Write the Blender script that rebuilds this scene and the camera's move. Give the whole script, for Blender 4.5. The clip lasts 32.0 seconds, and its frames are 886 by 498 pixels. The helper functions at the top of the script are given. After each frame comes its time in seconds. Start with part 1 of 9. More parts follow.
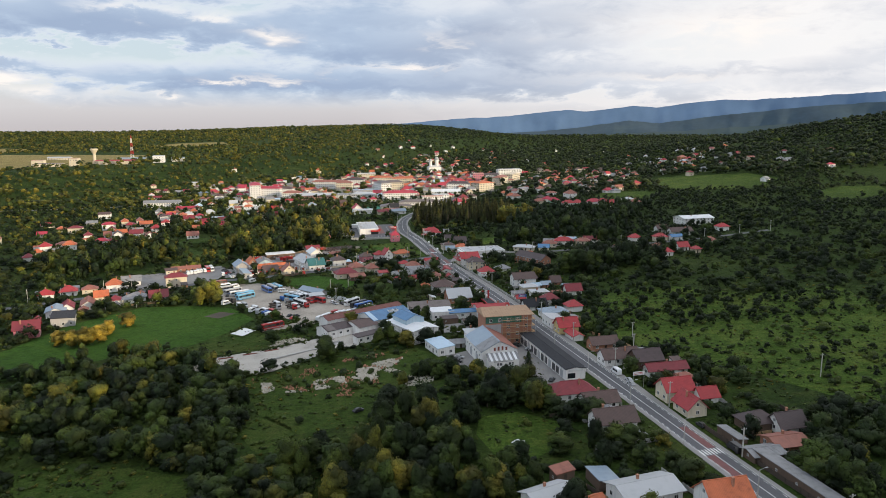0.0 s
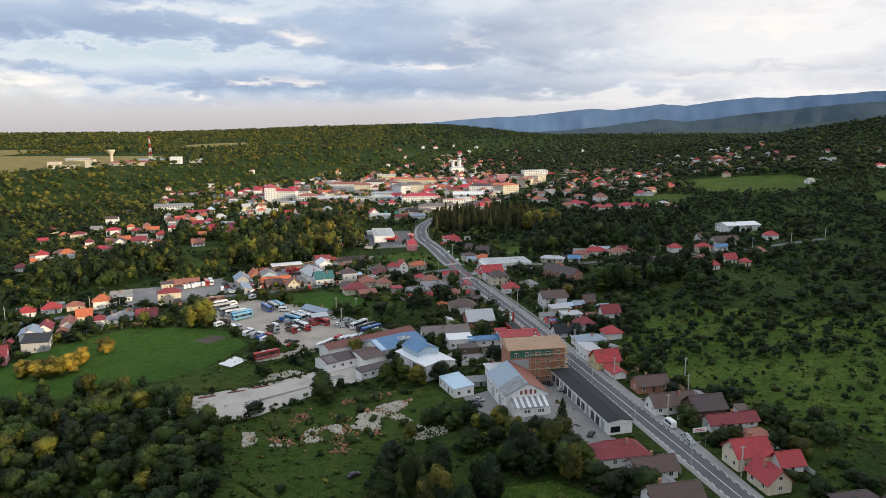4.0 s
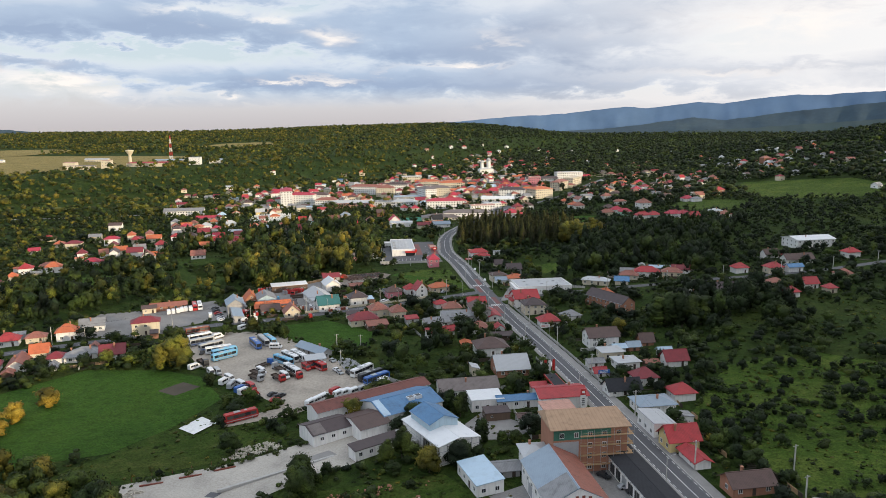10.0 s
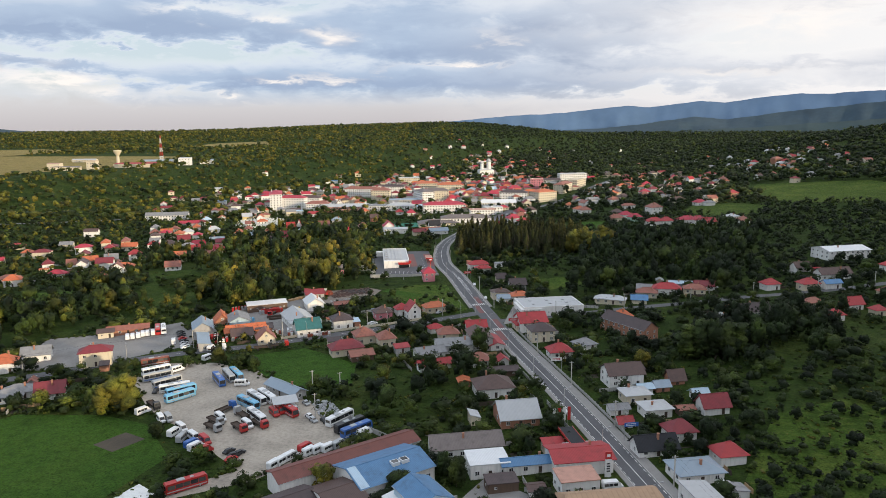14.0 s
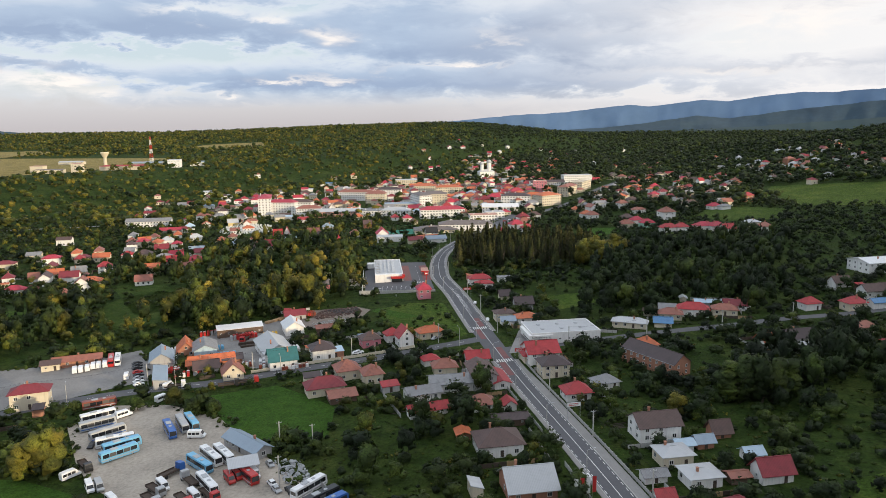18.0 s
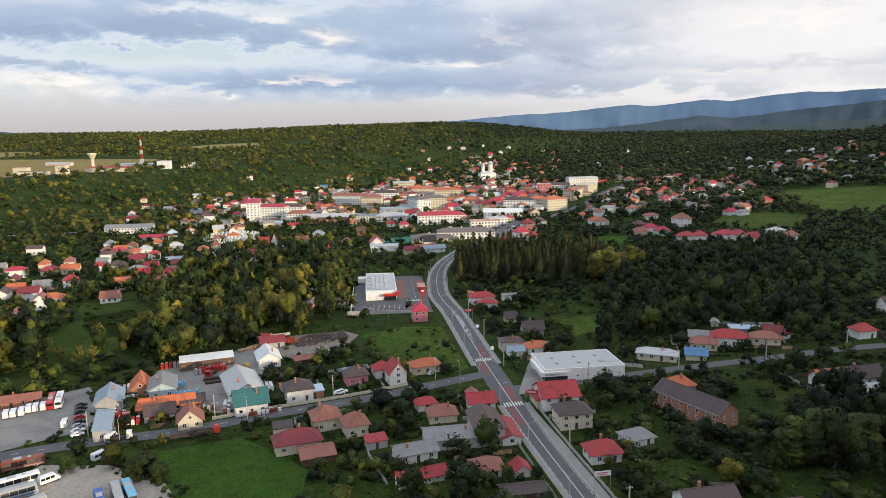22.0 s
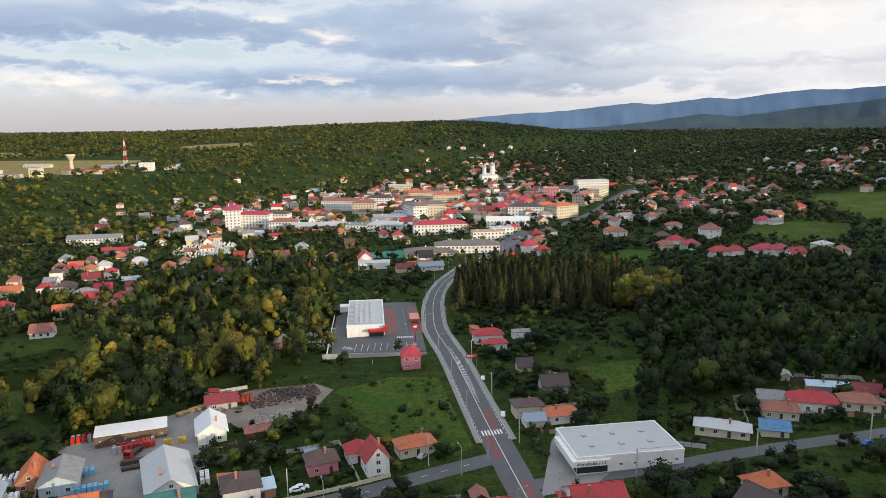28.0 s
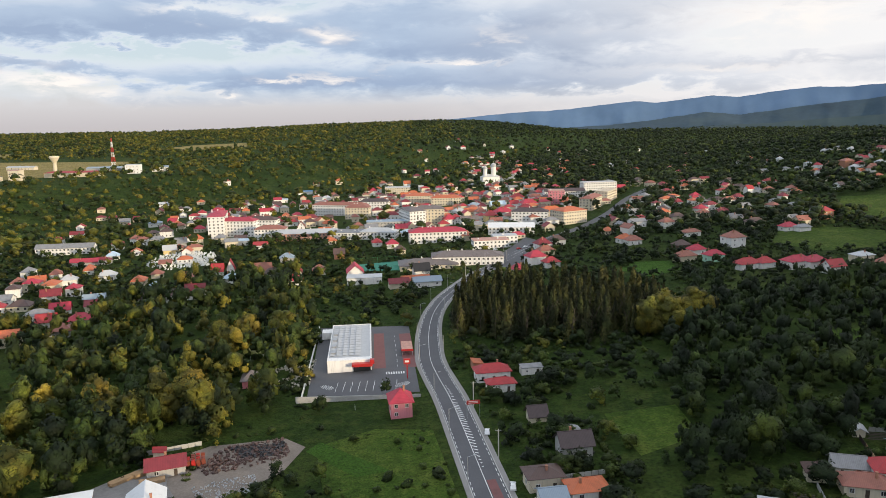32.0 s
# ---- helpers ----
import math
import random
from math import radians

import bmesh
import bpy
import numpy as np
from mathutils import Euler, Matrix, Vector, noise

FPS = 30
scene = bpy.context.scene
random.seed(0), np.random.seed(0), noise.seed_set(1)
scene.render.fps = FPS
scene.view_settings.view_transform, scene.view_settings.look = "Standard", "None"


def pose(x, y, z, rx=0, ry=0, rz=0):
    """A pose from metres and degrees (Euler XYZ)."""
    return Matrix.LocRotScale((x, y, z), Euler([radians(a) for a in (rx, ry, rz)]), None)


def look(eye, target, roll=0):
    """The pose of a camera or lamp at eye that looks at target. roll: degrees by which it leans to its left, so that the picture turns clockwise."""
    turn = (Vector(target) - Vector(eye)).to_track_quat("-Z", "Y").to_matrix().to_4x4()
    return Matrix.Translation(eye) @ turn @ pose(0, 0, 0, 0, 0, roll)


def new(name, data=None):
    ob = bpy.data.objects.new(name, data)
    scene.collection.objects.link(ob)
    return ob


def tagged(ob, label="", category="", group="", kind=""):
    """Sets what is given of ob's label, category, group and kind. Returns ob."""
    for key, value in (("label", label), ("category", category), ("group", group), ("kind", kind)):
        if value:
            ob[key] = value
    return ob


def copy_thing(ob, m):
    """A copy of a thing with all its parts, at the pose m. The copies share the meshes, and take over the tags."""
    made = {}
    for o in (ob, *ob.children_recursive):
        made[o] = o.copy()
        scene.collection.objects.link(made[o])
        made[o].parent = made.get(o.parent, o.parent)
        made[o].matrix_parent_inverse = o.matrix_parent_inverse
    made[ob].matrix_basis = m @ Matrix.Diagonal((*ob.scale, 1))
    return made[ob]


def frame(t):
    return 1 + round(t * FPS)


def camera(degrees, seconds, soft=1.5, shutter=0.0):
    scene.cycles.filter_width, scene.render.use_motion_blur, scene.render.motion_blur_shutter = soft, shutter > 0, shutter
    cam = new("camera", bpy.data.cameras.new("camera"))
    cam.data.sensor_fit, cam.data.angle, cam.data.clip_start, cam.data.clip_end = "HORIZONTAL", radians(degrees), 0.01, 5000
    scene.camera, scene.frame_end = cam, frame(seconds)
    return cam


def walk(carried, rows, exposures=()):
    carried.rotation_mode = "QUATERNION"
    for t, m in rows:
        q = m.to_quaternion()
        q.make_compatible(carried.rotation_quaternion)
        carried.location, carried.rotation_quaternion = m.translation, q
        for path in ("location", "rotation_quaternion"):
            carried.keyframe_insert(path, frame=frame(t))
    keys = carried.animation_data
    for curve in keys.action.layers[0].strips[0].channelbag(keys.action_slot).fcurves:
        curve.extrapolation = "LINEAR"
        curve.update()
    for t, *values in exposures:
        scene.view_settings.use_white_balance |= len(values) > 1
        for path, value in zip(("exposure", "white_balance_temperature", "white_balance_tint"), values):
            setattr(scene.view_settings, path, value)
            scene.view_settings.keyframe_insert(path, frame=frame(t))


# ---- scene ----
cam = camera(63.8, 32.0, soft=0.35)
PATH = [
    (0, (-4.119, 0.486, 99.78), (-3.958, 2.45, 99.439), -0.2),
    (0.5, (-3.272, 6.514, 99.796), (-3.112, 8.478, 99.455), -0.2),
    (1, (-2.465, 12.539, 99.812), (-2.307, 14.503, 99.471), -0.3),
    (1.5, (-1.679, 18.554, 99.814), (-1.523, 20.518, 99.473), -0.3),
    (2, (-0.887, 24.578, 99.813), (-0.742, 26.543, 99.471), -0.2),
    (2.5, (-0.077, 30.618, 99.818), (0.055, 32.584, 99.476), -0.3),
    (3, (0.756, 36.66, 99.832), (0.876, 38.627, 99.49), -0.2),
    (3.5, (1.557, 42.667, 99.858), (1.664, 44.635, 99.516), -0.3),
    (5.5, (4.36, 66.494, 100.115), (4.418, 68.464, 99.772), -0.5),
    (6, (4.87, 72.484, 100.145), (4.917, 74.454, 99.802), -0.5),
    (6.5, (5.236, 78.484, 100.174), (5.274, 80.454, 99.831), -0.4),
    (7, (5.566, 84.465, 100.207), (5.593, 86.435, 99.864), -0.4),
    (7.5, (6.036, 90.354, 100.223), (6.053, 92.325, 99.88), -0.4),
    (8, (6.596, 96.161, 100.238), (6.608, 98.132, 99.894), -0.4),
    (8.5, (7.134, 101.941, 100.269), (7.146, 103.911, 99.925), -0.5),
    (9, (7.595, 107.72, 100.313), (7.607, 109.69, 99.969), -0.5),
    (9.5, (7.963, 113.505, 100.357), (7.974, 115.476, 100.013), -0.4),
    (10, (8.266, 119.269, 100.391), (8.278, 121.239, 100.046), -0.5),
    (10.5, (8.547, 125.05, 100.422), (8.56, 127.02, 100.078), -0.4),
    (11, (8.837, 130.909, 100.448), (8.85, 132.879, 100.104), -0.5),
    (11.5, (9.144, 136.89, 100.489), (9.157, 138.86, 100.144), -0.5),
    (12, (9.472, 142.989, 100.523), (9.486, 144.959, 100.177), -0.5),
    (12.5, (9.812, 149.168, 100.541), (9.825, 151.137, 100.195), -0.5),
    (13, (10.164, 155.358, 100.556), (10.176, 157.328, 100.21), -0.5),
    (13.5, (10.492, 161.519, 100.566), (10.504, 163.489, 100.219), -0.5),
    (14, (10.779, 167.636, 100.565), (10.792, 169.605, 100.218), -0.5),
    (14.5, (11.039, 173.698, 100.542), (11.052, 175.667, 100.195), -0.6),
    (16.5, (12.307, 197.695, 100.144), (12.319, 199.665, 99.798), -0.6),
    (17, (12.605, 203.718, 100.109), (12.619, 205.688, 99.763), -0.7),
    (17.5, (12.867, 209.725, 100.084), (12.881, 211.694, 99.737), -0.7),
    (18, (13.097, 215.735, 100.06), (13.11, 217.705, 99.713), -0.7),
    (18.5, (13.303, 221.721, 100.035), (13.316, 223.691, 99.688), -0.6),
    (19, (13.503, 227.681, 100.017), (13.516, 229.651, 99.67), -0.6),
    (19.5, (13.701, 233.603, 100.008), (13.714, 235.572, 99.66), -0.7),
    (20, (13.864, 239.527, 100.002), (13.877, 241.496, 99.655), -0.7),
    (20.5, (14.0, 245.465, 100.011), (14.013, 247.435, 99.664), -0.7),
    (21, (14.138, 251.408, 100.021), (14.151, 253.378, 99.673), -0.7),
    (21.5, (14.283, 257.358, 100.029), (14.295, 259.328, 99.682), -0.6),
    (22, (14.447, 263.312, 100.032), (14.46, 265.282, 99.685), -0.7),
    (22.5, (14.618, 269.288, 100.032), (14.632, 271.257, 99.685), -0.6),
    (23, (14.78, 275.323, 100.041), (14.793, 277.292, 99.694), -0.7),
    (23.5, (14.94, 281.406, 100.052), (14.952, 283.376, 99.704), -0.7),
    (24, (15.088, 287.506, 100.06), (15.101, 289.476, 99.712), -0.6),
    (24.5, (15.232, 293.592, 100.061), (15.245, 295.561, 99.713), -0.6),
    (25, (15.384, 299.675, 100.066), (15.397, 301.644, 99.716), -0.6),
    (25.5, (15.543, 305.782, 100.074), (15.556, 307.752, 99.725), -0.6),
    (27.5, (16.269, 330.235, 100.147), (16.282, 332.204, 99.797), -0.7),
    (28, (16.472, 336.356, 100.146), (16.485, 338.325, 99.796), -0.8),
    (28.5, (16.743, 342.454, 100.14), (16.755, 344.423, 99.79), -0.9),
    (29, (17.067, 348.578, 100.145), (17.079, 350.547, 99.795), -0.9),
    (29.5, (17.395, 354.713, 100.142), (17.406, 356.682, 99.792), -1.0),
    (30, (17.672, 360.895, 100.128), (17.684, 362.864, 99.778), -1.1),
    (30.5, (17.864, 367.159, 100.11), (17.876, 369.128, 99.759), -1.1),
    (31, (18.035, 373.492, 100.085), (18.048, 375.461, 99.734), -1.0),
    (31.5, (18.27, 379.833, 100.054), (18.282, 381.801, 99.702), -1.1),
    (32, (18.573, 386.182, 100.037), (18.585, 388.15, 99.685), -1.0),
]
walk(cam, [(t, look(eye, target, roll)) for t, eye, target, roll in PATH])


# ---------------------------------------------------------------- light
SUN_AZ = 128.0      # compass bearing of the sun in the plan, degrees clockwise from +y
SUN_EL = 9.0
world = bpy.data.worlds.new("evening_sky")
scene.world = world
world.use_nodes = True
wt = world.node_tree
for n in list(wt.nodes):
    wt.nodes.remove(n)


def nd(tree, kind, **kw):
    n = tree.nodes.new(kind)
    for k, v in kw.items():
        if k in n.inputs:
            n.inputs[k].default_value = v
        else:
            setattr(n, k, v)
    return n


def ramp(tree, fac, stops):
    r = nd(tree, "ShaderNodeValToRGB")
    e = r.color_ramp.elements
    while len(e) < len(stops):
        e.new(0.5)
    for el, (p, c) in zip(e, stops):
        el.position = p
        el.color = (c[0], c[1], c[2], 1) if len(c) == 3 else c
    tree.links.new(fac, r.inputs[0])
    return r.outputs[0]


def mathn(tree, op, a, b=None, clamp=False):
    m = nd(tree, "ShaderNodeMath", operation=op, use_clamp=clamp)
    for i, v in enumerate((a, b)):
        if v is None:
            continue
        if isinstance(v, (int, float)):
            m.inputs[i].default_value = v
        else:
            tree.links.new(v, m.inputs[i])
    return m.outputs[0]


def mixc(tree, fac, a, b, blend="MIX"):
    m = nd(tree, "ShaderNodeMix", data_type="RGBA", blend_type=blend)
    for i, v in ((0, fac), (6, a), (7, b)):
        if isinstance(v, (int, float)):
            m.inputs[i].default_value = v
        elif isinstance(v, tuple):
            m.inputs[i].default_value = (*v[:3], 1)
        else:
            tree.links.new(v, m.inputs[i])
    return m.outputs[2]


# cloud banks in view: bearing, elevation, half width and half height in degrees, weight (below zero: a clearing)
BANKS = [
    (-22.4, 7.03, 14.4, 1.31, 0.9), (-2.3, 5.52, 11.4, 1.14, 0.85), (-11.0, 3.26, 13.1, 0.61, 0.75), (7.0, 2.83, 12.2, 0.79, 0.7),
    (11.7, 5.55, 7.4, 1.75, 0.45), (-28.3, 4.18, 3.9, 0.35, 0.8), (-24.3, 5.35, 0.6, 0.26, 1.0), (25.9, 4.06, 8.7, 0.44, 0.55),
    (-17.3, 1.59, 5.7, 0.31, 0.5), (9.9, 7.86, 13.1, 0.79, 0.35), (-19.8, 5.47, 14.4, 0.96, -0.75), (-26.7, 3.0, 7.0, 0.61, -0.5),
    (26.9, 5.83, 8.7, 1.97, -0.8), (17.6, 1.93, 11.4, 0.39, -0.6), (-13.7, 8.4, 4.8, 0.61, -0.6)]
LIT = [
    (-29.5, 3.48, 2.2, 0.87, 1.0), (-24.8, 2.39, 3.3, 0.48, 0.9), (0.8, 4.55, 4.4, 0.26, 1.0), (-8.0, 3.47, 2.8, 0.26, 0.8),
    (-16.3, 2.46, 2.0, 0.22, 0.7), (-9.4, 6.93, 1.7, 0.44, 0.8), (23.2, 7.2, 7.0, 1.31, 0.6), (22.3, 3.74, 6.6, 0.44, 0.5),
    (-14.9, 8.29, 2.6, 0.44, 0.6), (7.4, 6.7, 2.6, 0.52, 0.5)]


def bank_sum(t, az, el, rows):
    total = None
    for a, e, wa, we, k in rows:
        u = mathn(t, "MULTIPLY", mathn(t, "SUBTRACT", az, a), 1 / wa)
        v = mathn(t, "MULTIPLY", mathn(t, "SUBTRACT", el, e), 1 / we)
        d = mathn(t, "ADD", mathn(t, "MULTIPLY", u, u), mathn(t, "MULTIPLY", v, v))
        g = mathn(t, "MULTIPLY", mathn(t, "POWER", 2.718, mathn(t, "MULTIPLY", d, -1.0)), k)
        total = g if total is None else mathn(t, "ADD", total, g)
    return total


def sky_nodes():
    t = wt
    co = nd(t, "ShaderNodeTexCoord").outputs["Generated"]
    sep = nd(t, "ShaderNodeSeparateXYZ")
    t.links.new(co, sep.inputs[0])
    up = mathn(t, "MAXIMUM", sep.outputs[2], 0.0)
    az = mathn(t, "MULTIPLY", mathn(t, "ARCTAN2", sep.outputs[0], sep.outputs[1]), 57.2958)
    el = mathn(t, "MULTIPLY", mathn(t, "ARCSINE", sep.outputs[2]), 57.2958)

    def cloud(scale, flat, detail, rough, shift, warp=0.0):
        mp = nd(t, "ShaderNodeMapping")
        mp.inputs["Location"].default_value = (shift, shift * .7, shift * 1.3)
        mp.inputs["Scale"].default_value = (1, 1, flat)
        t.links.new(co, mp.inputs[0])
        n = nd(t, "ShaderNodeTexNoise", Scale=scale, Detail=detail, Roughness=rough, Distortion=warp)
        t.links.new(mp.outputs[0], n.inputs["Vector"])
        return n.outputs[0]
    broad = cloud(5.0, 3.6, 5.0, .5, 3.1, .2)
    fine = cloud(15.0, 3.0, 7.0, .6, 7.7, .3)
    az_ = mathn(t, "ADD", az, mathn(t, "MULTIPLY", mathn(t, "SUBTRACT", broad, .5), 26))
    el_ = mathn(t, "ADD", el, mathn(t, "MULTIPLY", mathn(t, "SUBTRACT", fine, .5), 4.0))
    dens = mathn(t, "ADD", bank_sum(t, az_, el_, BANKS), mathn(t, "MULTIPLY", mathn(t, "SUBTRACT", fine, .5), 1.7))
    dens = mathn(t, "ADD", dens, mathn(t, "MULTIPLY", mathn(t, "SUBTRACT", broad, .47), 1.6))
    dens = mathn(t, "ADD", mathn(t, "MULTIPLY", dens, .45), .45, True)
    air = nd(t, "ShaderNodeTexSky", sky_type="NISHITA")
    air.sun_disc = False
    air.sun_elevation = radians(SUN_EL)
    air.sun_rotation = radians(SUN_AZ)
    air.altitude = 450
    air.air_density = 1.2
    air.dust_density = 2.0
    airs = mixc(t, 1.0, air.outputs[0], (0.13, 0.13, 0.13), "MULTIPLY")
    # pale haze above the horizon, clear air, then cloud from white tops to blue-grey bases
    clear = ramp(t, up, [(0.0, (0.60, 0.57, 0.60)), (0.03, (0.66, 0.66, 0.71)), (0.07, (0.60, 0.71, 0.80)), (0.2, (0.56, 0.67, 0.80)), (1.0, (0.55, 0.58, 0.62))])
    clear = mixc(t, 0.15, clear, airs)
    shade = ramp(t, dens, [(0.30, (0.80, 0.83, 0.87)), (0.45, (0.62, 0.69, 0.79)), (0.60, (0.44, 0.54, 0.69)), (0.85, (0.34, 0.43, 0.59))])
    cover = mathn(t, "MULTIPLY", ramp(t, dens, [(0.26, (0, 0, 0)), (0.46, (1, 1, 1))]), ramp(t, up, [(0.022, (0, 0, 0)), (0.05, (1, 1, 1))]))
    col = mixc(t, cover, clear, shade)
    # the east half of the sky is brighter, greyer and warmer
    side = ramp(t, mathn(t, "ADD", mathn(t, "MULTIPLY", az, 1 / 120.0), .5), [(.48, (0, 0, 0)), (.60, (.5, .5, .5)), (.76, (.85, .85, .85)), (.95, (.5, .5, .5))])
    grey = mixc(t, ramp(t, dens, [(0.30, (0, 0, 0)), (0.9, (1, 1, 1))]), (0.93, 0.90, 0.89), (0.47, 0.50, 0.57))
    col = mixc(t, side, col, grey)
    # low sun on the cloud edges
    lit = mathn(t, "MULTIPLY", bank_sum(t, az_, el_, LIT), ramp(t, fine, [(.40, (.25, .25, .25)), (.58, (1.3, 1.3, 1.3))]), True)
    col = mixc(t, mathn(t, "MULTIPLY", lit, .85), col, (1.0, 0.93, 0.87))
    # added brightness in the unseen sky overhead, for more light on walls and ground
    lift = mathn(t, "ADD", 1.0, mathn(t, "MULTIPLY", mathn(t, "SUBTRACT", up, 0.2, True), ZENITH))
    bg = nd(t, "ShaderNodeBackground")
    t.links.new(col, bg.inputs[0])
    t.links.new(mathn(t, "MULTIPLY", lift, SKY), bg.inputs[1])
    out = nd(t, "ShaderNodeOutputWorld")
    t.links.new(bg.outputs[0], out.inputs[0])


SKY = 1.08
ZENITH = 0.75
sky_nodes()
sun = new("sun", bpy.data.lights.new("sun", "SUN"))
sun.data.energy = 4.2
sun.data.color = (1.0, 0.82, 0.57)
sun.data.angle = radians(0.6)
_az, _el = radians(SUN_AZ), radians(SUN_EL)
sun.matrix_world = look((300, -300, 300), Vector((300, -300, 300)) - 10 * Vector((math.sin(_az) * math.cos(_el), math.cos(_az) * math.cos(_el), math.sin(_el))))

# ---------------------------------------------------------------- materials
MATS = {}


def base_mat(name):
    m = bpy.data.materials.new(name)
    m.use_nodes = True
    t = m.node_tree
    return m, t, t.nodes["Principled BSDF"]


def bump(t, bsdf, height, strength, dist=0.05):
    b = nd(t, "ShaderNodeBump", Strength=strength, Distance=dist)
    t.links.new(height, b.inputs["Height"])
    t.links.new(b.outputs[0], bsdf.inputs["Normal"])


def noise_tex(t, scale, detail=4.0, rough=0.55, space="Object", stretch=None):
    c = nd(t, "ShaderNodeTexCoord").outputs[space]
    if stretch:
        mp = nd(t, "ShaderNodeMapping")
        mp.inputs["Scale"].default_value = stretch
        t.links.new(c, mp.inputs[0])
        c = mp.outputs[0]
    n = nd(t, "ShaderNodeTexNoise", Scale=scale, Detail=detail, Roughness=rough)
    t.links.new(c, n.inputs["Vector"])
    return n.outputs[0]


def shades(c, *ks):
    return [tuple(min(1, v * k) for v in c) for k in ks]


def rough_mat(name, c, k=(0.6, 1.0, 1.35), s=(0.35, 3.0), rough=0.85, bs=0.4, metal=0.0, tint=None):
    """A matt surface with broad stains and fine grain."""
    if name in MATS:
        return MATS[name]
    m, t, p = base_mat(name)
    a, b, d = shades(c, *k)
    big = noise_tex(t, s[0], 5)
    fine = noise_tex(t, s[1], 6, 0.65)
    col = ramp(t, big, [(0.3, a), (0.5, b), (0.7, tint or d)])
    col = mixc(t, 0.5, col, ramp(t, fine, [(0.3, a), (0.55, b), (0.75, d)]))
    t.links.new(col, p.inputs["Base Color"])
    p.inputs["Roughness"].default_value = rough
    p.inputs["Metallic"].default_value = metal
    bump(t, p, fine, bs)
    MATS[name] = m
    return m


def wall_mat(name, c):
    """Painted render with rain streaks and a little fading from house to house."""
    key = "wall_" + name
    if key in MATS:
        return MATS[key]
    m, t, p = base_mat(key)
    streak = noise_tex(t, 1.0, 5, 0.6, "Object", (1.6, 1.6, 0.18))
    fine = noise_tex(t, 6.0, 5, 0.6)
    rnd = nd(t, "ShaderNodeObjectInfo").outputs["Random"]
    a, b, d = shades(c, 0.78, 0.98, 1.05)
    col = ramp(t, streak, [(0.3, a), (0.5, b), (0.8, d)])
    col = mixc(t, mathn(t, "MULTIPLY", rnd, 0.25), col, tuple(v * 0.8 for v in c))
    col = mixc(t, mathn(t, "MULTIPLY", fine, 0.2), col, a)
    t.links.new(col, p.inputs["Base Color"])
    p.inputs["Roughness"].default_value = 0.9
    bump(t, p, fine, 0.15, 0.02)
    MATS[key] = m
    return m


def roof_mat(name, c, seam=0.45, rough=0.5, metal=0.0):
    """Sheet or tile roof: ribs run down the slope, courses across it, dirt and rust in patches."""
    key = "roof_" + name
    if key in MATS:
        return MATS[key]
    m, t, p = base_mat(key)
    co = nd(t, "ShaderNodeTexCoord").outputs["Object"]
    rnd = nd(t, "ShaderNodeObjectInfo").outputs["Random"]
    wv = nd(t, "ShaderNodeTexWave", wave_type="BANDS", bands_direction="X", Scale=1.0 / seam / 3.2, Distortion=0.0)
    t.links.new(co, wv.inputs["Vector"])
    wy = nd(t, "ShaderNodeTexWave", wave_type="BANDS", bands_direction="Y", Scale=0.9, Distortion=0.6)
    t.links.new(co, wy.inputs["Vector"])
    dirt = noise_tex(t, 0.45, 6, 0.62)
    fine = noise_tex(t, 4.0, 5, 0.6)
    a, b, d = shades(c, 0.5 if c[2] < 0.4 else 0.8, 1.0, 1.3 if c[2] < 0.4 else 1.08)
    col = ramp(t, dirt, [(0.28, a), (0.46, b), (0.75, d)])
    col = mixc(t, mathn(t, "MULTIPLY", fine, 0.35), col, a)
    col = mixc(t, mathn(t, "MULTIPLY", rnd, 0.45), col, tuple(v * 0.62 + 0.02 for v in c))
    col = mixc(t, ramp(t, wv.outputs[0], [(0.0, (0.35, 0.35, 0.35)), (0.18, (0, 0, 0))]), col, a)
    t.links.new(col, p.inputs["Base Color"])
    p.inputs["Roughness"].default_value = rough
    p.inputs["Metallic"].default_value = metal
    h = mathn(t, "ADD", mathn(t, "MULTIPLY", wv.outputs[0], 0.7), mathn(t, "MULTIPLY", wy.outputs[0], 0.3))
    bump(t, p, h, 0.35, 0.06)
    MATS[key] = m
    return m


def world_noise(t, scale, detail, rough):
    n = nd(t, "ShaderNodeTexNoise", Scale=scale, Detail=detail, Roughness=rough)
    t.links.new(nd(t, "ShaderNodeNewGeometry").outputs["Position"], n.inputs["Vector"])
    return n.outputs[0]


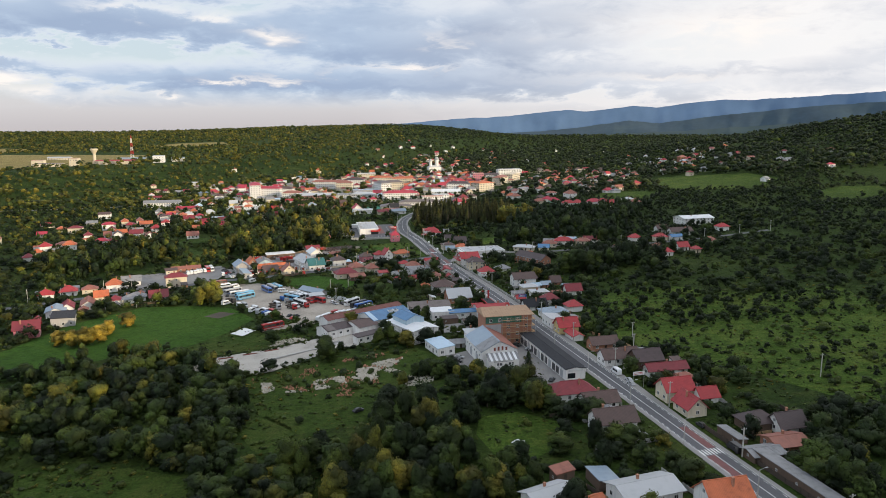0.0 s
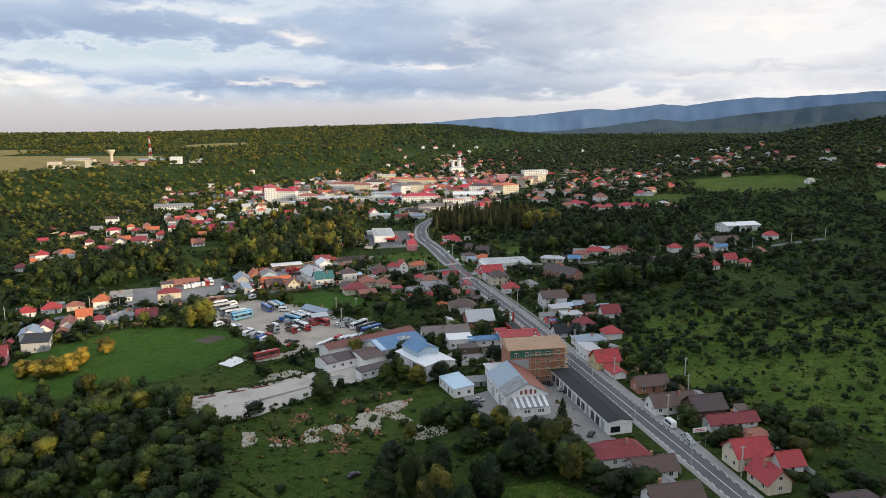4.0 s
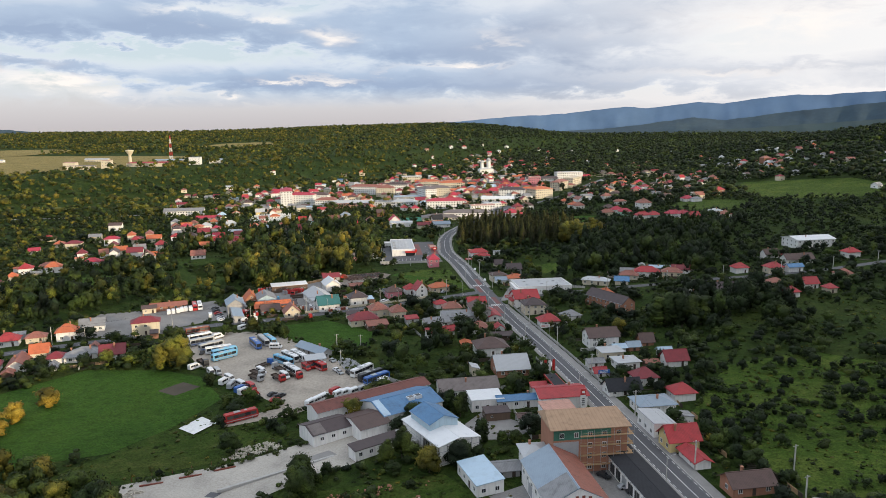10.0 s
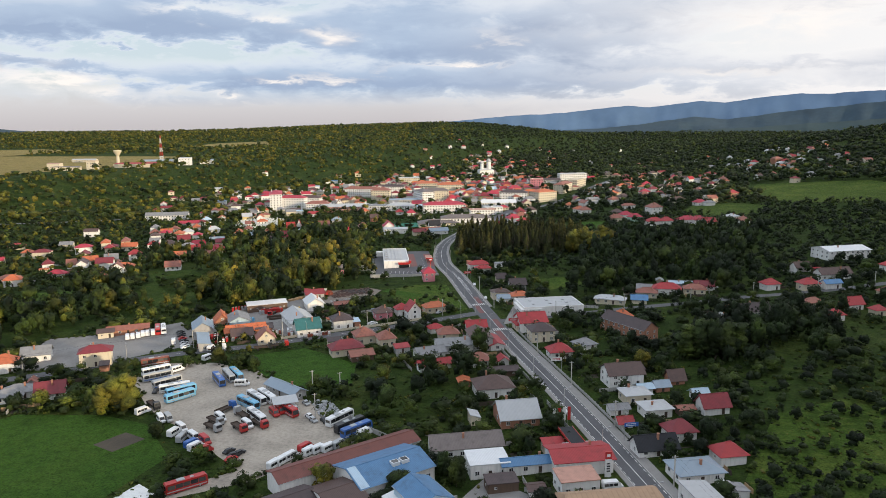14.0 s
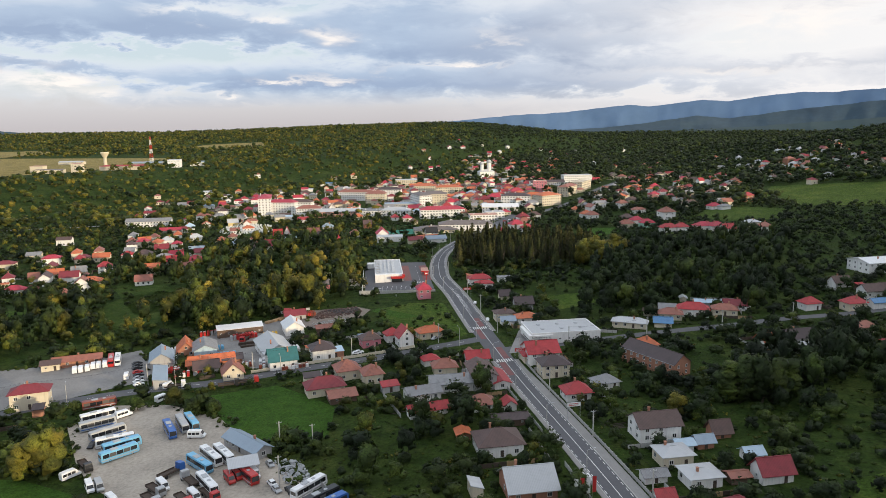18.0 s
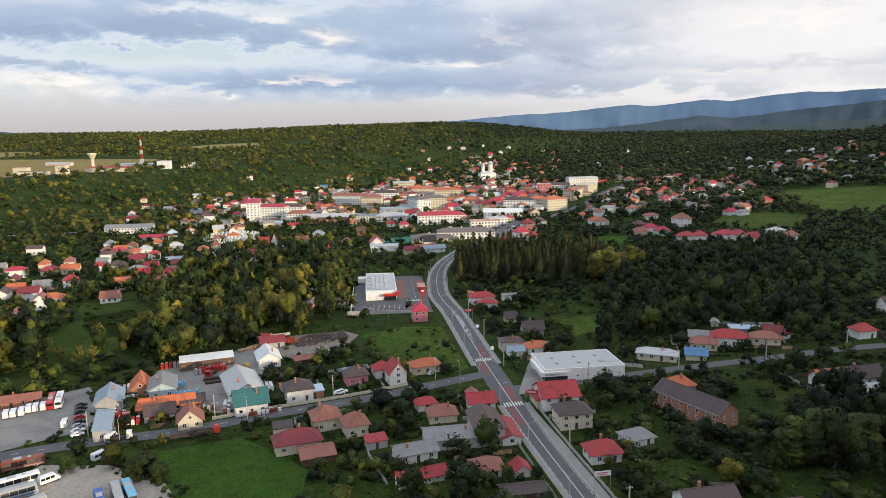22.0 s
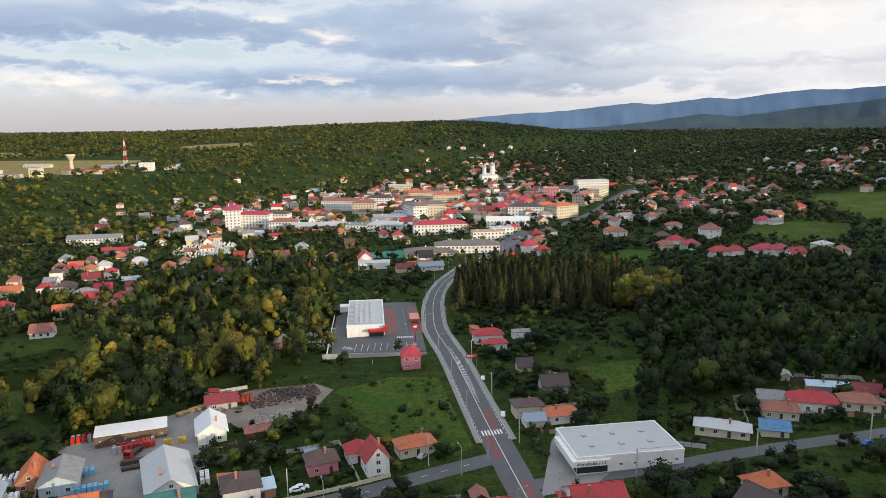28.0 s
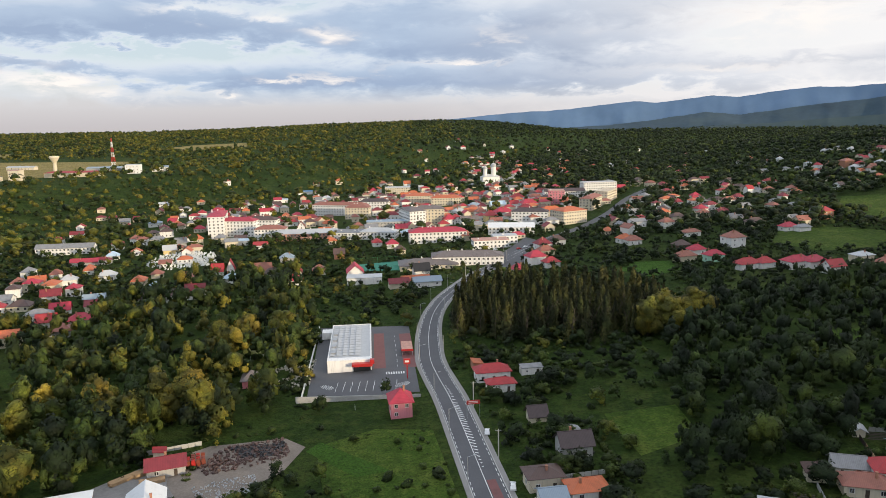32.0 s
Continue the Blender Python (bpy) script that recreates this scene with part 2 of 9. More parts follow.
def leaf_mat(name, c, warm, GRAIN=2.4):
    """Foliage: every leaf clump has its own tone, grain and gaps."""
    m, t, p = base_mat("leaf_" + name)
    isl = nd(t, "ShaderNodeNewGeometry").outputs["Random Per Island"]
    rnd = nd(t, "ShaderNodeObjectInfo").outputs["Random"]
    patch = world_noise(t, 0.02, 3, 0.5)
    tree = world_noise(t, 0.13, 1, 0.5)
    a, b, d = shades(c, 0.72, 1.0, 1.35)
    col = ramp(t, isl, [(0.0, a), (0.5, b), (1.0, d)])
    col = mixc(t, ramp(t, patch, [(0.45, (0, 0, 0)), (0.66, (0.45, 0.45, 0.45))]), col, warm)
    col = mixc(t, ramp(t, tree, [(0.50, (0, 0, 0)), (0.64, (0.5, 0.5, 0.5))]), col, warm)
    col = mixc(t, mathn(t, "MULTIPLY", rnd, 0.3), col, warm)
    # Lit crowns and shaded gaps put into the colour: cool dark to warm bright.
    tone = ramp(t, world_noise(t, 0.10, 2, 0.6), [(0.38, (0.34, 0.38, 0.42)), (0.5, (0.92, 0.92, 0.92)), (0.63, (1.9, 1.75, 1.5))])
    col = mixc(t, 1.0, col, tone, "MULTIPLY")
    # Shade between the leaves put into the colour as fine dark grain.
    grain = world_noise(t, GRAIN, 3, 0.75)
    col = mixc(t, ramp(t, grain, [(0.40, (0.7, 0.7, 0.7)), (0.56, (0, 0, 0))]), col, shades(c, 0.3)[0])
    t.links.new(col, p.inputs["Base Color"])
    p.inputs["Roughness"].default_value = 0.7
    p.inputs["Specular IOR Level"].default_value = 0.25
    bump(t, p, grain, 0.6, 0.4)
    tr = nd(t, "ShaderNodeBsdfTranslucent")
    t.links.new(col, tr.inputs[0])
    mx = nd(t, "ShaderNodeMixShader")
    mx.inputs[0].default_value = 0.14
    t.links.new(p.outputs[0], mx.inputs[1])
    t.links.new(tr.outputs[0], mx.inputs[2])
    # gaps between the leaves of a clump
    gap = nd(t, "ShaderNodeBsdfTransparent")
    cut = nd(t, "ShaderNodeMixShader")
    t.links.new(ramp(t, world_noise(t, GRAIN * 0.8, 2, 0.7), [(0.40, (0, 0, 0)), (0.42, (1, 1, 1))]), cut.inputs[0])
    t.links.new(gap.outputs[0], cut.inputs[1])
    t.links.new(mx.outputs[0], cut.inputs[2])
    t.links.new(cut.outputs[0], t.nodes["Material Output"].inputs[0])
    MATS["leaf_" + name] = m
    return m


def glass_mat():
    m, t, p = base_mat("window_glass")
    rnd = nd(t, "ShaderNodeObjectInfo").outputs["Random"]
    t.links.new(ramp(t, rnd, [(0.0, (0.012, 0.014, 0.018)), (0.7, (0.035, 0.038, 0.042)), (1.0, (0.12, 0.11, 0.10))]), p.inputs["Base Color"])
    p.inputs["Roughness"].default_value = 0.08
    MATS["glass"] = m
    return m


def grass_nodes(t, p, a, b, dry, scales):
    """Grass in drifts, tussocks and blades, with dark gaps between them."""
    big = noise_tex(t, scales[0], 6, 0.6)
    mid = noise_tex(t, scales[1], 6, 0.7)
    fine = noise_tex(t, scales[2], 4, 0.75)
    col = ramp(t, big, [(0.32, a), (0.50, b), (0.68, dry)])
    col = mixc(t, 0.55, col, ramp(t, mid, [(0.34, shades(a, .7)[0]), (0.50, b), (0.66, dry)]))
    col = mixc(t, ramp(t, fine, [(0.46, (0, 0, 0)), (0.66, (0.75, 0.75, 0.75))]), col, shades(a, 0.45)[0])
    t.links.new(col, p.inputs["Base Color"])
    p.inputs["Roughness"].default_value = 0.95
    p.inputs["Specular IOR Level"].default_value = 0.1
    h = mathn(t, "ADD", mathn(t, "MULTIPLY", mid, 2.5), fine)
    bump(t, p, h, 1.0, 0.7)


def ground_mat():
    """Rough grass with darker scrub, drier patches and bare earth."""
    m, t, p = base_mat("ground_grass")
    grass_nodes(t, p, (0.013, 0.027, 0.005), (0.032, 0.058, 0.010), (0.072, 0.086, 0.020), (0.016, 0.16, 0.8))
    MATS["ground"] = m
    return m


def field_mat(name, c, dry, k=1.0):
    """Meadow grass, mown or grazed, with drifts of drier growth."""
    m, t, p = base_mat("field_" + name)
    a, b = shades(c, 0.55, 1.1)
    grass_nodes(t, p, a, b, dry, (0.035 * k, 0.3 * k, 1.4 * k))
    MATS["field_" + name] = m
    return m


ROOFS = dict(red=(0.38, 0.026, 0.030), crimson=(0.42, 0.024, 0.050), dkred=(0.21, 0.018, 0.026), orange=(0.52, 0.13, 0.045),
             rust=(0.30, 0.105, 0.070), rustdark=(0.17, 0.048, 0.034), brown=(0.095, 0.052, 0.043), dkbrown=(0.065, 0.042, 0.042), greybrown=(0.16, 0.13, 0.12),
             grey=(0.24, 0.24, 0.245), ltgrey=(0.46, 0.47, 0.48), bluegrey=(0.26, 0.33, 0.40), paleblue=(0.42, 0.55, 0.66),
             blue=(0.07, 0.20, 0.38), teal=(0.02, 0.14, 0.14), black=(0.022, 0.023, 0.028), white=(0.74, 0.75, 0.76),
             salmon=(0.52, 0.27, 0.20), cream=(0.60, 0.50, 0.36), yellowgreen=(0.36, 0.36, 0.10))
ROOF_WORDS = dict(red="red metal", crimson="bright red", dkred="dark red", orange="orange tiled", rust="weathered rust-red tiled", rustdark="dark rusty red sheet", brown="brown tiled",
                  dkbrown="dark brown metal", greybrown="grey-brown", grey="grey sheet", ltgrey="pale grey sheet", bluegrey="blue-grey metal",
                  paleblue="pale blue metal", blue="blue metal", teal="dark green", black="black", white="white", salmon="salmon", cream="cream", yellowgreen="yellow-green")
WALLS = dict(white=(0.82, 0.80, 0.77), cream=(0.66, 0.58, 0.44), yellow=(0.70, 0.55, 0.26), brick=(0.40, 0.19, 0.12), brown=(0.13, 0.085, 0.06),
             grey=(0.40, 0.39, 0.38), pink=(0.62, 0.22, 0.26), salmon=(0.60, 0.32, 0.24), paleblue=(0.45, 0.58, 0.66), mint=(0.42, 0.66, 0.52))
for _n, _c in ROOFS.items():
    roof_mat(_n, _c, rough=0.45 if _n in ("white", "ltgrey", "paleblue", "bluegrey", "blue") else 0.95 if _n == "black" else 0.6)
for _n, _c in WALLS.items():
    wall_mat(_n, _c)
glass_mat()
ground_mat()
field_mat("mown", (0.050, 0.112, 0.016), (0.074, 0.132, 0.020))
field_mat("rough", (0.046, 0.082, 0.013), (0.100, 0.112, 0.028))
field_mat("orchard", (0.060, 0.108, 0.016), (0.150, 0.178, 0.036))
field_mat("hay", (0.056, 0.096, 0.015), (0.135, 0.160, 0.032))
field_mat("dry", (0.26, 0.21, 0.075), (0.42, 0.31, 0.13))
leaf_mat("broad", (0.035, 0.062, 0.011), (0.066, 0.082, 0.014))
# Shaded and sunlit foliage as separate leaf colours: dark, light and gold.
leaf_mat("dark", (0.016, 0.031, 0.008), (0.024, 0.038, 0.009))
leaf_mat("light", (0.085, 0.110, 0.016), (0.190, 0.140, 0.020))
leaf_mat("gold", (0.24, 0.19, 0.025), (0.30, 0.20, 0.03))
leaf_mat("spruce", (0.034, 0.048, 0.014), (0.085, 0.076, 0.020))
rough_mat("asphalt", (0.088, 0.088, 0.095), (0.75, 1.0, 1.25), (0.08, 2.0), 0.85, 0.2)
rough_mat("paving", (0.235, 0.225, 0.215), (0.75, 1.0, 1.2), (0.2, 3.0), 0.9, 0.3)
rough_mat("yard_tar", (0.215, 0.205, 0.195), (0.6, 1.0, 1.25), (0.09, 1.2), 0.9, 0.3)
rough_mat("dirt", (0.20, 0.165, 0.135), (0.55, 1.0, 1.35), (0.12, 1.4), 0.95, 0.6)
rough_mat("concrete", (0.40, 0.37, 0.325), (0.5, 1.0, 1.25), (0.09, 1.6), 0.9, 0.4)
rough_mat("gravel", (0.365, 0.32, 0.265), (0.42, 1.0, 1.25), (0.07, 0.9), 0.95, 0.6)
rough_mat("earth", (0.065, 0.052, 0.036), (0.6, 1.0, 1.4), (0.1, 1.5), 0.95, 0.6)
rough_mat("kerb", (0.42, 0.41, 0.39), (0.7, 1.0, 1.2), (0.3, 4.0), 0.9, 0.2)
rough_mat("road_paint", (0.72, 0.72, 0.70), (0.7, 1.0, 1.05), (0.5, 6.0), 0.7, 0.1)
rough_mat("road_red", (0.17, 0.066, 0.062), (0.7, 1.0, 1.2), (0.4, 5.0), 0.8, 0.1)
rough_mat("rubble", (0.47, 0.43, 0.36), (0.6, 1.0, 1.3), (0.5, 3.0), 0.95, 0.5)
rough_mat("rubble_red", (0.34, 0.16, 0.10), (0.6, 1.0, 1.3), (0.5, 3.0), 0.95, 0.5)
rough_mat("timber", (0.40, 0.26, 0.14), (0.6, 1.0, 1.3), (0.6, 5.0), 0.85, 0.3)
rough_mat("bark", (0.085, 0.068, 0.050), (0.6, 1.0, 1.5), (1.0, 8.0), 0.95, 0.6)
rough_mat("dark_wood", (0.07, 0.050, 0.038), (0.6, 1.0, 1.4), (0.8, 6.0), 0.9, 0.3)
rough_mat("steel", (0.42, 0.43, 0.44), (0.8, 1.0, 1.1), (0.5, 6.0), 0.45, 0.1, 0.6)
rough_mat("pole_concrete", (0.46, 0.44, 0.40), (0.7, 1.0, 1.2), (0.5, 6.0), 0.9, 0.2)
rough_mat("tyre", (0.018, 0.018, 0.019), (0.8, 1.0, 1.3), (1.0, 8.0), 0.9, 0.2)
# Distance haze is put into the blue base colours of the ranges.
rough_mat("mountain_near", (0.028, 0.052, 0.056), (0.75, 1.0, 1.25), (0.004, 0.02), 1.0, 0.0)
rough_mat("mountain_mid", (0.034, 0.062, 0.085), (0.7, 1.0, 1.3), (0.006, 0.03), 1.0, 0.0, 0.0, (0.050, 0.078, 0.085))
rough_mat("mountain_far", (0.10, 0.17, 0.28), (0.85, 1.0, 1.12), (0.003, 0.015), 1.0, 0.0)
for _n, _c in dict(white=(0.74, 0.74, 0.74), red=(0.42, 0.025, 0.022), blue=(0.03, 0.11, 0.36), dark=(0.02, 0.021, 0.024), silver=(0.36, 0.37, 0.38),
                   yellow=(0.55, 0.36, 0.03), skyblue=(0.16, 0.42, 0.62), rustred=(0.20, 0.05, 0.03), green=(0.05, 0.20, 0.08)).items():
    rough_mat("paint_" + _n, _c, (0.8, 1.0, 1.08), (0.6, 5.0), 0.38, 0.03)


def M(name):
    return MATS[name]


# ---------------------------------------------------------------- helpers
def obj(name, verts, faces, mats, parent=None, smooth=False, midx=None):
    me = bpy.data.meshes.new(name)
    me.from_pydata(verts, [], faces)
    for m in (mats if isinstance(mats, (list, tuple)) else [mats]):
        me.materials.append(m)
    if midx is not None:
        me.polygons.foreach_set("material_index", midx)
    if smooth:
        me.polygons.foreach_set("use_smooth", [True] * len(faces))
    me.update()
    o = new(name, me)
    if parent is not None:
        o.parent = parent
    return o


BOXF = [(0, 3, 2, 1), (4, 5, 6, 7), (0, 1, 5, 4), (1, 2, 6, 5), (2, 3, 7, 6), (3, 0, 4, 7)]


def box(x0, y0, z0, x1, y1, z1):
    return [(x0, y0, z0), (x1, y0, z0), (x1, y1, z0), (x0, y1, z0), (x0, y0, z1), (x1, y0, z1), (x1, y1, z1), (x0, y1, z1)]


class Geo:
    """Collects faces for one mesh."""

    def __init__(self):
        self.v, self.f, self.m = [], [], []

    def add(self, v, f, mi=0):
        b = len(self.v)
        self.v += v
        self.f += [tuple(i + b for i in q) for q in f]
        self.m += [mi] * len(f)
        return self

    def box(self, x0, y0, z0, x1, y1, z1, mi=0):
        return self.add(box(x0, y0, z0, x1, y1, z1), BOXF, mi)

    def cyl(self, p, q, r0, r1, n=8, mi=0, caps=True):
        p, q = Vector(p), Vector(q)
        d = (q - p).normalized()
        a = d.orthogonal().normalized()
        b = d.cross(a)
        v = []
        for c, r in ((p, r0), (q, r1)):
            for i in range(n):
                g = 2 * math.pi * i / n
                v.append(tuple(c + a * (r * math.cos(g)) + b * (r * math.sin(g))))
        f = [(i, (i + 1) % n, n + (i + 1) % n, n + i) for i in range(n)]
        if caps:
            f += [tuple(range(n - 1, -1, -1)), tuple(range(n, 2 * n))]
        return self.add(v, f, mi)

    def make(self, name, mats, parent=None, smooth=False):
        return obj(name, self.v, self.f, mats, parent, smooth, self.m)


def part(name, geo, mats, parent, label=""):
    o = geo.make(name, mats, parent)
    return tagged(o, label) if label else o


def thing(name, x, y, z, a, label, category, group="", kind=""):
    e = new(name)
    e.empty_display_size = 0.3
    e.matrix_basis = pose(x, y, z, 0, 0, a)
    return tagged(e, label, category, group, kind)


# ---------------------------------------------------------------- the lie of the land
def sm(a, b, v):
    t = min(max((v - a) / (b - a), 0.0), 1.0)
    return t * t * (3 - 2 * t)


SHADE_RIDGE = 104


def ground(x, y):
    if x > 250:
        z = 0.0295 * (475 - 225 * math.exp(-(x - 250) / 225))
    elif x > -300:
        z = 0.0295 * x
    else:
        z = -0.0295 * (360 - 60 * math.exp((x + 300) / 60))
    # plateau in the west behind a diagonal scarp
    s = (-x - 440) * 0.83 + (y - 1540) * 0.56
    z += 36 * sm(-230, 20, s) * sm(700, 1000, y) * (1 - sm(150, 1000, x))
    # the land climbs behind the town
    z += (36 + 20 * sm(-1700, -100, x) - 44 * sm(-50, 900, x)) * sm(1500, 4500, y) + 10 * math.exp(-((x + 420) / 500) ** 2) * sm(2600, 4300, y)
    # hills in the east
    r = (x - 330) - (y - 1000) * 0.10
    z += (27 * sm(0, 360, r) * sm(600, 1200, y) + 95 * sm(150, 1000, r) * sm(700, 1250, y)) * (1 - 0.92 * sm(1500, 2600, y))
    # unseen ridge, added beside and behind the start of the flight to keep the low sun off the near valley
    c = (x - 590) * 0.87 - (y - 270) * 0.5
    u = (x - 590) * 0.5 + (y - 270) * 0.87
    z += (SHADE_RIDGE + 0.037 * max(-500, min(u, 500))) * math.exp(-(c / 120.0) ** 2) * sm(-1500, -600, u) * sm(560, 300, u)
    return z


def drape(name, pts, mat, lift, label, category, kind="structure", step=25.0):
    """A sheet with the given outline, laid on the ground."""
    bm = bmesh.new()
    bm.faces.new([bm.verts.new((x, y, 0)) for x, y in pts])
    bmesh.ops.triangulate(bm, faces=bm.faces[:])
    for _ in range(7):
        long = [e for e in bm.edges if e.calc_length() > step]
        if not long:
            break
        bmesh.ops.subdivide_edges(bm, edges=long, cuts=1)
        bmesh.ops.triangulate(bm, faces=bm.faces[:])
    for v in bm.verts:
        v.co.z = ground(v.co.x, v.co.y) + lift
    bmesh.ops.recalc_face_normals(bm, faces=bm.faces[:])
    if sum(f.normal.z for f in bm.faces) < 0:
        bmesh.ops.reverse_faces(bm, faces=bm.faces[:])
    me = bpy.data.meshes.new(name)
    bm.to_mesh(me)
    bm.free()
    me.materials.append(mat)
    KEEP_CLEAR.append(np.array(pts))
    return tagged(new(name, me), label, category, "", kind)


KEEP_CLEAR = []      # outlines without trees
DISCS = []           # x, y, radius of what stands on the ground
LINES = []           # centre lines of roads with half width


def ground_sheet():
    xs = np.unique(np.concatenate([np.linspace(-4600, -900, 38), np.linspace(-900, -300, 41), np.linspace(-300, 300, 41), np.linspace(300, 1100, 51), np.linspace(1100, 4600, 36)]))
    ys = np.unique(np.concatenate([np.linspace(-1500, -100, 25), np.linspace(-100, 1000, 56), np.linspace(1000, 2200, 61), np.linspace(2200, 4900, 46)]))
    v = [(x, y, ground(x, y)) for y in ys for x in xs]
    n = len(xs)
    f = [(j * n + i, j * n + i + 1, (j + 1) * n + i + 1, (j + 1) * n + i) for j in range(len(ys) - 1) for i in range(n - 1)]
    o = obj("ground", v, f, M("ground"), None, True)
    tagged(o, "rough green grassland and scrub of the valley floor", "ground", "", "structure")


ground_sheet()


def spline(pts, step=6.0):
    p = [Vector((*q, 0)) for q in pts]
    p = [p[0] * 2 - p[1]] + p + [p[-1] * 2 - p[-2]]
    out = []
    for i in range(1, len(p) - 2):
        k = max(1, int((p[i + 1] - p[i]).length / step))
        for j in range(k):
            t = j / k
            a, b, c, d = p[i - 1:i + 3]
            out.append(0.5 * ((2 * b) + (c - a) * t + (2 * a - 5 * b + 4 * c - d) * t * t + (3 * b - a - 3 * c + d) * t ** 3))
    out.append(p[-2])
    return out


def offset_line(line, off):
    out = []
    for i, q in enumerate(line):
        d = (line[min(i + 1, len(line) - 1)] - line[max(i - 1, 0)]).normalized()
        out.append(q + Vector((d.y, -d.x, 0)) * (off(q) if callable(off) else off))
    return out


def ribbon(name, line, o0, o1, lift, mat, label, category, kind="structure", thick=0.0, parent=None):
    a, b = offset_line(line, o0), offset_line(line, o1)
    v, f = [], []
    for p, q in zip(a, b):
        v += [(p.x, p.y, ground(p.x, p.y) + lift), (q.x, q.y, ground(q.x, q.y) + lift)]
    n = len(line)
    f = [(2 * i, 2 * i + 1, 2 * i + 3, 2 * i + 2) for i in range(n - 1)]
    if thick:
        b0 = len(v)
        v += [(x, y, z - thick) for x, y, z in v[:b0]]
        for i in range(n - 1):
            f += [(2 * i, 2 * i + 2, b0 + 2 * i + 2, b0 + 2 * i), (2 * i + 1, b0 + 2 * i + 1, b0 + 2 * i + 3, 2 * i + 3)]
    o = obj(name, v, f, mat, parent)
    if parent is None:
        tagged(o, label, category, "", kind)
    return o


def stripe(geo, x, y, a, length, width, lift):
    """One painted mark on the road surface."""
    c, s = math.cos(a), math.sin(a)
    v = []
    for u, w in ((-.5, -.5), (.5, -.5), (.5, .5), (-.5, .5)):
        px, py = x + u * length * c - w * width * s, y + u * length * s + w * width * c
        v.append((px, py, ground(px, py) + lift))
    geo.add(v, [(0, 1, 2, 3)])


MAIN = spline([(112, 80), (97, 167), (92.5, 194), (84.3, 246), (73, 314), (63.4, 375), (55.6, 420), (45.3, 474), (39.4, 510), (31.9, 560), (22.8, 626), (18.2, 651), (14.4, 674), (13.2, 700), (13.2, 722), (14.6, 745), (17.0, 762), (23, 788), (40, 835), (65, 886), (86, 927), (106, 962), (128, 992), (156, 1035), (196, 1113), (241, 1219), (300, 1330)])
WEST = spline([(-330, 385), (-235, 430), (-190, 451), (-156, 464), (-133, 476), (-106, 485.5), (-76, 492), (-46, 503.5), (-13.6, 514.5), (14, 527), (32, 535)])
EAST = spline([(40, 518), (51, 520), (78, 524.5), (97, 529.5), (120, 534.5), (153, 540.5), (180, 547), (218, 552), (270, 566), (330, 590)])


def half_width(q):
    """The main road widens to three lanes past the junction."""
    return 3.5 + 1.3 * sm(470, 530, q.y) - 0.7 * sm(690, 760, q.y)


def beside(sgn, d, e=0.0):
    """An offset line at distance d from the edge; e more on the wide stretch of forecourts."""
    return lambda q: sgn * (half_width(q) + d + e * sm(200, 260, q.y) * sm(500, 470, q.y))


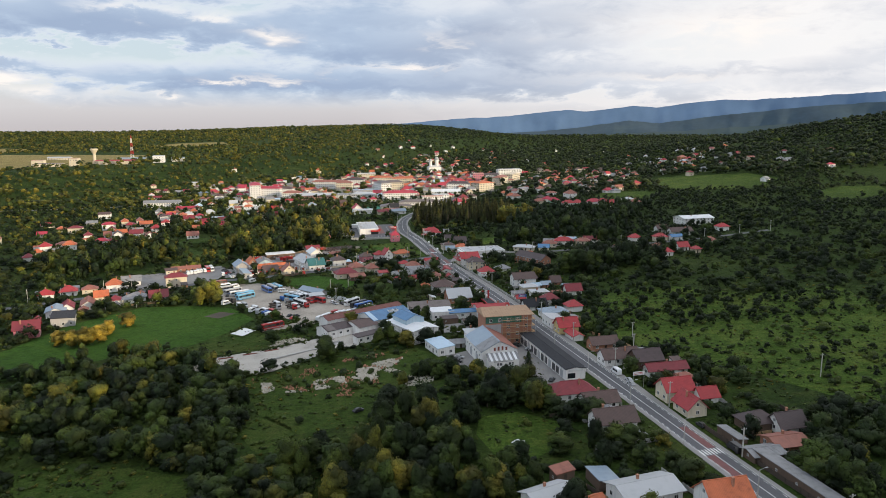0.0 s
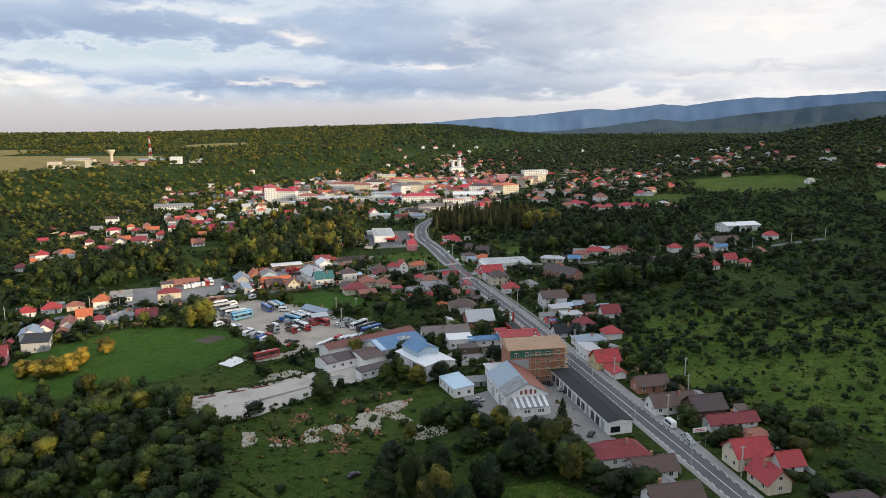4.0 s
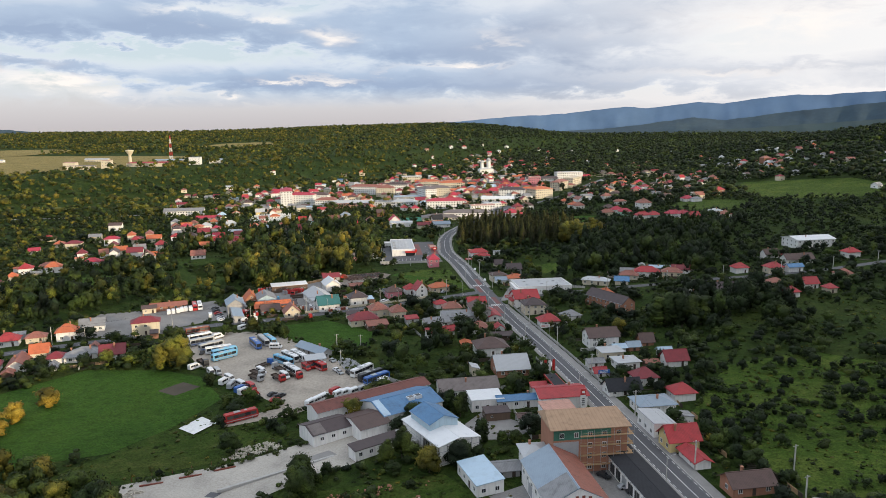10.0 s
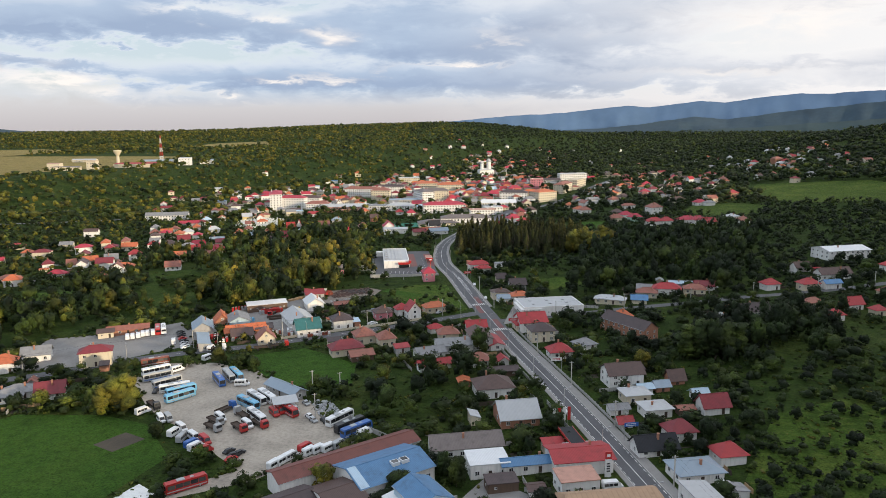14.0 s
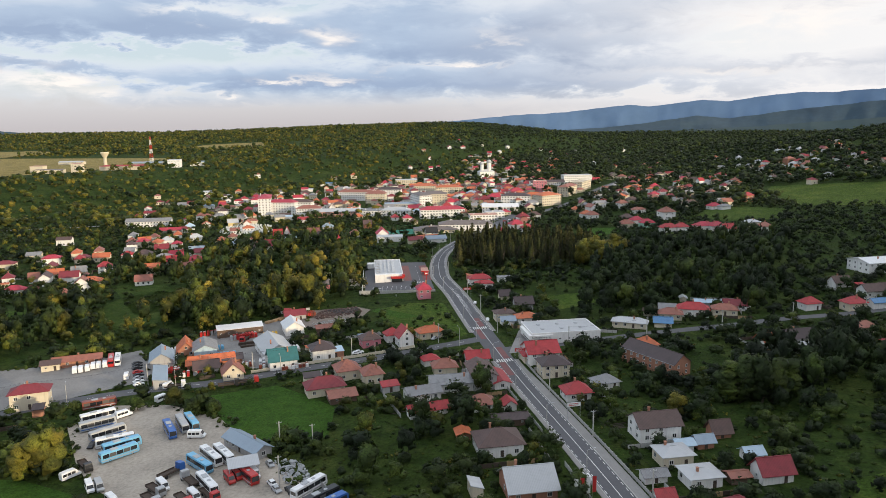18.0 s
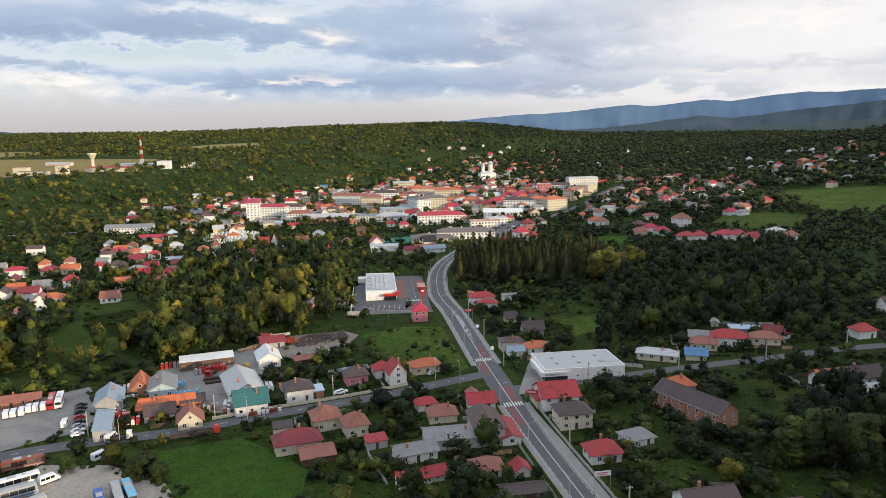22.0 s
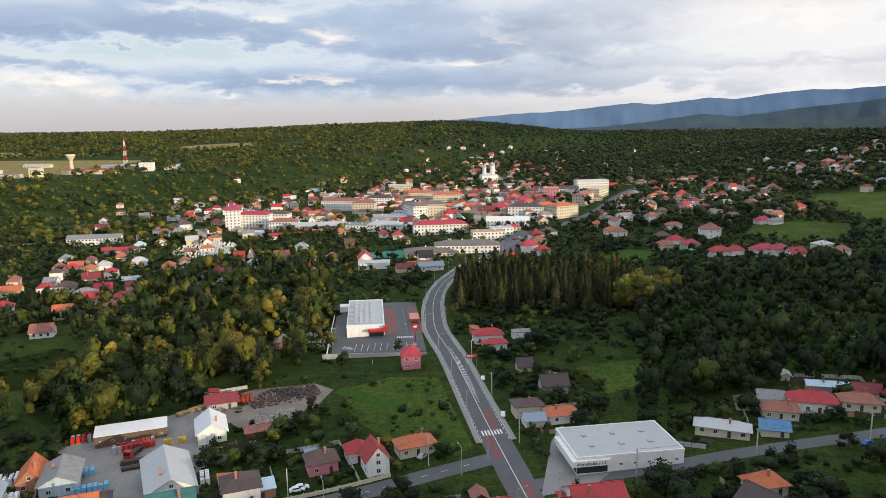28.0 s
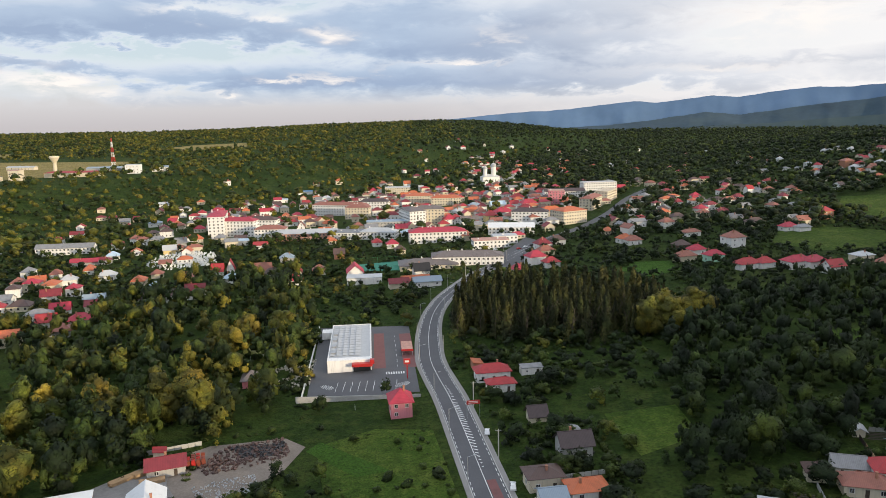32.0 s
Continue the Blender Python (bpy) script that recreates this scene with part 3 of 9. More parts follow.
def roads():
    ribbon("road", MAIN, beside(-1, 0), beside(1, 0), 0.10, M("asphalt"), "grey asphalt main road with white markings", "road")
    ribbon("road", WEST, -3.6, 3.6, 0.07, M("asphalt"), "grey asphalt side street towards the brickyard", "road")
    ribbon("road", EAST, -2.9, 2.9, 0.07, M("asphalt"), "narrow worn asphalt side street", "road")
    LINES.append((MAIN, 9.0)), LINES.append((WEST, 6.5)), LINES.append((EAST, 5.5))
    near = [p for p in MAIN if p.y < 880]
    # pavements and kerbs broken at the side streets
    cuts = [(lambda p: 80 < p.y < 508), (lambda p: 545 < p.y < 860)]
    for keep in cuts:
        seg = [p for p in near if keep(p)]
        for sgn in (-1, 1):
            ribbon("pavement", seg, beside(sgn, .25), beside(sgn, 1.7, 1.6 if sgn > 0 else 0), 0.22, M("paving"), "pale paved footway along the main road", "pavement", thick=0.3)
            ribbon("kerb", seg, beside(sgn, 0), beside(sgn, .25), 0.24, M("kerb"), "pale concrete kerb beside the road", "kerb", thick=0.3)
    g = Geo()
    dist = 0.0
    for i in range(len(MAIN) - 1):
        p, q = MAIN[i], MAIN[i + 1]
        a = math.atan2(q.y - p.y, q.x - p.x)
        m = (p + q) / 2
        if p.y < 1000:
            stripe(g, m.x, m.y, a, (q - p).length, 0.2, 0.112)
            for o in (.45 - half_width(m), half_width(m) - .45):
                w = Vector((math.sin(a), -math.cos(a), 0)) * o
                if not 505 < m.y < 548:
                    stripe(g, m.x + w.x - 1.5 * math.cos(a), m.y + w.y - 1.5 * math.sin(a), a, 1.8, 0.2, 0.112)
                    stripe(g, m.x + w.x + 1.5 * math.cos(a), m.y + w.y + 1.5 * math.sin(a), a, 1.8, 0.2, 0.112)
    for line in (WEST,):
        for i in range(len(line) - 2):
            p, q = line[i], line[i + 1]
            m = (p + q) / 2
            stripe(g, m.x, m.y, math.atan2(q.y - p.y, q.x - p.x), 2.4, 0.16, 0.082)
    o = g.make("road_marking", M("road_paint"))
    tagged(o, "worn white centre and edge lines painted on asphalt", "road marking", "", "stuff")
    # zebra crossings with red approaches
    k = 0
    for cy in (196.0, 505.0, 551.0):
        i = min(range(len(MAIN)), key=lambda j: abs(MAIN[j].y - cy))
        p, q = MAIN[i], MAIN[i + 1]
        a = math.atan2(q.y - p.y, q.x - p.x)
        side = Vector((math.sin(a), -math.cos(a), 0))
        zo = tagged(new("zebra_crossing"), "white zebra crossing stripes across the main road", "zebra crossing", "zebra crossings")
        for j in range(-3, 4):
            w = side * (j * 1.02)
            z = Geo()
            stripe(z, p.x + w.x, p.y + w.y, a, 3.6, 0.5, 0.116)
            part("painted_bar", z, M("road_paint"), zo)
        for sgn in (-1, 1):
            r = Geo()
            for j in range(4):
                m = p + (q - p).normalized() * sgn * (4.2 + 4.0 * j) + side * sgn * 1.7
                stripe(r, m.x, m.y, a, 4.0, 2.6, 0.108)
            ro = r.make("red_surface", M("road_red"))
            tagged(ro, "faded red anti-skid surface before a zebra crossing", "road marking")


roads()


# ---------------------------------------------------------------- houses
def window_mesh():
    """A casement, one metre square, that stands 6 cm proud of the wall."""
    g = Geo()
    o4 = [(-.5, -.5), (.5, -.5), (.5, .5), (-.5, .5)]
    v = [(x, .02, z) for x, z in o4] + [(x, -.07, z) for x, z in o4]
    xs, zs = (-.42, -.035, .035, .42), (-.42, .42)
    v += [(x, -.07, z) for z in zs for x in xs] + [(x, -.02, z) for z in zs for x in xs]
    fr = [(0, 1, 5, 4), (1, 2, 6, 5), (2, 3, 7, 6), (3, 0, 4, 7)]
    fr += [(4, 5, 11, 10, 9, 8), (5, 6, 15, 11), (6, 7, 12, 13, 14, 15), (7, 4, 8, 12), (9, 10, 14, 13)]
    for k in (0, 2):
        a_, b_, c_, d_ = 8 + k, 9 + k, 13 + k, 12 + k
        fr += [(a_, b_, b_ + 8, a_ + 8), (b_, c_, c_ + 8, b_ + 8), (c_, d_, d_ + 8, c_ + 8), (d_, a_, a_ + 8, d_ + 8)]
    g.add(v, fr, 0)
    g.f += [(16, 17, 21, 20), (18, 19, 23, 22)]
    g.m += [1, 1]
    o = g.make("window", [M("road_paint"), M("glass")])
    me = o.data
    bpy.data.objects.remove(o)
    return me


def door_mesh():
    g = Geo()
    g.box(-.5, -.06, 0, .5, 0.02, 2.1, 0)
    g.box(-.38, -.09, 0.2, .38, -.06, 1.0, 0)
    g.box(-.38, -.09, 1.2, .38, -.06, 1.95, 0)
    o = g.make("door", [M("dark_wood")])
    me = o.data
    bpy.data.objects.remove(o)
    return me


PLOTS = []           # houses with gardens
WIN, DOOR = window_mesh(), door_mesh()


def put(name, me, parent, x, y, z, rz, sx=1, sz=1):
    o = new(name, me)
    o.parent = parent
    o.location, o.rotation_euler, o.scale = (x, y, z), (0, 0, radians(rz)), (sx, 1, sz)
    return o


def gable_roof(L, W, eh, rh, over=0.55, th=0.16):
    """Two slabs that meet at the ridge along x."""
    g = Geo()
    hl, hw = L / 2 + over, W / 2
    k = rh / hw
    oy, oz = hw + over, eh - over * k
    for s in (-1, 1):
        v = [(-hl, s * oy, oz), (hl, s * oy, oz), (hl, 0, eh + rh), (-hl, 0, eh + rh)]
        v += [(x, y, z + th) for x, y, z in v]
        f = BOXF if s < 0 else [tuple(reversed(q)) for q in BOXF]
        g.add(v, f)
    g.box(-hl, -.14, eh + rh + th * 0.4, hl, .14, eh + rh + th + 0.05)
    return g


def hip_roof(L, W, eh, rh, over=0.55, th=0.14):
    g = Geo()
    hl, hw = L / 2 + over, W / 2 + over
    r = max(L / 2 - W / 2, 0.25)
    z0, z1, z2 = eh - 0.12, eh - 0.12 + th, eh + rh
    v = [(-hl, -hw, z0), (hl, -hw, z0), (hl, hw, z0), (-hl, hw, z0), (-hl, -hw, z1), (hl, -hw, z1), (hl, hw, z1), (-hl, hw, z1), (-r, 0, z2), (r, 0, z2)]
    f = [(0, 3, 2, 1), (0, 1, 5, 4), (1, 2, 6, 5), (2, 3, 7, 6), (3, 0, 4, 7), (4, 5, 9, 8), (6, 7, 8, 9), (5, 6, 9), (7, 4, 8)]
    g.add(v, f)
    g.box(-r, -.12, z2 - 0.1, r, .12, z2 + 0.08)
    return g


def flat_roof(L, W, eh, rh, over=0.25):
    """A lean-to or nearly flat roof with an edge."""
    g = Geo()
    hl, hw = L / 2 + over, W / 2 + over
    v = [(-hl, -hw, eh), (hl, -hw, eh), (hl, hw, eh + rh), (-hl, hw, eh + rh)]
    v += [(x, y, z + 0.22) for x, y, z in v]
    g.add(v, BOXF)
    return g


def walls(L, W, eh, rh, kind, down):
    hl, hw = L / 2, W / 2
    g = Geo()
    if kind == "g":
        v = [(-hl, -hw, -down), (hl, -hw, -down), (hl, hw, -down), (-hl, hw, -down), (-hl, -hw, eh), (hl, -hw, eh), (hl, hw, eh), (-hl, hw, eh), (-hl, 0, eh + rh - .03), (hl, 0, eh + rh - .03)]
        g.add(v, [(0, 1, 5, 4), (2, 3, 7, 6), (1, 2, 6, 9, 5), (3, 0, 4, 8, 7), (4, 5, 9, 8), (6, 7, 8, 9)])
    elif kind == "f":
        v = box(-hl, -hw, -down, hl, hw, eh)
        v[6] = (hl, hw, eh + rh)
        v[7] = (-hl, hw, eh + rh)
        g.add(v, BOXF[1:])
    else:
        g.add(box(-hl, -hw, -down, hl, hw, eh), BOXF[1:])
    return g


KIND_WORDS = dict(g="gable", h="hipped", f="low-pitched")
WALL_WORDS = dict(white="white-rendered", cream="cream-rendered", yellow="yellow-rendered", brick="red-brick", brown="dark timber", grey="grey-rendered",
                  pink="pink-rendered", salmon="salmon-rendered", paleblue="pale blue", mint="mint green")


def house(x, y, a, L, W, eh, rh, kind, rc, wc, far=False, label="", name="house"):
    """A house or shed. Its ridge runs along local x."""
    rnd = random.Random(int(x * 31 + y * 17))
    if name == "house" and kind != "f":
        eh, rh = eh * .88, rh * 1.12
    ca, sa = math.cos(radians(a)), math.sin(radians(a))
    zs = [ground(x + u * L / 2 * ca - w * W / 2 * sa, y + u * L / 2 * sa + w * W / 2 * ca) for u in (-1, 1) for w in (-1, 1)]
    z, down = max(zs), max(zs) - min(zs) + 0.4
    size = "two-storey" if eh > 4.7 else "single-storey"
    small = L * W < 62
    if name == "house" and (small or wc in ("brown",)) and eh < 3.8:
        name = "shed"
    cat = "shed" if name == "shed" else "building" if L > 19 else "house"
    if cat == "building" and name == "house":
        name = "building"
    text = label or f"{size if cat != 'shed' else 'small'} {WALL_WORDS[wc]} {cat} with {ROOF_WORDS[rc]} {KIND_WORDS[kind]} roof"
    t = thing(name, x, y, z, a, text, cat)
    DISCS.append((x, y, max(L, W) * 0.5 + 0.5, L / 2, W / 2, radians(a)))
    if not far and cat != "shed" and L < 19:
        PLOTS.append((x, y, a, L, W))
    part("wall", walls(L, W, eh, rh, kind, down), M("wall_" + wc), t)
    roof = (gable_roof(L, W, eh, rh, .75) if kind == "g" else hip_roof(L, W, eh, rh, .75) if kind == "h" else flat_roof(L, W, eh, rh))
    part("roof", roof, M("roof_" + rc), t)
    if cat != "shed" and not (kind == "f"):
        cx, cy = (rnd.uniform(-.25, .25) * L, rnd.choice((-1, 1)) * W * .18)
        g = Geo().box(cx - .3, cy - .3, eh, cx + .3, cy + .3, eh + rh + .7).box(cx - .38, cy - .38, eh + rh + .7, cx + .38, cy + .38, eh + rh + .85)
        part("chimney", g, M("wall_brick"), t, "small brick chimney")
    if far and rnd.random() < 0.35:
        return t
    floors = 1 if eh <= 4.7 else 2 if eh <= 7.6 else 3
    fh = eh / floors
    ww, wh = (1.3, 1.35) if cat != "shed" else (0.8, 0.7)
    # a hidden back gets no windows on far houses
    sides = [(0, -W / 2, L, 0), (L / 2, 0, W, 90), (-L / 2, 0, W, -90)]
    sides.append((0, W / 2, L, 180))
    for cx, cy, span, rz in sides:
        # sides that face away to the north are plain
        if math.cos(radians(a + rz)) < (-.35 if not far else 0.1):
            continue
        n = max(1, min(int(span / (5.2 if far else 3.6)), 8))
        for fl in range(floors):
            for i in range(n):
                u = (i + .5) / n * span - span / 2
                if rnd.random() < (0.3 if cat == "shed" else 0.08):
                    continue
                wx, wy = (cx + u, cy) if rz in (0, 180) else (cx, cy + u)
                zz = fl * fh + min(1.55, fh * .55)
                if fl == 0 and i == n // 2 and rz == 0:
                    put("door", DOOR, t, wx, wy, 0, rz)
                else:
                    put("window", WIN, t, wx, wy, zz, rz, ww, wh)
        if kind == "g" and rz in (90, -90) and rh > 3 and cat != "shed":
            put("window", WIN, t, cx, cy, eh + rh * .32, rz, 1.1, 1.1)
    return t


def row_mesh(n, span, w, h):
    """The windows of one floor along one side."""
    g = Geo()
    for i in range(n):
        u = (i + .5) / n * span - span / 2
        g.box(u - w / 2, -.06, -h / 2, u + w / 2, .02, h / 2, 0)
        g.box(u - w / 2 + .1, -.08, -h / 2 + .1, u - .04, -.06, h / 2 - .1, 1)
        g.box(u + .04, -.08, -h / 2 + .1, u + w / 2 - .1, -.06, h / 2 - .1, 1)
    return g


def block(x, y, a, L, W, floors, kind, rc, wc, label, rh=3.2, fh=3.0):
    """Flats, schools and other large buildings."""
    z = min(ground(x + u, y + v) for u in (-L / 2, L / 2) for v in (-W / 2, W / 2))
    t = thing("building", x, y, z, a, label, "building", "buildings of the town centre")
    eh = floors * fh + 0.8
    if kind == "f":
        rh = 0.4
    DISCS.append((x, y, max(L, W) * 0.55 + 1, L / 2 + 1, W / 2 + 1, radians(a)))
    part("wall", walls(L, W, eh, rh, kind, 1.0), M("wall_" + wc), t)
    part("roof", (gable_roof if kind == "g" else hip_roof if kind == "h" else flat_roof)(L, W, eh, rh), M("roof_" + rc), t)
    for fl in range(floors):
        for cx, cy, span, rz in ((0, -W / 2, L, 0), (L / 2, 0, W, 90), (-L / 2, 0, W, -90)):
            n = max(1, int(span / 3.1))
            o = row_mesh(n, span, 1.5, 1.5).make("glazing", [M("road_paint"), M("glass")], t)
            o.location, o.rotation_euler = (cx, cy, fl * fh + 2.2), (0, 0, radians(rz))
            tagged(o, "", "", "", "stuff")
    if kind != "g":
        rnd = random.Random(int(x + y))
        for i in range(max(2, int(L / 12))):
            cx = rnd.uniform(-.4, .4) * L
            part("chimney", Geo().box(cx - .4, -.4, eh, cx + .4, .4, eh + rh + 1.0), M("wall_white"), t)
    return t



def fill_houses(n, cx, cy, rx, ry, seed, keep):
    """Small far houses that fill a quarter between the larger ones."""
    rnd = random.Random(seed)
    mats = [M("wall_white"), M("wall_cream"), M("glass")] + [M("roof_" + k) for k in ("red", "crimson", "rust", "orange", "dkred", "grey", "brown")]
    g = Geo()
    made, tries = 0, 0
    while made < n and tries < 6000:
        tries += 1
        x, y = cx + rnd.gauss(0, .5) * rx, cy + rnd.gauss(0, .5) * ry
        if not keep(x, y) or any((x - d[0]) ** 2 + (y - d[1]) ** 2 < (d[2] + 5.0) ** 2 for d in DISCS):
            continue
        L, W, eh, rh = rnd.uniform(8, 14), rnd.uniform(7, 9.5), rnd.choice((3.4, 4.0, 5.4, 6.0)), rnd.uniform(2.2, 3.4)
        a = rnd.choice((8, 14, 20, 100, 110))
        kind = rnd.choice("ghh")
        m = pose(x, y, ground(x, y), 0, 0, a)
        roof, wm = rnd.randrange(3, 10), rnd.randrange(2)
        wl = walls(L, W, eh, rh, kind, 1.0)
        rf = (gable_roof if kind == "g" else hip_roof)(L, W, eh, rh)
        wn = Geo()
        for u in (-.3, 0, .3):
            wn.box(u * L - .6, -W / 2 - .05, 1.2, u * L + .6, -W / 2, 2.5)
        wn.box(L / 2, -.7, 1.2, L / 2 + .05, .7, 2.5).box(-L / 2 - .05, -.7, 1.2, -L / 2, .7, 2.5)
        for q, mi in ((wl, wm), (rf, roof), (wn, 2)):
            g.add([tuple(m @ Vector(v)) for v in q.v], q.f, mi)
        DISCS.append((x, y, max(L, W) * .5, L / 2, W / 2, radians(a)))
        made += 1
    tagged(g.make("far_houses", mats), "far small houses with red and brown roofs", "houses", "", "stuff")


# ---------------------------------------------------------------- the houses along the roads and in the town

house(68.9, 215, 9, 13.7, 7.8, 4.1, 3, "g", "brown", "white")
house(69.7, 233, 9, 12.3, 7, 3.4, 2.3, "g", "brown", "white")
house(62.2, 242.8, 9, 16.9, 8.6, 3.4, 3, "h", "dkred", "white")
house(98.7, 236.5, 9, 10.7, 7.8, 4.9, 3, "g", "red", "cream")
house(98.7, 223.5, 99, 9.2, 7, 3.7, 3, "g", "red", "cream")
house(108.2, 232.2, 9, 6.9, 5.5, 3, 2.3, "g", "red", "white")
house(114.6, 208.9, 9, 10.7, 7.8, 3, 2.6, "h", "dkbrown", "brown")
house(122.6, 205.3, 9, 9.2, 7, 3, 3, "g", "dkbrown", "white")
house(81.2, 163.3, 9, 11.5, 8.6, 4.9, 3.4, "g", "orange", "white")
house(63.3, 171.1, 15, 16.9, 10.2, 3.7, 1.5, "g", "ltgrey", "white")
house(55, 180.4, 100, 8.4, 6.3, 2.3, 0.8, "f", "bluegrey", "brown")
house(37.5, 172.3, 25, 12.3, 7, 3.4, 1.1, "g", "ltgrey", "white")
house(106.9, 172.1, 99, 32.2, 4.7, 2.6, 0.4, "f", "grey", "brown")
house(105.6, 188.6, 9, 9.9, 6.3, 2.4, 0.8, "g", "grey", "brown")
house(102.4, 200.8, 99, 10.7, 3.1, 2.3, 0.3, "f", "grey", "brown")
house(115.7, 194.3, 9, 10.7, 8.6, 2.4, 1.2, "g", "rust", "brick")
house(-186.9, 367.4, 20, 11.4, 9, 5.6, 3, "g", "dkred", "pink")

house(81.3, 323.4, 9, 9.6, 7.4, 4.3, 3, "g", "red", "yellow")
house(82.5, 313.2, 99, 9.6, 4.9, 2.6, 0.9, "g", "red", "white")
house(78.2, 336.1, 99, 12, 7.4, 4, 0.7, "f", "ltgrey", "white")
house(81.9, 352.6, 9, 12.8, 9, 3.4, 1.7, "h", "bluegrey", "white")
house(90.6, 296.3, 9, 12, 6.6, 3.4, 2.1, "g", "brown", "brick")
house(91.3, 277.1, 9, 15.2, 7.4, 3.6, 2.6, "g", "brown", "white")
house(101, 272, 9, 11.2, 8.2, 3.9, 3, "g", "dkbrown", "brown")
house(105.2, 261.5, 9, 16.7, 5, 2.7, 1.7, "g", "dkred", "white")
house(107.9, 250.1, 9, 7.7, 6.4, 2.7, 1.8, "h", "rust", "brick")
house(19.3, 306, -71, 15, 8, 3.2, 0.7, "f", "paleblue", "white")
house(26.9, 310.9, 9, 7.2, 5.7, 2.6, 0.9, "g", "grey", "grey")
house(-11.4, 328.6, 36, 18.5, 4.3, 2.9, 0.7, "f", "dkbrown", "white")
house(-217.8, 456.2, 20, 8.8, 7.4, 3.1, 2.6, "h", "red", "white")
house(-206.3, 462, 20, 9.6, 7.4, 3.4, 3, "h", "red", "white")
house(-195.1, 466.9, 20, 8.8, 6.6, 3, 2.1, "h", "rust", "cream")
house(-176.2, 436.3, 20, 7.2, 7.4, 5.2, 2.6, "g", "orange", "cream")
house(-166.4, 431.6, 20, 7.2, 6.6, 3, 2.1, "h", "dkred", "white")
house(-189.2, 419.7, 110, 12.8, 6.6, 3.4, 2.1, "g", "dkred", "white")
house(-179.6, 425.1, 110, 14.4, 7.4, 3.4, 2.1, "g", "rust", "white")
house(-178.9, 390.7, 110, 17.6, 11.5, 4.3, 0.7, "f", "black", "grey")
house(-191.1, 409.5, 110, 12.8, 9.8, 3.9, 1.7, "g", "bluegrey", "white")
house(-156, 437, 20, 10.4, 7.4, 3.1, 2.1, "h", "grey", "white")

house(-295.6, 599.6, 22, 7.9, 6.7, 4.3, 2.6, "h", "dkred", "white")
house(-302.1, 628.8, 22, 7.2, 5.9, 3.4, 2.6, "h", "orange", "cream")
house(-305.7, 652.2, 22, 9.4, 8.1, 5.2, 3, "h", "red", "white")
house(-286.2, 655.2, 22, 10.8, 8.1, 5.2, 3, "h", "orange", "white")
house(-293.1, 713.5, 22, 7.2, 6.7, 5.2, 3, "h", "dkred", "white")
house(-275.2, 714.6, 22, 6.5, 5.9, 4.3, 3, "g", "rust", "white")
house(-267.1, 728.4, 22, 10.1, 6.7, 4.3, 2.6, "g", "orange", "cream")
house(-252.4, 732.8, 22, 9.4, 6.7, 4.3, 3, "g", "grey", "cream")
house(-236.6, 740.5, 22, 9.4, 7.4, 6, 3, "h", "red", "white")
house(-257.8, 679.8, 22, 7.2, 5.9, 3.1, 2.1, "h", "dkred", "cream")
house(-227.9, 663.1, 22, 6.5, 5.9, 3.4, 2.6, "h", "rust", "white")

house(24.3, 360.8, 9, 11.5, 8.9, 4, 0.3, "f", "white", "white")
house(37, 359.9, 9, 17.3, 4.4, 3.6, 0.9, "g", "blue", "white")
house(18.4, 373.9, 9, 21.6, 10.4, 3.9, 2.1, "g", "greybrown", "white")
house(47.9, 348.2, 9, 10.8, 7.4, 4.1, 0.4, "f", "salmon", "white")
house(51.9, 365, 9, 7.9, 5.9, 3.6, 0.5, "f", "ltgrey", "grey")
house(36.6, 395.5, 9, 13, 12, 3.6, 3.6, "g", "ltgrey", "brick")
house(30.6, 421.0, 9, 13.5, 11, 4.2, 3.0, "h", "brown", "white")
house(36, 439.8, 9, 11.5, 5.2, 2.9, 0.9, "g", "dkbrown", "brown")
house(94.7, 361.3, 9, 7.9, 6.7, 3.4, 2.6, "h", "red", "white")
house(75.3, 368.7, 9, 12.2, 6.7, 2.8, 2.6, "g", "black", "white")
house(-180.3, 468.7, 20, 9.4, 7.4, 5.2, 3, "h", "orange", "white")
house(-174.7, 483.9, 20, 11.5, 8.1, 3.9, 2.6, "g", "grey", "white")
house(-142.5, 473.7, 20, 13, 7.4, 7.4, 2.1, "h", "dkred", "cream")
house(-149, 522.2, 20, 19.4, 4.4, 3.1, 1.3, "g", "rust", "brick")
house(-158.3, 517.5, 20, 7.2, 5.9, 3.4, 1, "g", "brown", "cream")
house(-142.2, 435.1, 20, 10.1, 7.4, 3.4, 3, "g", "dkred", "white")
house(-157.5, 432.8, 20, 10.1, 6.7, 2.9, 2.1, "h", "grey", "white")
house(199.7, 563, 11, 7.2, 5.9, 3.4, 2.6, "h", "red", "white")
house(219.3, 558.3, 11, 10.1, 6.7, 4.3, 2.6, "h", "red", "cream")
house(232.9, 559.1, 11, 10.1, 4.4, 3.9, 1.3, "g", "blue", "white")
house(245.8, 581.5, 11, 20.2, 7.4, 4.3, 2.6, "g", "brown", "white")
house(219.5, 515.2, 11, 8.6, 5.9, 3.9, 2.6, "g", "red", "white")
house(201, 497.6, 11, 6.5, 5.9, 3.4, 2.6, "h", "red", "white")
house(224.9, 502.8, 11, 5.8, 5.2, 3.4, 2.1, "h", "red", "cream")
house(203.1, 522.2, 11, 8.6, 5.9, 3.1, 2.1, "h", "rust", "cream")
house(250.8, 535.9, 11, 8.6, 6.7, 3.4, 2.6, "h", "rust", "cream")
house(290.3, 596.9, 11, 10.1, 6.7, 4.3, 2.6, "h", "red", "white")
house(285.2, 643.7, 11, 31.7, 17.8, 6.5, 1.7, "g", "white", "white")

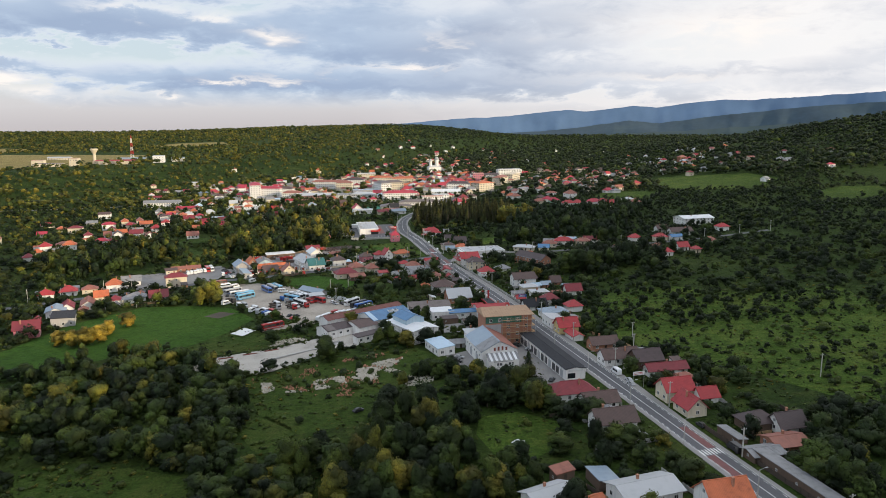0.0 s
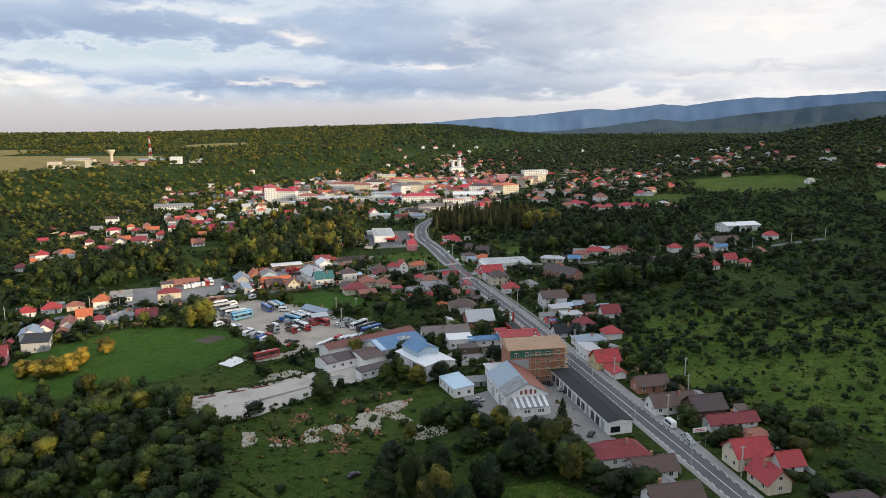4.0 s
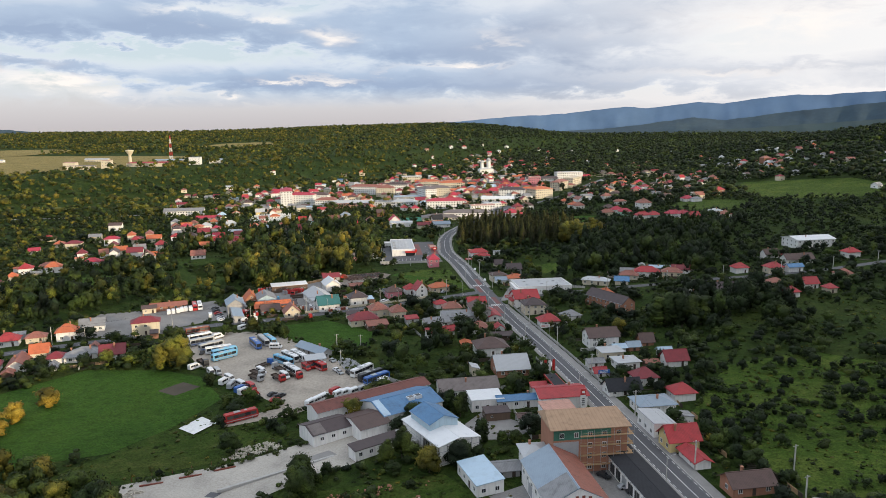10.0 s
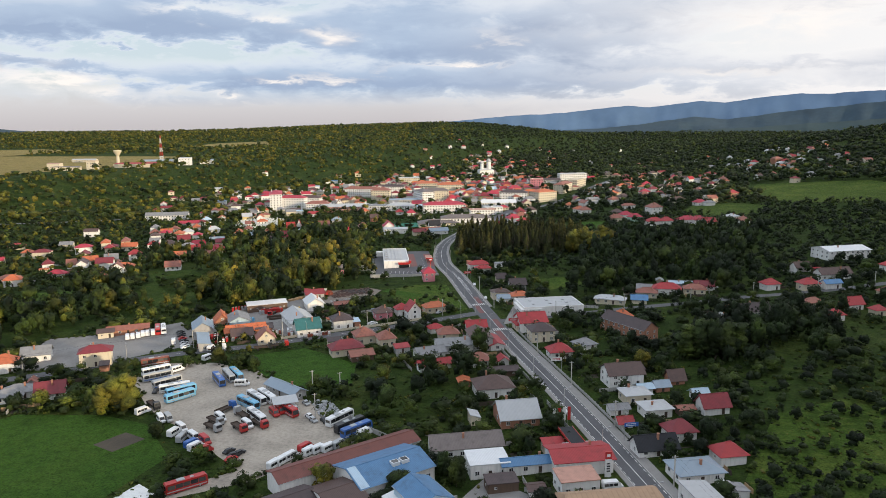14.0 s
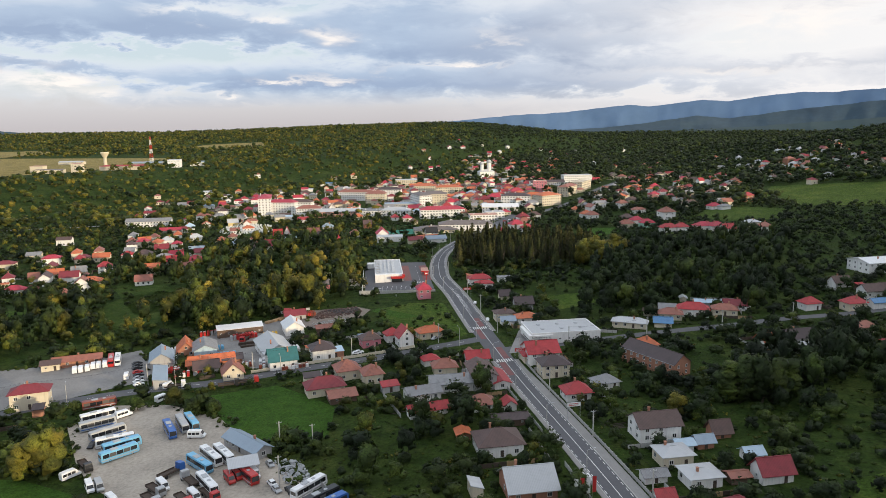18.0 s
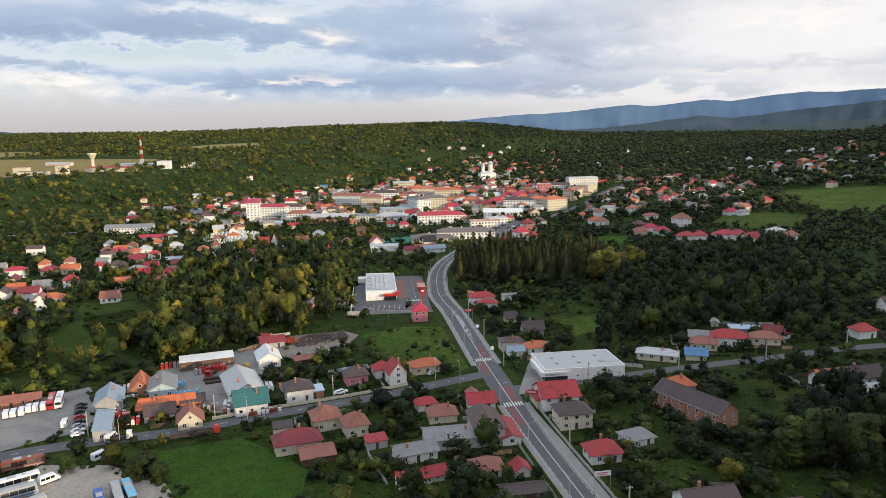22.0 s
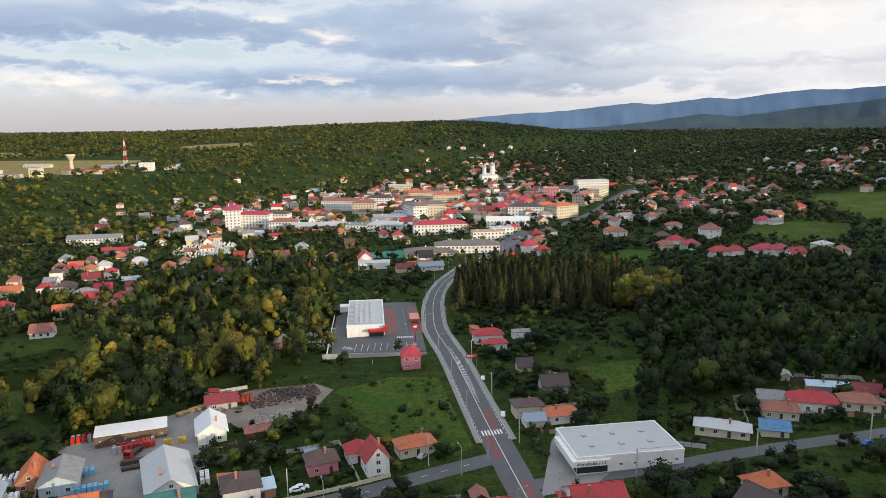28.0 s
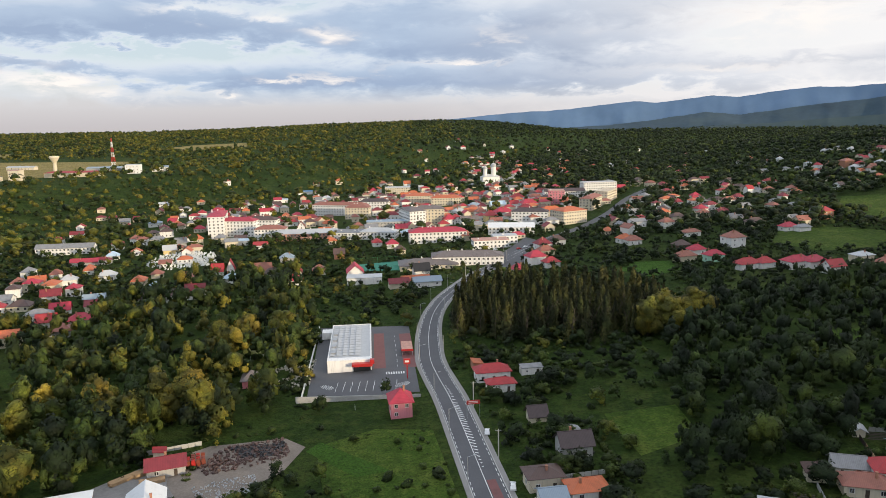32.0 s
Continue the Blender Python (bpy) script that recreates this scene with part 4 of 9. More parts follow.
house(-48.4, 428.3, -43, 18, 5.9, 3.1, 1.4, "g", "bluegrey", "grey", label="long grey shed beside the coach yard")

house(80.4, 408.5, 9, 9.1, 7.4, 3.9, 1.3, "h", "ltgrey", "cream")
house(83.8, 396, 9, 9.1, 7.4, 3.6, 1, "h", "ltgrey", "white")
house(99.9, 424.2, 9, 5.9, 4.7, 2.6, 2.6, "g", "brown", "brick")
house(92.5, 417.4, 9, 5.2, 4, 2.6, 1.3, "g", "bluegrey", "brick")
house(85.9, 416, 9, 5.2, 4, 2.6, 0.9, "g", "paleblue", "white")
house(103.6, 396.3, 9, 9.1, 6, 3.6, 2.8, "g", "dkred", "white")
house(85.8, 377.4, 9, 8.5, 6.7, 3.6, 2.8, "h", "dkred", "white")
house(71.7, 398.3, 9, 6.5, 4, 2.6, 0.9, "g", "grey", "white")
house(71.2, 387.3, 9, 4.5, 3.4, 2.4, 1.2, "g", "red", "white")
house(103.4, 408.4, 9, 5.2, 4, 2.6, 1.2, "g", "paleblue", "white")

house(27.4, 453.4, 9, 8.6, 6.7, 3.1, 2.4, "h", "rust", "white")
house(37.1, 452.6, 99, 5, 4.4, 2.6, 1.4, "g", "red", "white")
house(28.9, 478.3, 99, 15.8, 8.9, 6.5, 1.7, "g", "brown", "grey")
house(35.5, 478, 99, 14.4, 5.9, 2.9, 0.9, "g", "red", "white")
house(20, 474.5, 9, 21.6, 9.6, 3.9, 1.7, "g", "grey", "white")
house(28.6, 502.5, 9, 9.4, 6.7, 3.4, 2.1, "g", "red", "white")
house(14.9, 493, 9, 9.4, 6.7, 3.1, 2.6, "h", "rust", "cream")
house(62.2, 460, 9, 9.4, 7.4, 3.3, 2.8, "h", "red", "white")
house(57.9, 484.9, 9, 10.8, 8.9, 5.8, 2.6, "h", "dkbrown", "cream")
house(55.3, 502.2, 9, 13, 11.8, 5.6, 3, "g", "red", "white")
house(52.3, 503.8, 99, 9.4, 9.6, 3.4, 3, "h", "red", "cream")
house(74.8, 469.4, 20, 8.6, 6.7, 2.8, 2.1, "h", "grey", "white")
house(101.5, 509.6, 11, 9.4, 6.7, 3.3, 2.6, "h", "orange", "white")
house(80.4, 426.5, 9, 13.5, 9.2, 5.5, 2.6, "g", "brown", "white")
house(155, 509.2, 11, 9.4, 6.7, 3.3, 2.6, "g", "orange", "white")
house(166.8, 508.7, 11, 14.4, 5.9, 4.3, 2.6, "g", "dkbrown", "white")
house(163.3, 499.5, 11, 9.4, 5.9, 2.6, 1.3, "g", "ltgrey", "grey")
house(199.6, 562.4, 11, 8.6, 6.7, 3.9, 2.6, "h", "red", "white")
house(238.8, 605.6, 11, 10.1, 6.7, 3.4, 2.6, "g", "brown", "white")
house(-108.7, 515.8, 110, 14.1, 9, 5.2, 2.6, "g", "bluegrey", "grey")
house(-101.8, 495.9, 110, 19.4, 5.4, 3.1, 0.9, "f", "bluegrey", "grey")
house(-103.8, 532.1, 110, 11.4, 7.2, 3.4, 3.4, "g", "orange", "brick")
house(-94.5, 530.2, 110, 14.1, 9.9, 4.3, 2.1, "g", "grey", "paleblue")
house(-86.5, 512.7, 20, 19.4, 7.2, 2.9, 2.1, "g", "orange", "brick")
house(-72.5, 497.3, 110, 7.9, 8.1, 3.4, 3.4, "g", "rust", "cream")
house(-78, 515.9, 20, 7.9, 7.2, 3.1, 1.2, "g", "dkbrown", "brick")
house(-86.2, 505.8, 20, 9.7, 7.2, 2.8, 2.2, "g", "brown", "white")
house(-86.9, 560.8, 20, 22, 7.2, 3.4, 0.7, "f", "white", "brown")
house(-62.6, 528.1, 115, 22.9, 12.6, 4, 2.8, "g", "ltgrey", "white")
house(-54.5, 508.7, 20, 11.4, 9.9, 4.6, 3.4, "g", "teal", "white")
house(-39, 518.4, 20, 9.7, 9, 5.2, 2.8, "h", "dkbrown", "white")
house(-60.2, 560.4, 110, 13.2, 9, 4.3, 2.6, "g", "white", "white")
house(-64.2, 585.2, 20, 10.6, 7.2, 3.4, 1.7, "g", "dkred", "grey")
house(-19.1, 533, 20, 8.6, 7.4, 4.1, 2.6, "h", "brown", "pink")
house(-3.1, 531.4, 110, 7.9, 6.7, 5.7, 3.4, "g", "red", "white")
house(-9.2, 538.8, 20, 6.5, 5.9, 3.9, 2.6, "h", "red", "white")
house(8.3, 541.8, 20, 11.5, 6.7, 3.6, 2.2, "h", "orange", "cream")
house(-31.2, 475.5, 20, 14.1, 8.1, 3.6, 2.9, "h", "dkred", "cream")
house(-23.8, 467.6, 20, 9.7, 8.1, 2.8, 1.3, "g", "rust", "brown")
house(-24.7, 491.7, 110, 8.8, 9, 4.5, 3.1, "h", "rust", "cream")
house(-14, 485.5, 110, 7.9, 7.4, 4.5, 2.9, "h", "rust", "cream")
house(6.4, 465.6, 20, 12.2, 7.4, 3.4, 1.5, "g", "grey", "white")
house(8.5, 450.4, 20, 13.7, 4.4, 2.8, 1.4, "g", "red", "white")
house(8.9, 503.2, 20, 6.5, 5.2, 2.9, 1.7, "h", "red", "white")
house(-44.4, 559.6, 20, 7.9, 5.4, 2.6, 0.9, "g", "rust", "brown")
house(-33.5, 519.5, 20, 7, 5.4, 2.6, 0.7, "f", "paleblue", "brick")

house(45.9, 566.7, 9, 9.4, 6.7, 4.5, 1.4, "h", "brown", "cream")
house(47, 558, 9, 6.5, 5.9, 2.9, 1.3, "g", "bluegrey", "white")
house(56.6, 560.5, 9, 10.1, 6.7, 3.3, 1.9, "h", "orange", "white")
house(57.9, 585, 9, 9.4, 6.7, 4.5, 2.6, "g", "dkbrown", "grey")
house(50.2, 610.2, 9, 5.8, 5.2, 2.9, 2.2, "g", "dkbrown", "cream")
house(38.4, 650.1, 9, 13, 6.7, 4.3, 2.2, "h", "red", "white")
house(40.6, 637.9, 9, 10.1, 5.2, 3.8, 1.5, "h", "red", "white")
house(54.2, 654.4, 9, 8.6, 3.7, 2.6, 0.5, "f", "grey", "white")
house(104.3, 544.6, -22, 15.8, 5.9, 3.1, 1.7, "h", "ltgrey", "cream")
house(119.8, 543.4, -15, 7.9, 5.9, 2.9, 1.7, "g", "blue", "cream")
house(127.3, 555.6, -15, 10.8, 6.7, 3.4, 2.2, "h", "rust", "cream")
house(129.1, 566.2, -15, 7.9, 5.9, 3.3, 1.7, "g", "grey", "white")
house(119.8, 563.5, -15, 6.5, 5.2, 3.1, 1.9, "h", "brown", "cream")
house(139.9, 559.7, -15, 14.4, 7.4, 4.3, 2.6, "h", "red", "white")
house(154.2, 573.9, -15, 15.8, 4.4, 3.1, 0.9, "g", "paleblue", "grey")
house(155.5, 559.2, -15, 11.5, 6.7, 3.4, 2.2, "h", "rust", "cream")
house(164.1, 567.3, -15, 10.8, 5.9, 3.4, 1.9, "g", "dkred", "white")
house(4.2, 620.6, 99, 8.6, 7.4, 6.4, 3.2, "h", "crimson", "pink")
house(-56.7, 656.2, 99, 7.9, 6.7, 3.4, 2.6, "h", "greybrown", "pink")

house(27.5, 350.4, 9, 8.6, 5.2, 2.6, 0.3, "f", "dkbrown", "brown", label="flat dark brown garage in a paved courtyard")

house(-258.6, 868.4, 20, 10.2, 7.6, 5, 3, "g", "orange", "cream", True)
house(-260, 896.1, 20, 8.5, 6.8, 4, 3, "h", "rust", "white", True)
house(-238.8, 872.2, 20, 10.2, 7.6, 4, 3, "h", "ltgrey", "white", True)
house(-226.8, 826.2, 20, 11, 6.8, 4, 3, "g", "dkred", "white", True)
house(-199.5, 785.3, 20, 10.2, 6.8, 4.5, 3, "g", "crimson", "white", True)
house(-192.9, 758.2, 20, 9.3, 6.8, 5, 3, "g", "red", "white", True)
house(-176.2, 740.5, 20, 11, 8.5, 4, 3, "h", "rust", "grey", True)
house(-175.9, 761.1, 20, 11.9, 8.5, 4, 3, "h", "crimson", "cream", True)
house(-189.6, 805.6, 20, 11.9, 8.5, 4, 3, "g", "bluegrey", "white", True)
house(-216.6, 882.2, 20, 11.9, 7.6, 4, 3, "h", "ltgrey", "white", True)
house(-250.2, 966.1, 20, 9.3, 7.6, 4, 3, "h", "paleblue", "white", True)
house(-261.9, 942.3, 8, 20.4, 6.8, 4, 2, "g", "crimson", "grey", True)
house(-250.5, 946.5, 8, 13.6, 6.8, 4, 2, "h", "dkred", "white", True)
house(-139.1, 803, 10, 11, 9.3, 6, 3, "h", "brown", "white", True)
house(-130.7, 812.3, 10, 11, 8.5, 5, 4, "g", "dkred", "white", True)
house(-112.1, 798.8, -50, 11, 7.6, 5, 3, "g", "brown", "cream", True)
house(-153.6, 862.2, 10, 10.2, 8.5, 4, 3, "h", "rust", "cream", True)
house(-163.9, 835.2, 10, 10.2, 7.6, 4, 3, "h", "bluegrey", "white", True)
house(-160, 803.9, 10, 7.6, 6.8, 4, 3, "h", "brown", "white", True)
house(-138.1, 881.1, 10, 7.6, 6.8, 4, 4, "g", "red", "white", True)
house(-131.2, 889.2, 100, 6, 5.1, 4, 5, "g", "red", "white", True)
house(-119.6, 851, 10, 10.2, 7.6, 4, 3, "h", "paleblue", "white", True)
house(-180.9, 881, 10, 7.6, 6, 3.6, 2.5, "h", "rust", "cream", True)
house(-208, 978.5, 20, 10.2, 6.8, 5, 3, "g", "ltgrey", "yellow", True)
house(-209.3, 1009.3, 20, 9.3, 7.6, 6, 3.5, "g", "grey", "grey", True)
house(-197.2, 1018.4, 20, 8.5, 7.6, 7, 3.5, "h", "orange", "cream", True)
house(-190.8, 990.7, 20, 11.9, 6.8, 4, 2, "h", "rust", "cream", True)
house(-102.1, 866.7, 10, 10.2, 8.5, 6, 4, "g", "rust", "white", True)
house(-95, 861.8, 10, 11, 6.8, 4, 3, "h", "brown", "white", True)
house(-79.2, 862.2, 100, 9.3, 7.6, 5, 4, "g", "red", "cream", True)
house(-75.2, 835.8, 10, 10.2, 6.8, 4, 3, "h", "crimson", "white", True)
house(-63.7, 865.9, 10, 8.5, 6.8, 4, 3, "h", "rust", "white", True)
house(-96.7, 918.8, 10, 10.2, 7.6, 4, 3, "h", "bluegrey", "grey", True)
house(-37, 847.3, 99, 13.6, 10.2, 6, 4, "g", "crimson", "white", True)
house(-29.1, 830.2, 5, 22.1, 6.8, 4, 1, "f", "ltgrey", "white", True)
house(-133.3, 986, 5, 11, 6.8, 4, 2, "g", "red", "white", True)
house(-154.7, 1010, 5, 10.2, 6.8, 4, 1, "f", "paleblue", "white", True)
house(-57.6, 922.1, 10, 7.6, 6.8, 5, 3, "g", "brown", "brick", True)
house(-134.7, 1366.9, 10, 11.9, 7.6, 4, 2.5, "h", "ltgrey", "white", True)
house(-184.1, 1581.1, 15, 10.2, 7.6, 5, 3, "h", "orange", "cream", True)
house(-150.1, 1609.7, 15, 11.9, 8.5, 7, 3, "h", "orange", "cream", True)
house(-79.5, 1420.8, 10, 18.7, 8.5, 6, 3.5, "h", "crimson", "white", True)
house(-69.7, 1543.6, 15, 11, 8.5, 6, 3.5, "h", "rust", "white", True)
house(-30.2, 1521.2, 15, 10.2, 7.6, 6, 3.5, "g", "orange", "white", True)
house(-6, 1441.7, 15, 7.6, 6, 5, 3, "g", "ltgrey", "white", True)
house(-128.7, 1390.7, 15, 11.9, 7.6, 5, 3, "h", "rust", "cream", True)
house(-183.1, 1470.1, 10, 22.1, 8.5, 5, 1, "g", "blue", "white", True)
house(7.7, 1325.5, 15, 11, 7.6, 5, 3, "h", "dkred", "cream", True)
house(39.8, 1428.6, 20, 11, 7.6, 4, 3, "h", "red", "white", True)
house(45.5, 1340.4, 20, 10.2, 7.6, 4, 3, "h", "orange", "cream", True)
house(29.1, 1252.8, 20, 13.6, 7.6, 5, 3, "h", "yellowgreen", "cream", True)
house(-25.5, 1331.3, 15, 10.2, 7.6, 6, 3, "g", "orange", "yellow", True)
house(78.6, 1324.2, 20, 11.9, 7.6, 4, 3, "h", "red", "white", True)
house(93.6, 1373.5, 20, 11, 7.6, 4, 3, "h", "rust", "white", True)
house(146.1, 1614.8, 20, 9.3, 6.8, 6, 2, "h", "rust", "white", True)
house(131.3, 1728.5, 20, 11, 6.8, 4, 3, "h", "red", "white", True)
house(98.6, 1749.7, 20, 9.3, 6.8, 4, 3, "h", "dkred", "cream", True)
house(60.5, 1540.4, 20, 10.2, 6.8, 4, 3, "h", "red", "cream", True)
house(85.9, 1673.1, 20, 10.2, 6.8, 4, 3, "h", "rust", "white", True)
house(126.1, 1926.9, 20, 8.5, 6.8, 4, 3, "h", "red", "white", True)
house(149.6, 1875.6, 20, 8.5, 6.8, 4, 3, "h", "rust", "white", True)
house(181.8, 2021.2, 20, 8.5, 6.8, 4, 3, "h", "red", "white", True)
house(148.4, 2090.4, 20, 8.5, 6.8, 4, 3, "h", "red", "white", True)
house(182.8, 2171.7, 20, 10.2, 7.6, 6, 3, "h", "ltgrey", "white", True)
house(215.7, 2284.9, 20, 10.2, 7.6, 6, 3, "h", "grey", "white", True)
house(96.1, 1911.8, 20, 8.5, 6.8, 4, 3, "h", "rust", "cream", True)
house(147, 1295.4, 20, 11, 7.6, 5, 3, "h", "red", "white", True)
house(162.4, 1287.7, 20, 13.6, 6.8, 5, 3, "g", "brown", "white", True)
house(113.6, 1236.2, 20, 15.3, 10.2, 7, 4, "h", "red", "white", True)
house(118.9, 1171.6, 15, 18.7, 11.9, 7, 4, "h", "crimson", "white", True)
house(84.7, 1107, 15, 18.7, 11.9, 7, 4, "h", "crimson", "white", True)
house(70.4, 1084.8, 15, 11.9, 9.3, 7, 4, "h", "red", "yellow", True)
house(62.7, 1124, 15, 10.2, 8.5, 6, 4, "h", "rust", "white", True)
house(48.6, 1073.4, 15, 17, 9.3, 5, 3, "g", "greybrown", "white", True)
house(40.7, 1136.8, 15, 11.9, 8.5, 6, 3, "h", "ltgrey", "white", True)
house(29.4, 1077.4, 15, 11, 8.5, 6, 4, "h", "crimson", "white", True)
house(23.6, 1054, 15, 9.3, 7.6, 5, 3, "h", "red", "cream", True)
house(68, 1038.7, 15, 11, 7.6, 5, 3, "h", "grey", "yellow", True)
house(90.6, 1080.2, 15, 12.8, 8.5, 6, 3, "h", "rust", "white", True)
house(59.9, 1181.9, 15, 13.6, 8.5, 6, 3, "h", "bluegrey", "white", True)
house(85.3, 1182.4, 15, 17, 7.6, 6, 3, "g", "paleblue", "white", True)
house(102, 1082.7, 15, 11.9, 8.5, 8, 4, "h", "orange", "white", True)
house(111.8, 1052.7, 15, 17, 10.2, 8, 4, "h", "rust", "white", True)
house(131, 1089.8, 15, 22.1, 10.2, 8, 4, "h", "orange", "cream", True)
house(97.8, 921.4, 20, 11, 8.5, 5, 4, "h", "dkred", "white", True)
house(110.8, 934.2, 20, 11.9, 7.6, 5, 3, "h", "brown", "white", True)
house(85.3, 868.1, 20, 12.8, 9.3, 6, 3.5, "h", "crimson", "white", True)
house(93.8, 855, 20, 10.2, 7.6, 4, 3, "h", "red", "white", True)
house(96.5, 898, 20, 11.9, 6.8, 4, 3, "h", "rust", "cream", True)
house(41.9, 978.6, 20, 11, 7.6, 5, 3, "h", "rust", "cream", True)
house(69.5, 837.9, 20, 8.5, 7.6, 4, 3, "h", "crimson", "white", True)
house(-9.7, 1017.5, 5, 10.2, 6.8, 4, 2, "h", "paleblue", "white", True)
house(-19.3, 958.9, 10, 9.3, 7.6, 4, 3, "h", "crimson", "white", True)
house(-11.4, 930.1, 10, 7.6, 6.8, 4, 3, "h", "brown", "cream", True)
house(3.6, 820.6, 15, 17, 7.6, 4, 2, "g", "orange", "white", True)
house(10.8, 815.8, 15, 17, 6.8, 4, 2, "g", "bluegrey", "white", True)
house(-6.6, 814.8, 15, 11.9, 6.8, 4, 2, "g", "dkred", "cream", True)
house(6.8, 841.8, 15, 10.2, 7.6, 6, 3.5, "g", "black", "white", True)
house(-181, 1235.1, 15, 10.2, 6.8, 4, 3, "h", "crimson", "white", True)
house(-216.7, 1254.8, 15, 8.5, 6.8, 4, 3, "h", "orange", "cream", True)
house(-152.8, 1124.9, 15, 11.9, 7.6, 6, 3, "h", "dkred", "cream", True)
house(-134.3, 1120.7, 15, 13.6, 6.8, 5, 2, "h", "red", "white", True)
house(-114.4, 1071.8, 100, 8.5, 6.8, 7, 4, "g", "rust", "white", True)
house(-118.3, 1147.2, 15, 15.3, 7.6, 5, 3, "h", "dkred", "cream", True)
house(-85.9, 1035.5, 15, 10.2, 7.6, 6, 3, "g", "orange", "yellow", True)
house(-122.6, 1209.4, 15, 13.6, 7.6, 5, 3, "h", "rust", "white", True)
house(-194.5, 1362, 15, 13.6, 7.6, 5, 1, "g", "paleblue", "white", True)
house(-350.5, 1344.3, 10, 11.9, 6.8, 4, 2, "g", "ltgrey", "white", True)
house(-293.3, 1167.1, 10, 13.6, 8.5, 5, 2, "h", "bluegrey", "white", True)
house(226.4, 1038.7, 20, 10.2, 9.3, 9, 3, "h", "orange", "cream", True)
house(216.1, 994.6, 20, 11.9, 8.5, 6, 3, "h", "rust", "white", True)
house(211.9, 1076.5, 20, 10.2, 7.6, 4, 3, "g", "grey", "white", True)
house(204.5, 1036.5, 20, 13.6, 6.8, 4, 2, "h", "red", "white", True)
house(223.9, 1043.4, 20, 17, 6.8, 4, 1.5, "g", "grey", "grey", True)
house(275.2, 1075.7, 20, 11.9, 8.5, 5, 3, "h", "crimson", "white", True)
house(288.6, 1056.2, 20, 12.8, 7.6, 4, 3, "h", "dkred", "white", True)
house(280.9, 1009.2, 20, 11.9, 8.5, 5, 3, "g", "grey", "white", True)
house(294.8, 1012.5, 20, 11.9, 8.5, 5, 4, "g", "black", "brown", True)
house(287.7, 984.7, 20, 17, 8.5, 4, 3, "h", "brown", "cream", True)
house(233.4, 896.6, 20, 13.6, 11, 8, 4, "h", "rust", "white", True)
house(183.7, 854.4, 20, 13.6, 7.6, 4, 3, "h", "rust", "cream", True)
house(198.5, 874.6, 20, 11, 7.6, 4, 3, "h", "crimson", "white", True)
house(200.7, 848.6, 20, 11.9, 7.6, 5, 3, "h", "crimson", "mint", True)
house(194.7, 894.8, 20, 11, 7.6, 4, 3, "h", "brown", "brown", True)
house(220.3, 947.7, 20, 15.3, 6.8, 4, 2, "h", "rust", "white", True)
house(163.5, 932.9, 20, 11, 7.6, 4, 3, "h", "orange", "white", True)
house(167.5, 923.4, 20, 11.9, 7.6, 4, 3, "h", "rust", "white", True)
house(211.3, 821.7, 20, 15.3, 8.5, 4, 3, "h", "red", "white", True)
house(222.7, 822.6, 20, 11, 7.6, 4, 3, "h", "red", "white", True)
house(240.8, 818.4, 20, 17, 9.3, 5, 3, "h", "crimson", "white", True)
house(250.1, 816, 20, 13.6, 8.5, 5, 3, "h", "crimson", "white", True)
house(253.9, 800.7, 20, 11.9, 7.6, 5, 3, "g", "red", "white", True)
house(283.5, 822.3, 20, 11.9, 8.5, 6, 2, "h", "ltgrey", "cream", True)
house(285.4, 802, 20, 10.2, 7.6, 5, 3, "h", "rust", "white", True)
house(301.3, 953.2, 20, 12.8, 8.5, 4, 3, "h", "crimson", "white", True)
house(310, 947.8, 20, 11.9, 6.8, 4, 2, "h", "grey", "white", True)
house(358.8, 1005.5, 20, 11, 9.3, 8, 3, "h", "red", "brick", True)
house(415.8, 1267.6, 20, 15.3, 7.6, 4, 2, "h", "red", "white", True)
house(438.2, 1283.2, 20, 15.3, 8.5, 5, 3, "h", "red", "white", True)
house(383, 1216.5, 20, 8.5, 6.8, 7, 3, "g", "red", "white", True)
house(427.1, 1205, 20, 9.3, 7.6, 4, 3, "h", "rust", "white", True)
house(403.1, 1209.6, 20, 11.9, 6.8, 4, 3, "h", "rust", "cream", True)
house(330, 1142.6, 20, 15.3, 6.8, 4, 3, "h", "rust", "white", True)
house(348.7, 1165.5, 20, 11.9, 7.6, 4, 3, "h", "dkred", "white", True)
house(311.6, 1192.6, 20, 10.2, 6.8, 4, 3, "h", "crimson", "white", True)
house(286.6, 1195.1, 20, 15.3, 6.8, 4, 2, "h", "orange", "white", True)
house(275.1, 1141.3, 20, 8.5, 6.8, 4, 3, "h", "red", "white", True)
house(312.7, 1731.6, 15, 10.2, 6.8, 4, 3, "h", "red", "white", True)
house(344.4, 1730.3, 15, 8.5, 6.8, 5, 3, "h", "ltgrey", "white", True)
house(207.2, 1820.9, 15, 17, 7.6, 5, 3, "h", "crimson", "white", True)
house(392.3, 1790.8, 15, 8.5, 6.8, 5, 3, "h", "grey", "white", True)
house(401.5, 2234.7, 15, 8.5, 6.8, 5, 3, "h", "grey", "white", True)
house(318.9, 2323, 15, 8.5, 6.8, 5, 3, "h", "red", "white", True)
house(534.2, 2220.9, 15, 8.5, 6.8, 5, 3, "h", "ltgrey", "white", True)
house(328, 2196.9, 15, 8.5, 6.8, 5, 3, "h", "red", "cream", True)
house(416.3, 1606.6, 15, 7.6, 6.8, 5, 3, "h", "rust", "white", True)
house(548.8, 1404.9, 15, 9.3, 7.6, 7, 2, "h", "ltgrey", "white", True)
house(556.2, 1359.2, 15, 10.2, 7.6, 6, 3, "h", "rust", "cream", True)
